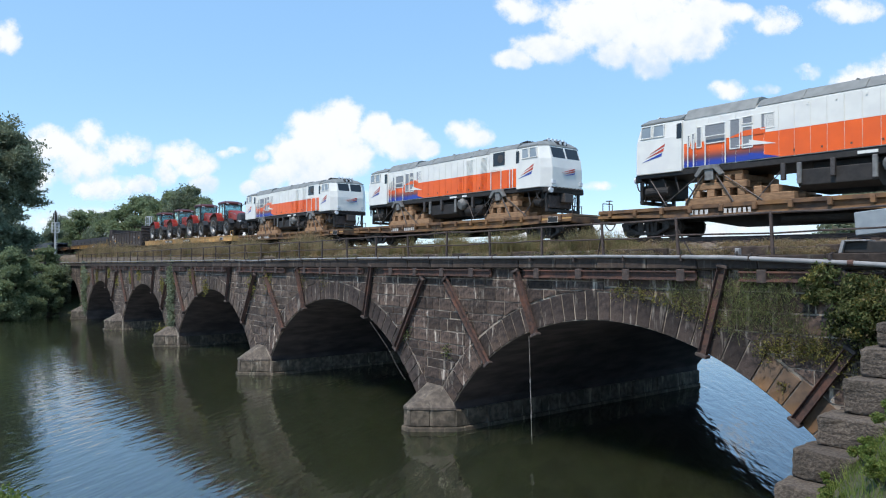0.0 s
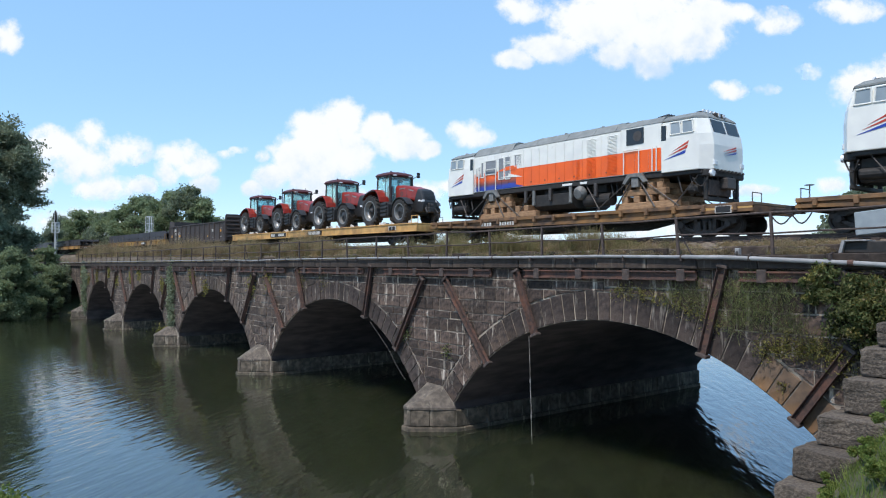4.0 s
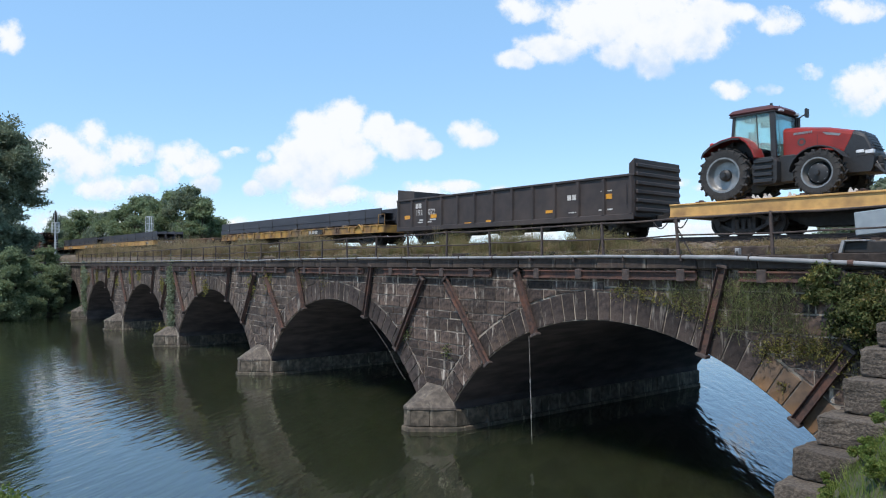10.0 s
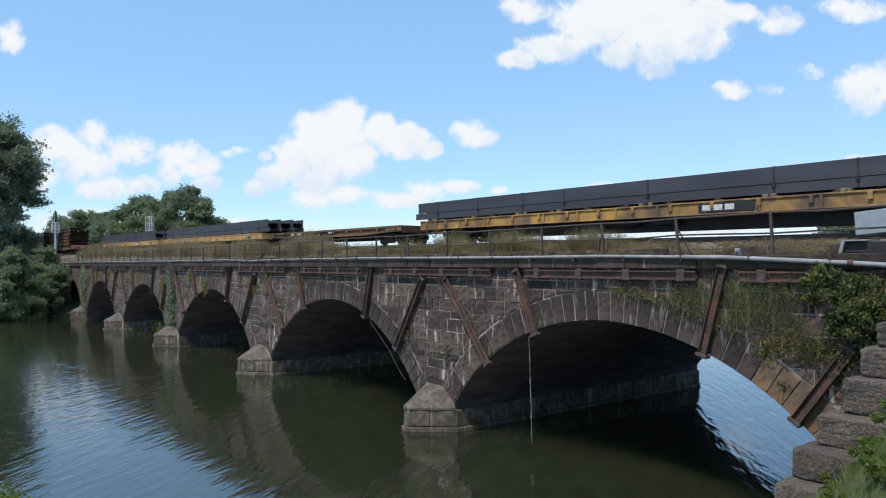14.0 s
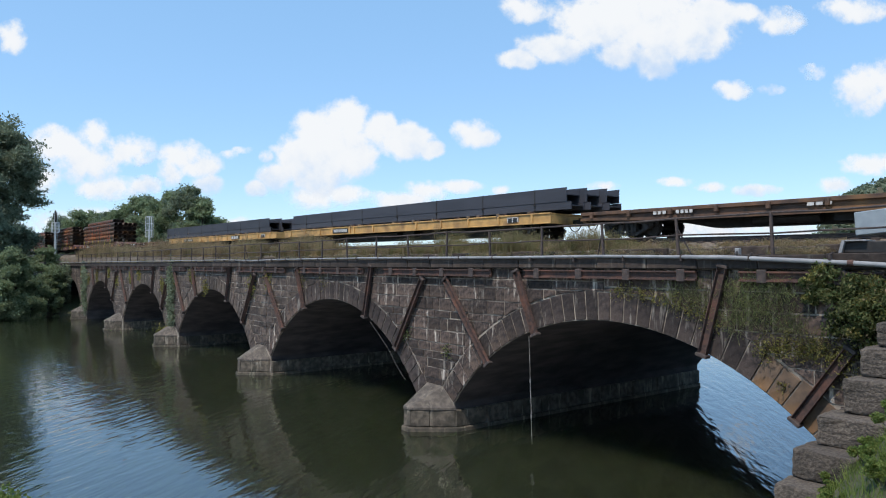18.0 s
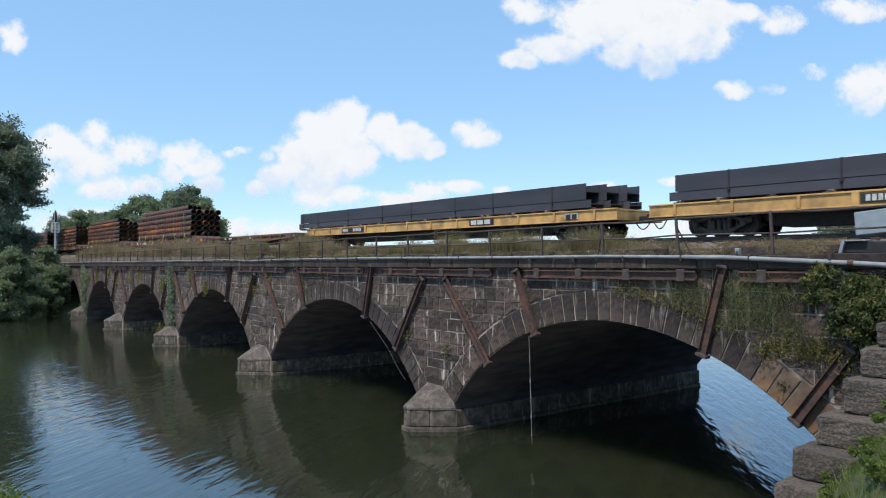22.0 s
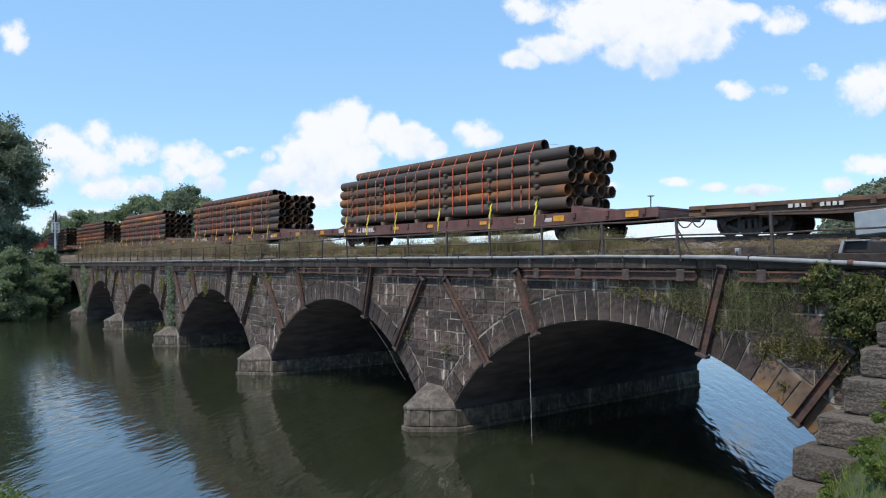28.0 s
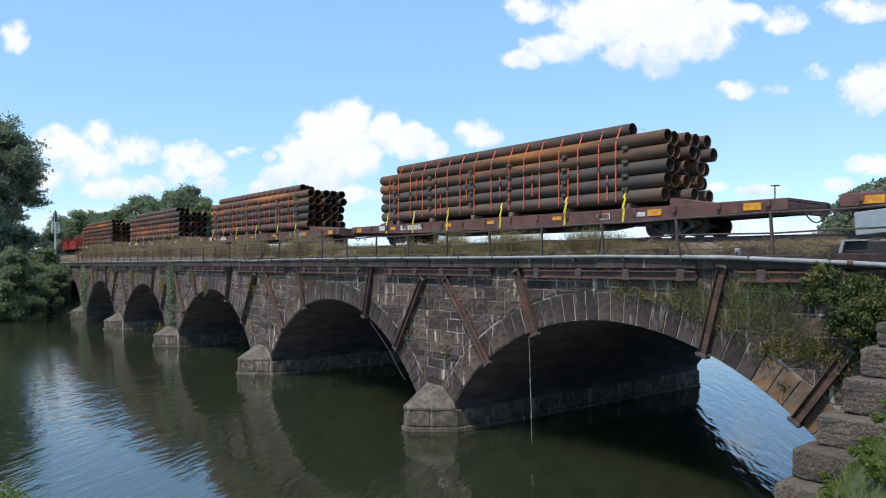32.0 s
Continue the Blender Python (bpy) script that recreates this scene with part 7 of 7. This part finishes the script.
# tree line behind the far end of the bridge: (column, depth, height, width)
for _i, (_c, _d, _h, _w) in enumerate(((-0.555, 260, 22, 7.5), (-0.53, 240, 23, 7.5), (-0.512, 250, 24, 7), (-0.49, 235, 22, 7), (-0.47, 215, 23, 7.5), (-0.45, 200, 24, 7), (-0.433, 210, 25, 7), (-0.415, 190, 22, 6.5), (-0.395, 185, 24, 6.5), (-0.37, 180, 24.5, 8), (-0.352, 178, 22, 6), (-0.335, 190, 18, 5), (-0.57, 230, 16, 6), (-0.325, 195, 13, 4.5))):
    _x, _y = far_point(_c, _d)
    tree(_x, _y, 4.0, _h, _w, "broadleaf tree in the row beyond the bridge", LEAF if _i % 3 else LEAF_DARK, 40 + _i, 0.28, per=230, clumps=120, low=0.06)


def build_hill():
    """A wooded hill far beyond the right-hand end of the bridge."""
    rng = np.random.default_rng(77)
    g = Geo()
    n, m = 26, 14
    cx, cy = far_point(0.86, 430)

    def height(a, r):
        return 60 * (1 - r ** 8) + 2.0
    v = [(cx + 126 * r * math.cos(a), cy + 126 * r * math.sin(a), height(a, r)) for i in range(n) for a in (2 * math.pi * i / n,) for r in (j / (m - 1) for j in range(m))]
    f = [(i * m + j, i * m + j + 1, (i + 1) % n * m + j + 1, (i + 1) % n * m + j) for i in range(n) for j in range(m - 1)]
    g.add(v, f)
    hill = tagged(part("hill", g, EARTH, smooth=True), "wooded green hill beyond the railway", "hill", kind="structure")
    cl = []
    for _ in range(900):
        a, r = rng.uniform(0, 6.283), math.sqrt(rng.uniform(0, 0.95))
        cl.append((cx + 126 * r * math.cos(a), cy + 126 * r * math.sin(a), height(a, r) + 2.0, rng.uniform(3, 6)))
    w = part("woods", leaves("woods", crown_points(rng, cl, 60, 0.3), LEAF_DARK, 1.5, 5), LEAF_DARK)
    tagged(w, "dense dark green woods covering the hill", "woods", kind="stuff")


build_hill()


def weeds(name, tufts, material, label, seed):
    """Feathery weeds: tufts are (x, y, z, height, spread, stems); each stem bends over and carries a loose head."""
    rng = np.random.default_rng(seed)
    vs, fs = [], []
    k = 0
    for x, y, z, h, spread, n in tufts:
        a = rng.uniform(0, 6.283, n)
        tilt = np.abs(rng.normal(0, spread, n))
        ln = h * rng.uniform(0.45, 1.0, n)
        base = np.stack([x + rng.normal(0, 0.05, n), y + rng.normal(0, 0.05, n), np.full(n, z)], 1)
        out = np.stack([np.cos(a), np.sin(a), np.zeros(n)], 1)
        mid = base + out * (tilt * ln * 0.35)[:, None] + np.array([0, 0, 1]) * (ln * 0.6)[:, None]
        tip = base + out * (tilt * ln * 0.95)[:, None] + np.array([0, 0, 1]) * (ln * (1 - 0.25 * tilt))[:, None]
        side = np.stack([-np.sin(a), np.cos(a), np.zeros(n)], 1) * 0.0085
        vs.append(np.stack([base - side, base + side, mid + side * 0.8, mid - side * 0.8, tip + side * 0.3, tip - side * 0.3], 1).reshape(-1, 3))
        i = k + 6 * np.arange(n)[:, None]
        fs.append(np.concatenate([i + np.array([0, 1, 2, 3]), i + np.array([3, 2, 4, 5])]))
        k += 6 * n
        heads = 9
        t = rng.uniform(0.15, 1.05, (n, heads, 1))
        c = (mid[:, None] + (tip - mid)[:, None] * t + rng.normal(0, 0.035 + 0.03 * h, (n, heads, 3))).reshape(-1, 3)
        u = rng.normal(size=c.shape) * rng.uniform(0.010, 0.026, (len(c), 1))
        u[:, 2] += 0.012
        w = np.cross(u, rng.normal(size=c.shape))
        w *= 0.007 / (np.linalg.norm(w, axis=1)[:, None] + 1e-9)
        vs.append(np.stack([c - u, c + w, c + u, c - w], 1).reshape(-1, 3))
        fs.append(k + np.arange(4 * len(c)).reshape(-1, 4))
        k += 4 * len(c)
    me = bpy.data.meshes.new(name)
    me.from_pydata(np.concatenate(vs).tolist(), [], np.concatenate(fs).tolist())
    me.materials.append(material)
    return tagged(new(name, me), label, "grass", kind="stuff")


def build_grass():
    rnd = random.Random(31)
    straw, green, litter = [], [], []
    # low cover over the gravel shoulder
    for _ in range(5200):
        x, y = -8.5 - 110 * rnd.random() ** 1.5, rnd.uniform(0.3, 2.5)
        z = 8.16 if y < 1.1 else track_z(x) - 0.62 + 0.2 * max(0.0, y - 1.3)
        if noise.noise((x * 0.5, y, 2.0)) > -0.18:
            (green if rnd.random() < (0.45 if x < -16 else 0.15) else straw).append((x, y, z, rnd.uniform(0.14, 0.42) * (0.7 if x > -15 else 1.0), 0.6, 7))
    # taller patches
    for x0, x1, n, h, mix in ((-14.8, -12.6, 34, 0.42, 0.6), (-19.2, -16.0, 170, 0.95, 0.7), (-24.2, -20.0, 210, 1.0, 0.8), (-27.6, -25.2, 130, 1.05, 0.75), (-31.5, -28.0, 110, 0.8, 0.5), (-36.0, -32.5, 80, 0.7, 0.3), (-46.5, -37.5, 420, 1.25, 0.25), (-56.0, -48.0, 300, 1.3, 0.2), (-84.0, -56.0, 620, 1.6, 0.12), (-120.0, -84.0, 420, 1.9, 0.12)):
        for _ in range(n):
            x, y = rnd.uniform(x0, x1), rnd.uniform(0.95, 2.4)
            env = 0.55 + 0.45 * math.sin(math.pi * (x - x0) / (x1 - x0))
            hh = h * (1.35 if x > -37 else 1.45) * env * rnd.uniform(0.45, 1.0) * (1.25 if rnd.random() < 0.12 else 1.0)
            (green if rnd.random() < mix else straw).append((x, y, track_z(x) - 0.66, hh, 0.34, 12))
    for _ in range(900):
        x, y = rnd.uniform(-118, -34), rnd.uniform(6.2, 8.6)
        straw.append((x, y, track_z(x) - 0.5, rnd.uniform(0.5, 1.1) * (0.6 + 0.7 * smooth_step(-34, -55, x)), 0.4, 12))
    weeds("dry_weeds", straw, DRY, "dry straw-coloured weeds along the bridge deck", 1)
    weeds("green_weeds", green, DECK_GRASS, "olive green weeds growing along the bridge deck", 2)
    # bank in front, near the viewer
    bank = []
    for _ in range(22000):
        x, y = rnd.uniform(-9.0, -2.0), rnd.uniform(-13.5, -2.6)
        bank.append((x, y, ground_height(x, y) - 0.05, rnd.uniform(0.08, 0.36), 0.7))
    blades("bank_grass", bank, GREEN_GRASS, "bright green grass on the near bank", "grass", 0.006)


build_grass()


HANGING = leafy("hanging_grass", (0.10, 0.15, 0.05), (0.27, 0.27, 0.12))


def wall_growth(name, label, category, spots, material, leaf, seed, droop=0.0, narrow=0.5):
    """A climbing plant: spots are (x, z, radius, thickness, count)."""
    rng = np.random.default_rng(seed)
    pts = []
    for x, z, r, th, n in spots:
        p = rng.normal(size=(n, 2)) * r * 0.5
        pts.append(np.stack([x + p[:, 0], -0.08 - np.abs(rng.normal(0, th * 0.5, n)), z + p[:, 1]], 1))
    ob = thing(name, label, category)
    stems = Geo()
    for x, z, r, th, n in spots:
        for k in range(3):
            a = rng.uniform(-1, 1)
            stems.cyl((x + a * r * 0.3, -0.06, z - r * 0.8), (x - a * r * 0.4, -0.1 - th * 0.3, z + r * 0.8), 0.012, 5)
    tagged(part("stem", stems, BARK, ob), kind="stuff")
    part("foliage", leaves(name, np.concatenate(pts), material, leaf, seed, droop, narrow), material, ob)


def ivy_bush():
    """Ivy grown thick over the abutment: overlapping tufts that stand out from the wall and hang over its edge."""
    rng = np.random.default_rng(3)
    ob = thing("ivy_bush", "dense dark green ivy bush over the abutment", "ivy")
    cl = []
    for _ in range(105):
        x = rng.uniform(-8.15, -4.6)
        z = rng.uniform(5.55 + 0.35 * abs(math.sin(x * 3.1)), 7.85 - 0.2 * abs(math.sin(x * 2.3)))
        if x < -7.5 and z < 6.3 + rng.uniform(-0.3, 0.3):
            continue
        cl.append((x, -0.12 - rng.uniform(0.0, 0.6) * (0.4 + 0.6 * math.sin((z - 5.6) / 2.8 * math.pi)), z, rng.uniform(0.18, 0.42)))
    for _ in range(26):
        x = rng.uniform(-8.8, -8.0)
        cl.append((x, -0.1 - rng.uniform(0, 0.2), rng.uniform(6.9, 7.8), rng.uniform(0.1, 0.2)))
    stem = Geo()
    for c in cl[::3]:
        stem.cyl((c[0] + 0.2, -0.03, c[2] - 0.7), c[:3], 0.014, 5, 0.006)
    part("stem", stem, BARK, ob)
    part("foliage", leaves("ivy_bush", crown_points(rng, cl, 240, 0.6), IVY, 0.05, 3, 0.4, 0.5), IVY, ob)
    young = [(c[0], c[1] - 0.08, c[2] + 0.05, c[3] * 1.05) for c in cl if rng.random() < 0.16 + 0.4 * (c[0] > -7.2) * (c[2] > 6.3)]
    part("young_leaves", leaves("ivy_bush", crown_points(rng, young, 60, 0.35), VINE_YELLOW, 0.042, 8, 0.5, 0.45), VINE_YELLOW, ob, "yellow-green young leaves")
    dead = [(c[0], c[1] - 0.05, c[2] - 0.1, c[3]) for c in cl[::6]]
    tagged(part("withered_leaves", leaves("ivy_bush", crown_points(rng, dead, 22, 0.4), DRY, 0.05, 5, 0.6, 0.5), DRY, ob), "withered brown leaves", kind="stuff")


ivy_bush()
wall_growth("hanging_weeds", "pale green weeds hanging down the stone face", "weeds", [(-10.9 + 0.33 * (i % 6), 6.2 + 0.5 * (i // 6) + 0.14 * (i % 3), 0.42, 0.2, (420, 130, 340, 90, 300, 210)[(i * 5 + i // 6) % 6]) for i in range(18)] + [(-12.2, 6.95, 0.6, 0.12, 700), (-12.9, 7.0, 0.5, 0.1, 420), (-11.6, 6.8, 0.5, 0.12, 420), (-9.0, 6.2, 0.5, 0.2, 420), (-8.6, 5.7, 0.4, 0.2, 260)], HANGING, 0.085, 4, droop=1.1, narrow=0.055)
wall_growth("yellow_vine", "yellow-green vine creeping over the arch stones", "vine", [(-15.0 + 0.45 * i, 7.0 - 0.035 * i * i * 0.4, 0.3, 0.12, 90) for i in range(9)] + [(-9.9 + 0.3 * i, 5.5 + 0.1 * (i % 3), 0.36, 0.2, 190) for i in range(9)] + [(-39.2, 7.0, 0.7, 0.1, 120), (-36.5, 7.25, 0.8, 0.1, 120), (-9.4, 4.5, 0.2, 0.1, 50), (-7.5, 4.9, 0.5, 0.3, 200)], VINE_YELLOW, 0.037, 6)
wall_growth("pier_ivy", "dark ivy climbing a bridge pier", "ivy", [(PIERS[2] + 0.4 * math.sin(i), 2.4 + i * 0.4, 0.75, 0.3, 130) for i in range(14)], LEAF_DARK, 0.13, 7)
wall_growth("pier_ivy", "dark ivy climbing a bridge pier", "ivy", [(PIERS[4] + 0.6 * math.sin(i) + 1.0, 2.0 + i * 0.45, 1.1, 0.3, 150) for i in range(13)], LEAF_DARK, 0.16, 8)
wall_growth("pier_ivy", "dark ivy over the far end of the bridge", "ivy", [(-126 + 1.6 * (i % 6), 2.0 + 1.0 * (i // 6), 1.2, 0.5, 160) for i in range(36)], LEAF_DARK, 0.2, 9)
wall_growth("face_vine", "yellow-green vines hanging from the far spandrels", "vine", [(x, 7.0 - 0.5 * (i % 3), 0.75, 0.12, 150) for i, x in enumerate((-44.5, -47.2, -57.0, -60.5, -66.0, -69.4, -78.0, -81.5, -88.0, -92.0, -99.0, -104.0, -109.0))], VINE_YELLOW, 0.10, 14, droop=0.8, narrow=0.35)
wall_growth("pier_weed", "small green weed on a pier footing", "weeds", [(PIERS[2] - 0.9, 1.9, 0.5, 1.2, 160)], VINE_YELLOW, 0.1, 10)
wall_growth("joint_weed", "small green weed in the stone joints", "weeds", [(PIERS[0] + 1.0, 4.0, 0.35, 0.12, 60), (PIERS[0] - 2.2, 4.6, 0.5, 0.15, 70)], IVY, 0.06, 11)


def bush(x, y, z, r, label, seed, material, leaf, n):
    rng = np.random.default_rng(seed)
    b = thing("bush", label, "bush", "bushes on the near bank", pose(x, y, z))
    cl = [(rng.normal() * r * 0.5, rng.normal() * r * 0.5, abs(rng.normal()) * r * 0.6, r * rng.uniform(0.2, 0.4)) for _ in range(14)]
    stems = Geo()
    for c in cl:
        stems.cyl((c[0] * 0.2, c[1] * 0.2, -0.2), c[:3], 0.012, 5, 0.005)
    part("stem", stems, BARK, b)
    part("foliage", leaves("bush", crown_points(rng, cl, n, 0.5), material, leaf, seed), material, b)


for _i, (_x, _y, _r) in enumerate(((-5.0, -7.2, 0.34), (-4.6, -6.6, 0.4), (-4.1, -6.4, 0.45), (-3.6, -7.4, 0.4), (-5.5, -6.2, 0.3), (-6.3, -4.6, 0.28), (-5.3, -5.2, 0.34), (-4.6, -5.0, 0.4), (-5.9, -3.4, 0.3))):
    bush(_x, _y, ground_height(_x, _y) - 0.05, _r, "low bright green shrub on the near bank", 90 + _i, GREEN_GRASS, 0.024, 420)
for _i, (_x, _y, _z, _w) in enumerate(((-5.50, -18.92, 6.62, 0.30), (-5.43, -18.84, 6.50, 0.26), (-5.37, -18.75, 6.38, 0.2), (-5.45, -18.87, 6.86, 0.12))):
    _g = ground_height(_x, _y)
    tree(_x, _y, _g, _z - _g, _w, "slender green sapling on the near bank", GREEN_GRASS, 120 + _i, 0.017, per=110, clumps=60, low=0.7, group="saplings on the near bank")


# ---- clouds ----
def cloud(spots, dense=1.0):
    """A far sheet of cloud; spots are its billows as (column, row, half-width, half-height) in units of the view's width over 1568."""
    x0, x1 = min(s[0] - s[2] * 2.0 for s in spots), max(s[0] + s[2] * 2.0 for s in spots)
    y0, y1 = min(s[1] - s[3] * 2.0 for s in spots), max(s[1] + s[3] * 2.2 for s in spots)
    nx, ny = max(8, int((x1 - x0) / 3.5)), max(8, int((y1 - y0) / 3.5))
    far = 2600.0 + 20.0 * len(CLOUDS)
    scale = far / 1215.0
    cx, cy = (x0 + x1) / 2, (y0 + y1) / 2
    v, f, thick, lit = [], [], [], []

    def deep(x, y):
        best = -9.0
        for sx, sy, rx, ry in spots:
            k = ry if y < sy else ry * 1.1
            best = max(best, 1.2 * (1.0 - math.hypot((x - sx) / rx, (y - sy) / k)))
        return best
    for i in range(nx + 1):
        for j in range(ny + 1):
            x, y = x0 + (x1 - x0) * i / nx, y0 + (y1 - y0) * j / ny
            d = deep(x, y)
            edge = min(i, nx - i, j, ny - j)
            thick.append(-2.5 if edge == 0 else min(1.0, d * dense if d > 0 else d * 2.0) + 0.2)
            # the underside and the side away from the sun lie in shade
            lit.append(1.08 - 0.55 * smooth_step(0.25, 0.95, (y - y0) / (y1 - y0)) - 0.2 * smooth_step(0.3, 1.0, (x - x0) / (x1 - x0)))
            v.append(((x - cx) * scale, -(y - cy) * scale, 0))
    m = ny + 1
    f = [(i * m + j, (i + 1) * m + j, (i + 1) * m + j + 1, i * m + j + 1) for i in range(nx) for j in range(ny)]
    me = bpy.data.meshes.new("cloud")
    me.from_pydata(v, [], f)
    me.attributes.new("thickness", "FLOAT", "POINT").data.foreach_set("value", thick)
    me.attributes.new("lit", "FLOAT", "POINT").data.foreach_set("value", lit)
    me.materials.append(CLOUD)
    ob = tagged(new("cloud", me), "white fair-weather cumulus cloud in a blue sky", "cloud", "clouds in the sky", "structure")
    cm = look(EYE, AIM)
    ob.matrix_basis = cm @ Matrix.Translation(((cx - 784) * scale, -(cy - 441) * scale, -far))
    CLOUDS.append(ob)


CLOUDS = []
cloud([(604, 212, 42, 38), (562, 240, 52, 48), (535, 285, 62, 50), (600, 265, 62, 50), (665, 228, 38, 30), (705, 246, 52, 32), (755, 264, 24, 16), (480, 312, 34, 26), (445, 334, 22, 16), (560, 318, 46, 30)], 2.0)
cloud([(545, 352, 50, 20), (600, 346, 46, 18), (700, 352, 60, 16), (745, 336, 46, 18), (800, 330, 42, 12), (880, 336, 18, 9)])
cloud([(829, 234, 40, 24), (850, 240, 24, 18)])
cloud([(1130, 30, 150, 62), (1050, 42, 90, 48), (975, 84, 70, 28), (910, 104, 40, 18), (1190, 60, 100, 46), (1150, 108, 42, 32), (1095, 96, 46, 26), (1250, 22, 50, 34)], 1.7)
cloud([(922, 14, 46, 24)])
cloud([(1308, 24, 32, 18), (1372, 34, 46, 24)], 0.7)
cloud([(1505, 16, 62, 22)])
cloud([(1290, 157, 34, 17)])
cloud([(1430, 126, 26, 14), (1355, 158, 24, 10)], 0.45)
cloud([(1520, 160, 52, 42), (1580, 140, 70, 44)])
cloud([(1470, 328, 34, 15), (1560, 290, 80, 20), (1530, 345, 40, 14)])
cloud([(158, 238, 32, 28), (98, 258, 56, 34), (140, 280, 66, 40), (218, 264, 52, 26)])
cloud([(185, 330, 62, 22), (245, 326, 32, 16), (60, 320, 40, 26)], 0.8)
cloud([(318, 276, 44, 30), (352, 288, 36, 24), (292, 304, 24, 24), (362, 326, 26, 18)])
cloud([(14, 62, 26, 30)])
cloud([(396, 274, 18, 8), (424, 265, 20, 7), (462, 274, 13, 12), (476, 262, 12, 8)], 0.45)
cloud([(1190, 322, 34, 9), (1250, 330, 30, 9), (1330, 336, 45, 10), (1060, 330, 30, 9)], 0.7)
cloud([(420, 410, 150, 22), (160, 400, 120, 30), (900, 405, 200, 18), (1250, 405, 220, 20)], 0.7)

build_face()


def motions():
    for ob, q in MOVING:
        walk(ob, [(t, train_pose(q, t)) for t in range(0, 33, 2)])
    # wheels roll on the rail: radius 0.42 m
    turns = [(k / 15, Matrix.Rotation(train_way(k / 15) / 0.42, 4, "Y")) for k in range(481)]
    for ob, q in MOVING:
        for wheel in ob.children_recursive:
            if wheel.name.startswith("wheelset"):
                axle = wheel.matrix_basis.copy()
                walk(wheel, [(t, axle @ turn) for t, turn in turns])
    drift = (Vector((math.sin(YAW), math.cos(YAW), 0)) * 34)
    for ob in CLOUDS:
        place = ob.matrix_basis.copy()
        walk(ob, [(0, place), (32, Matrix.Translation(drift) @ place)])


motions()
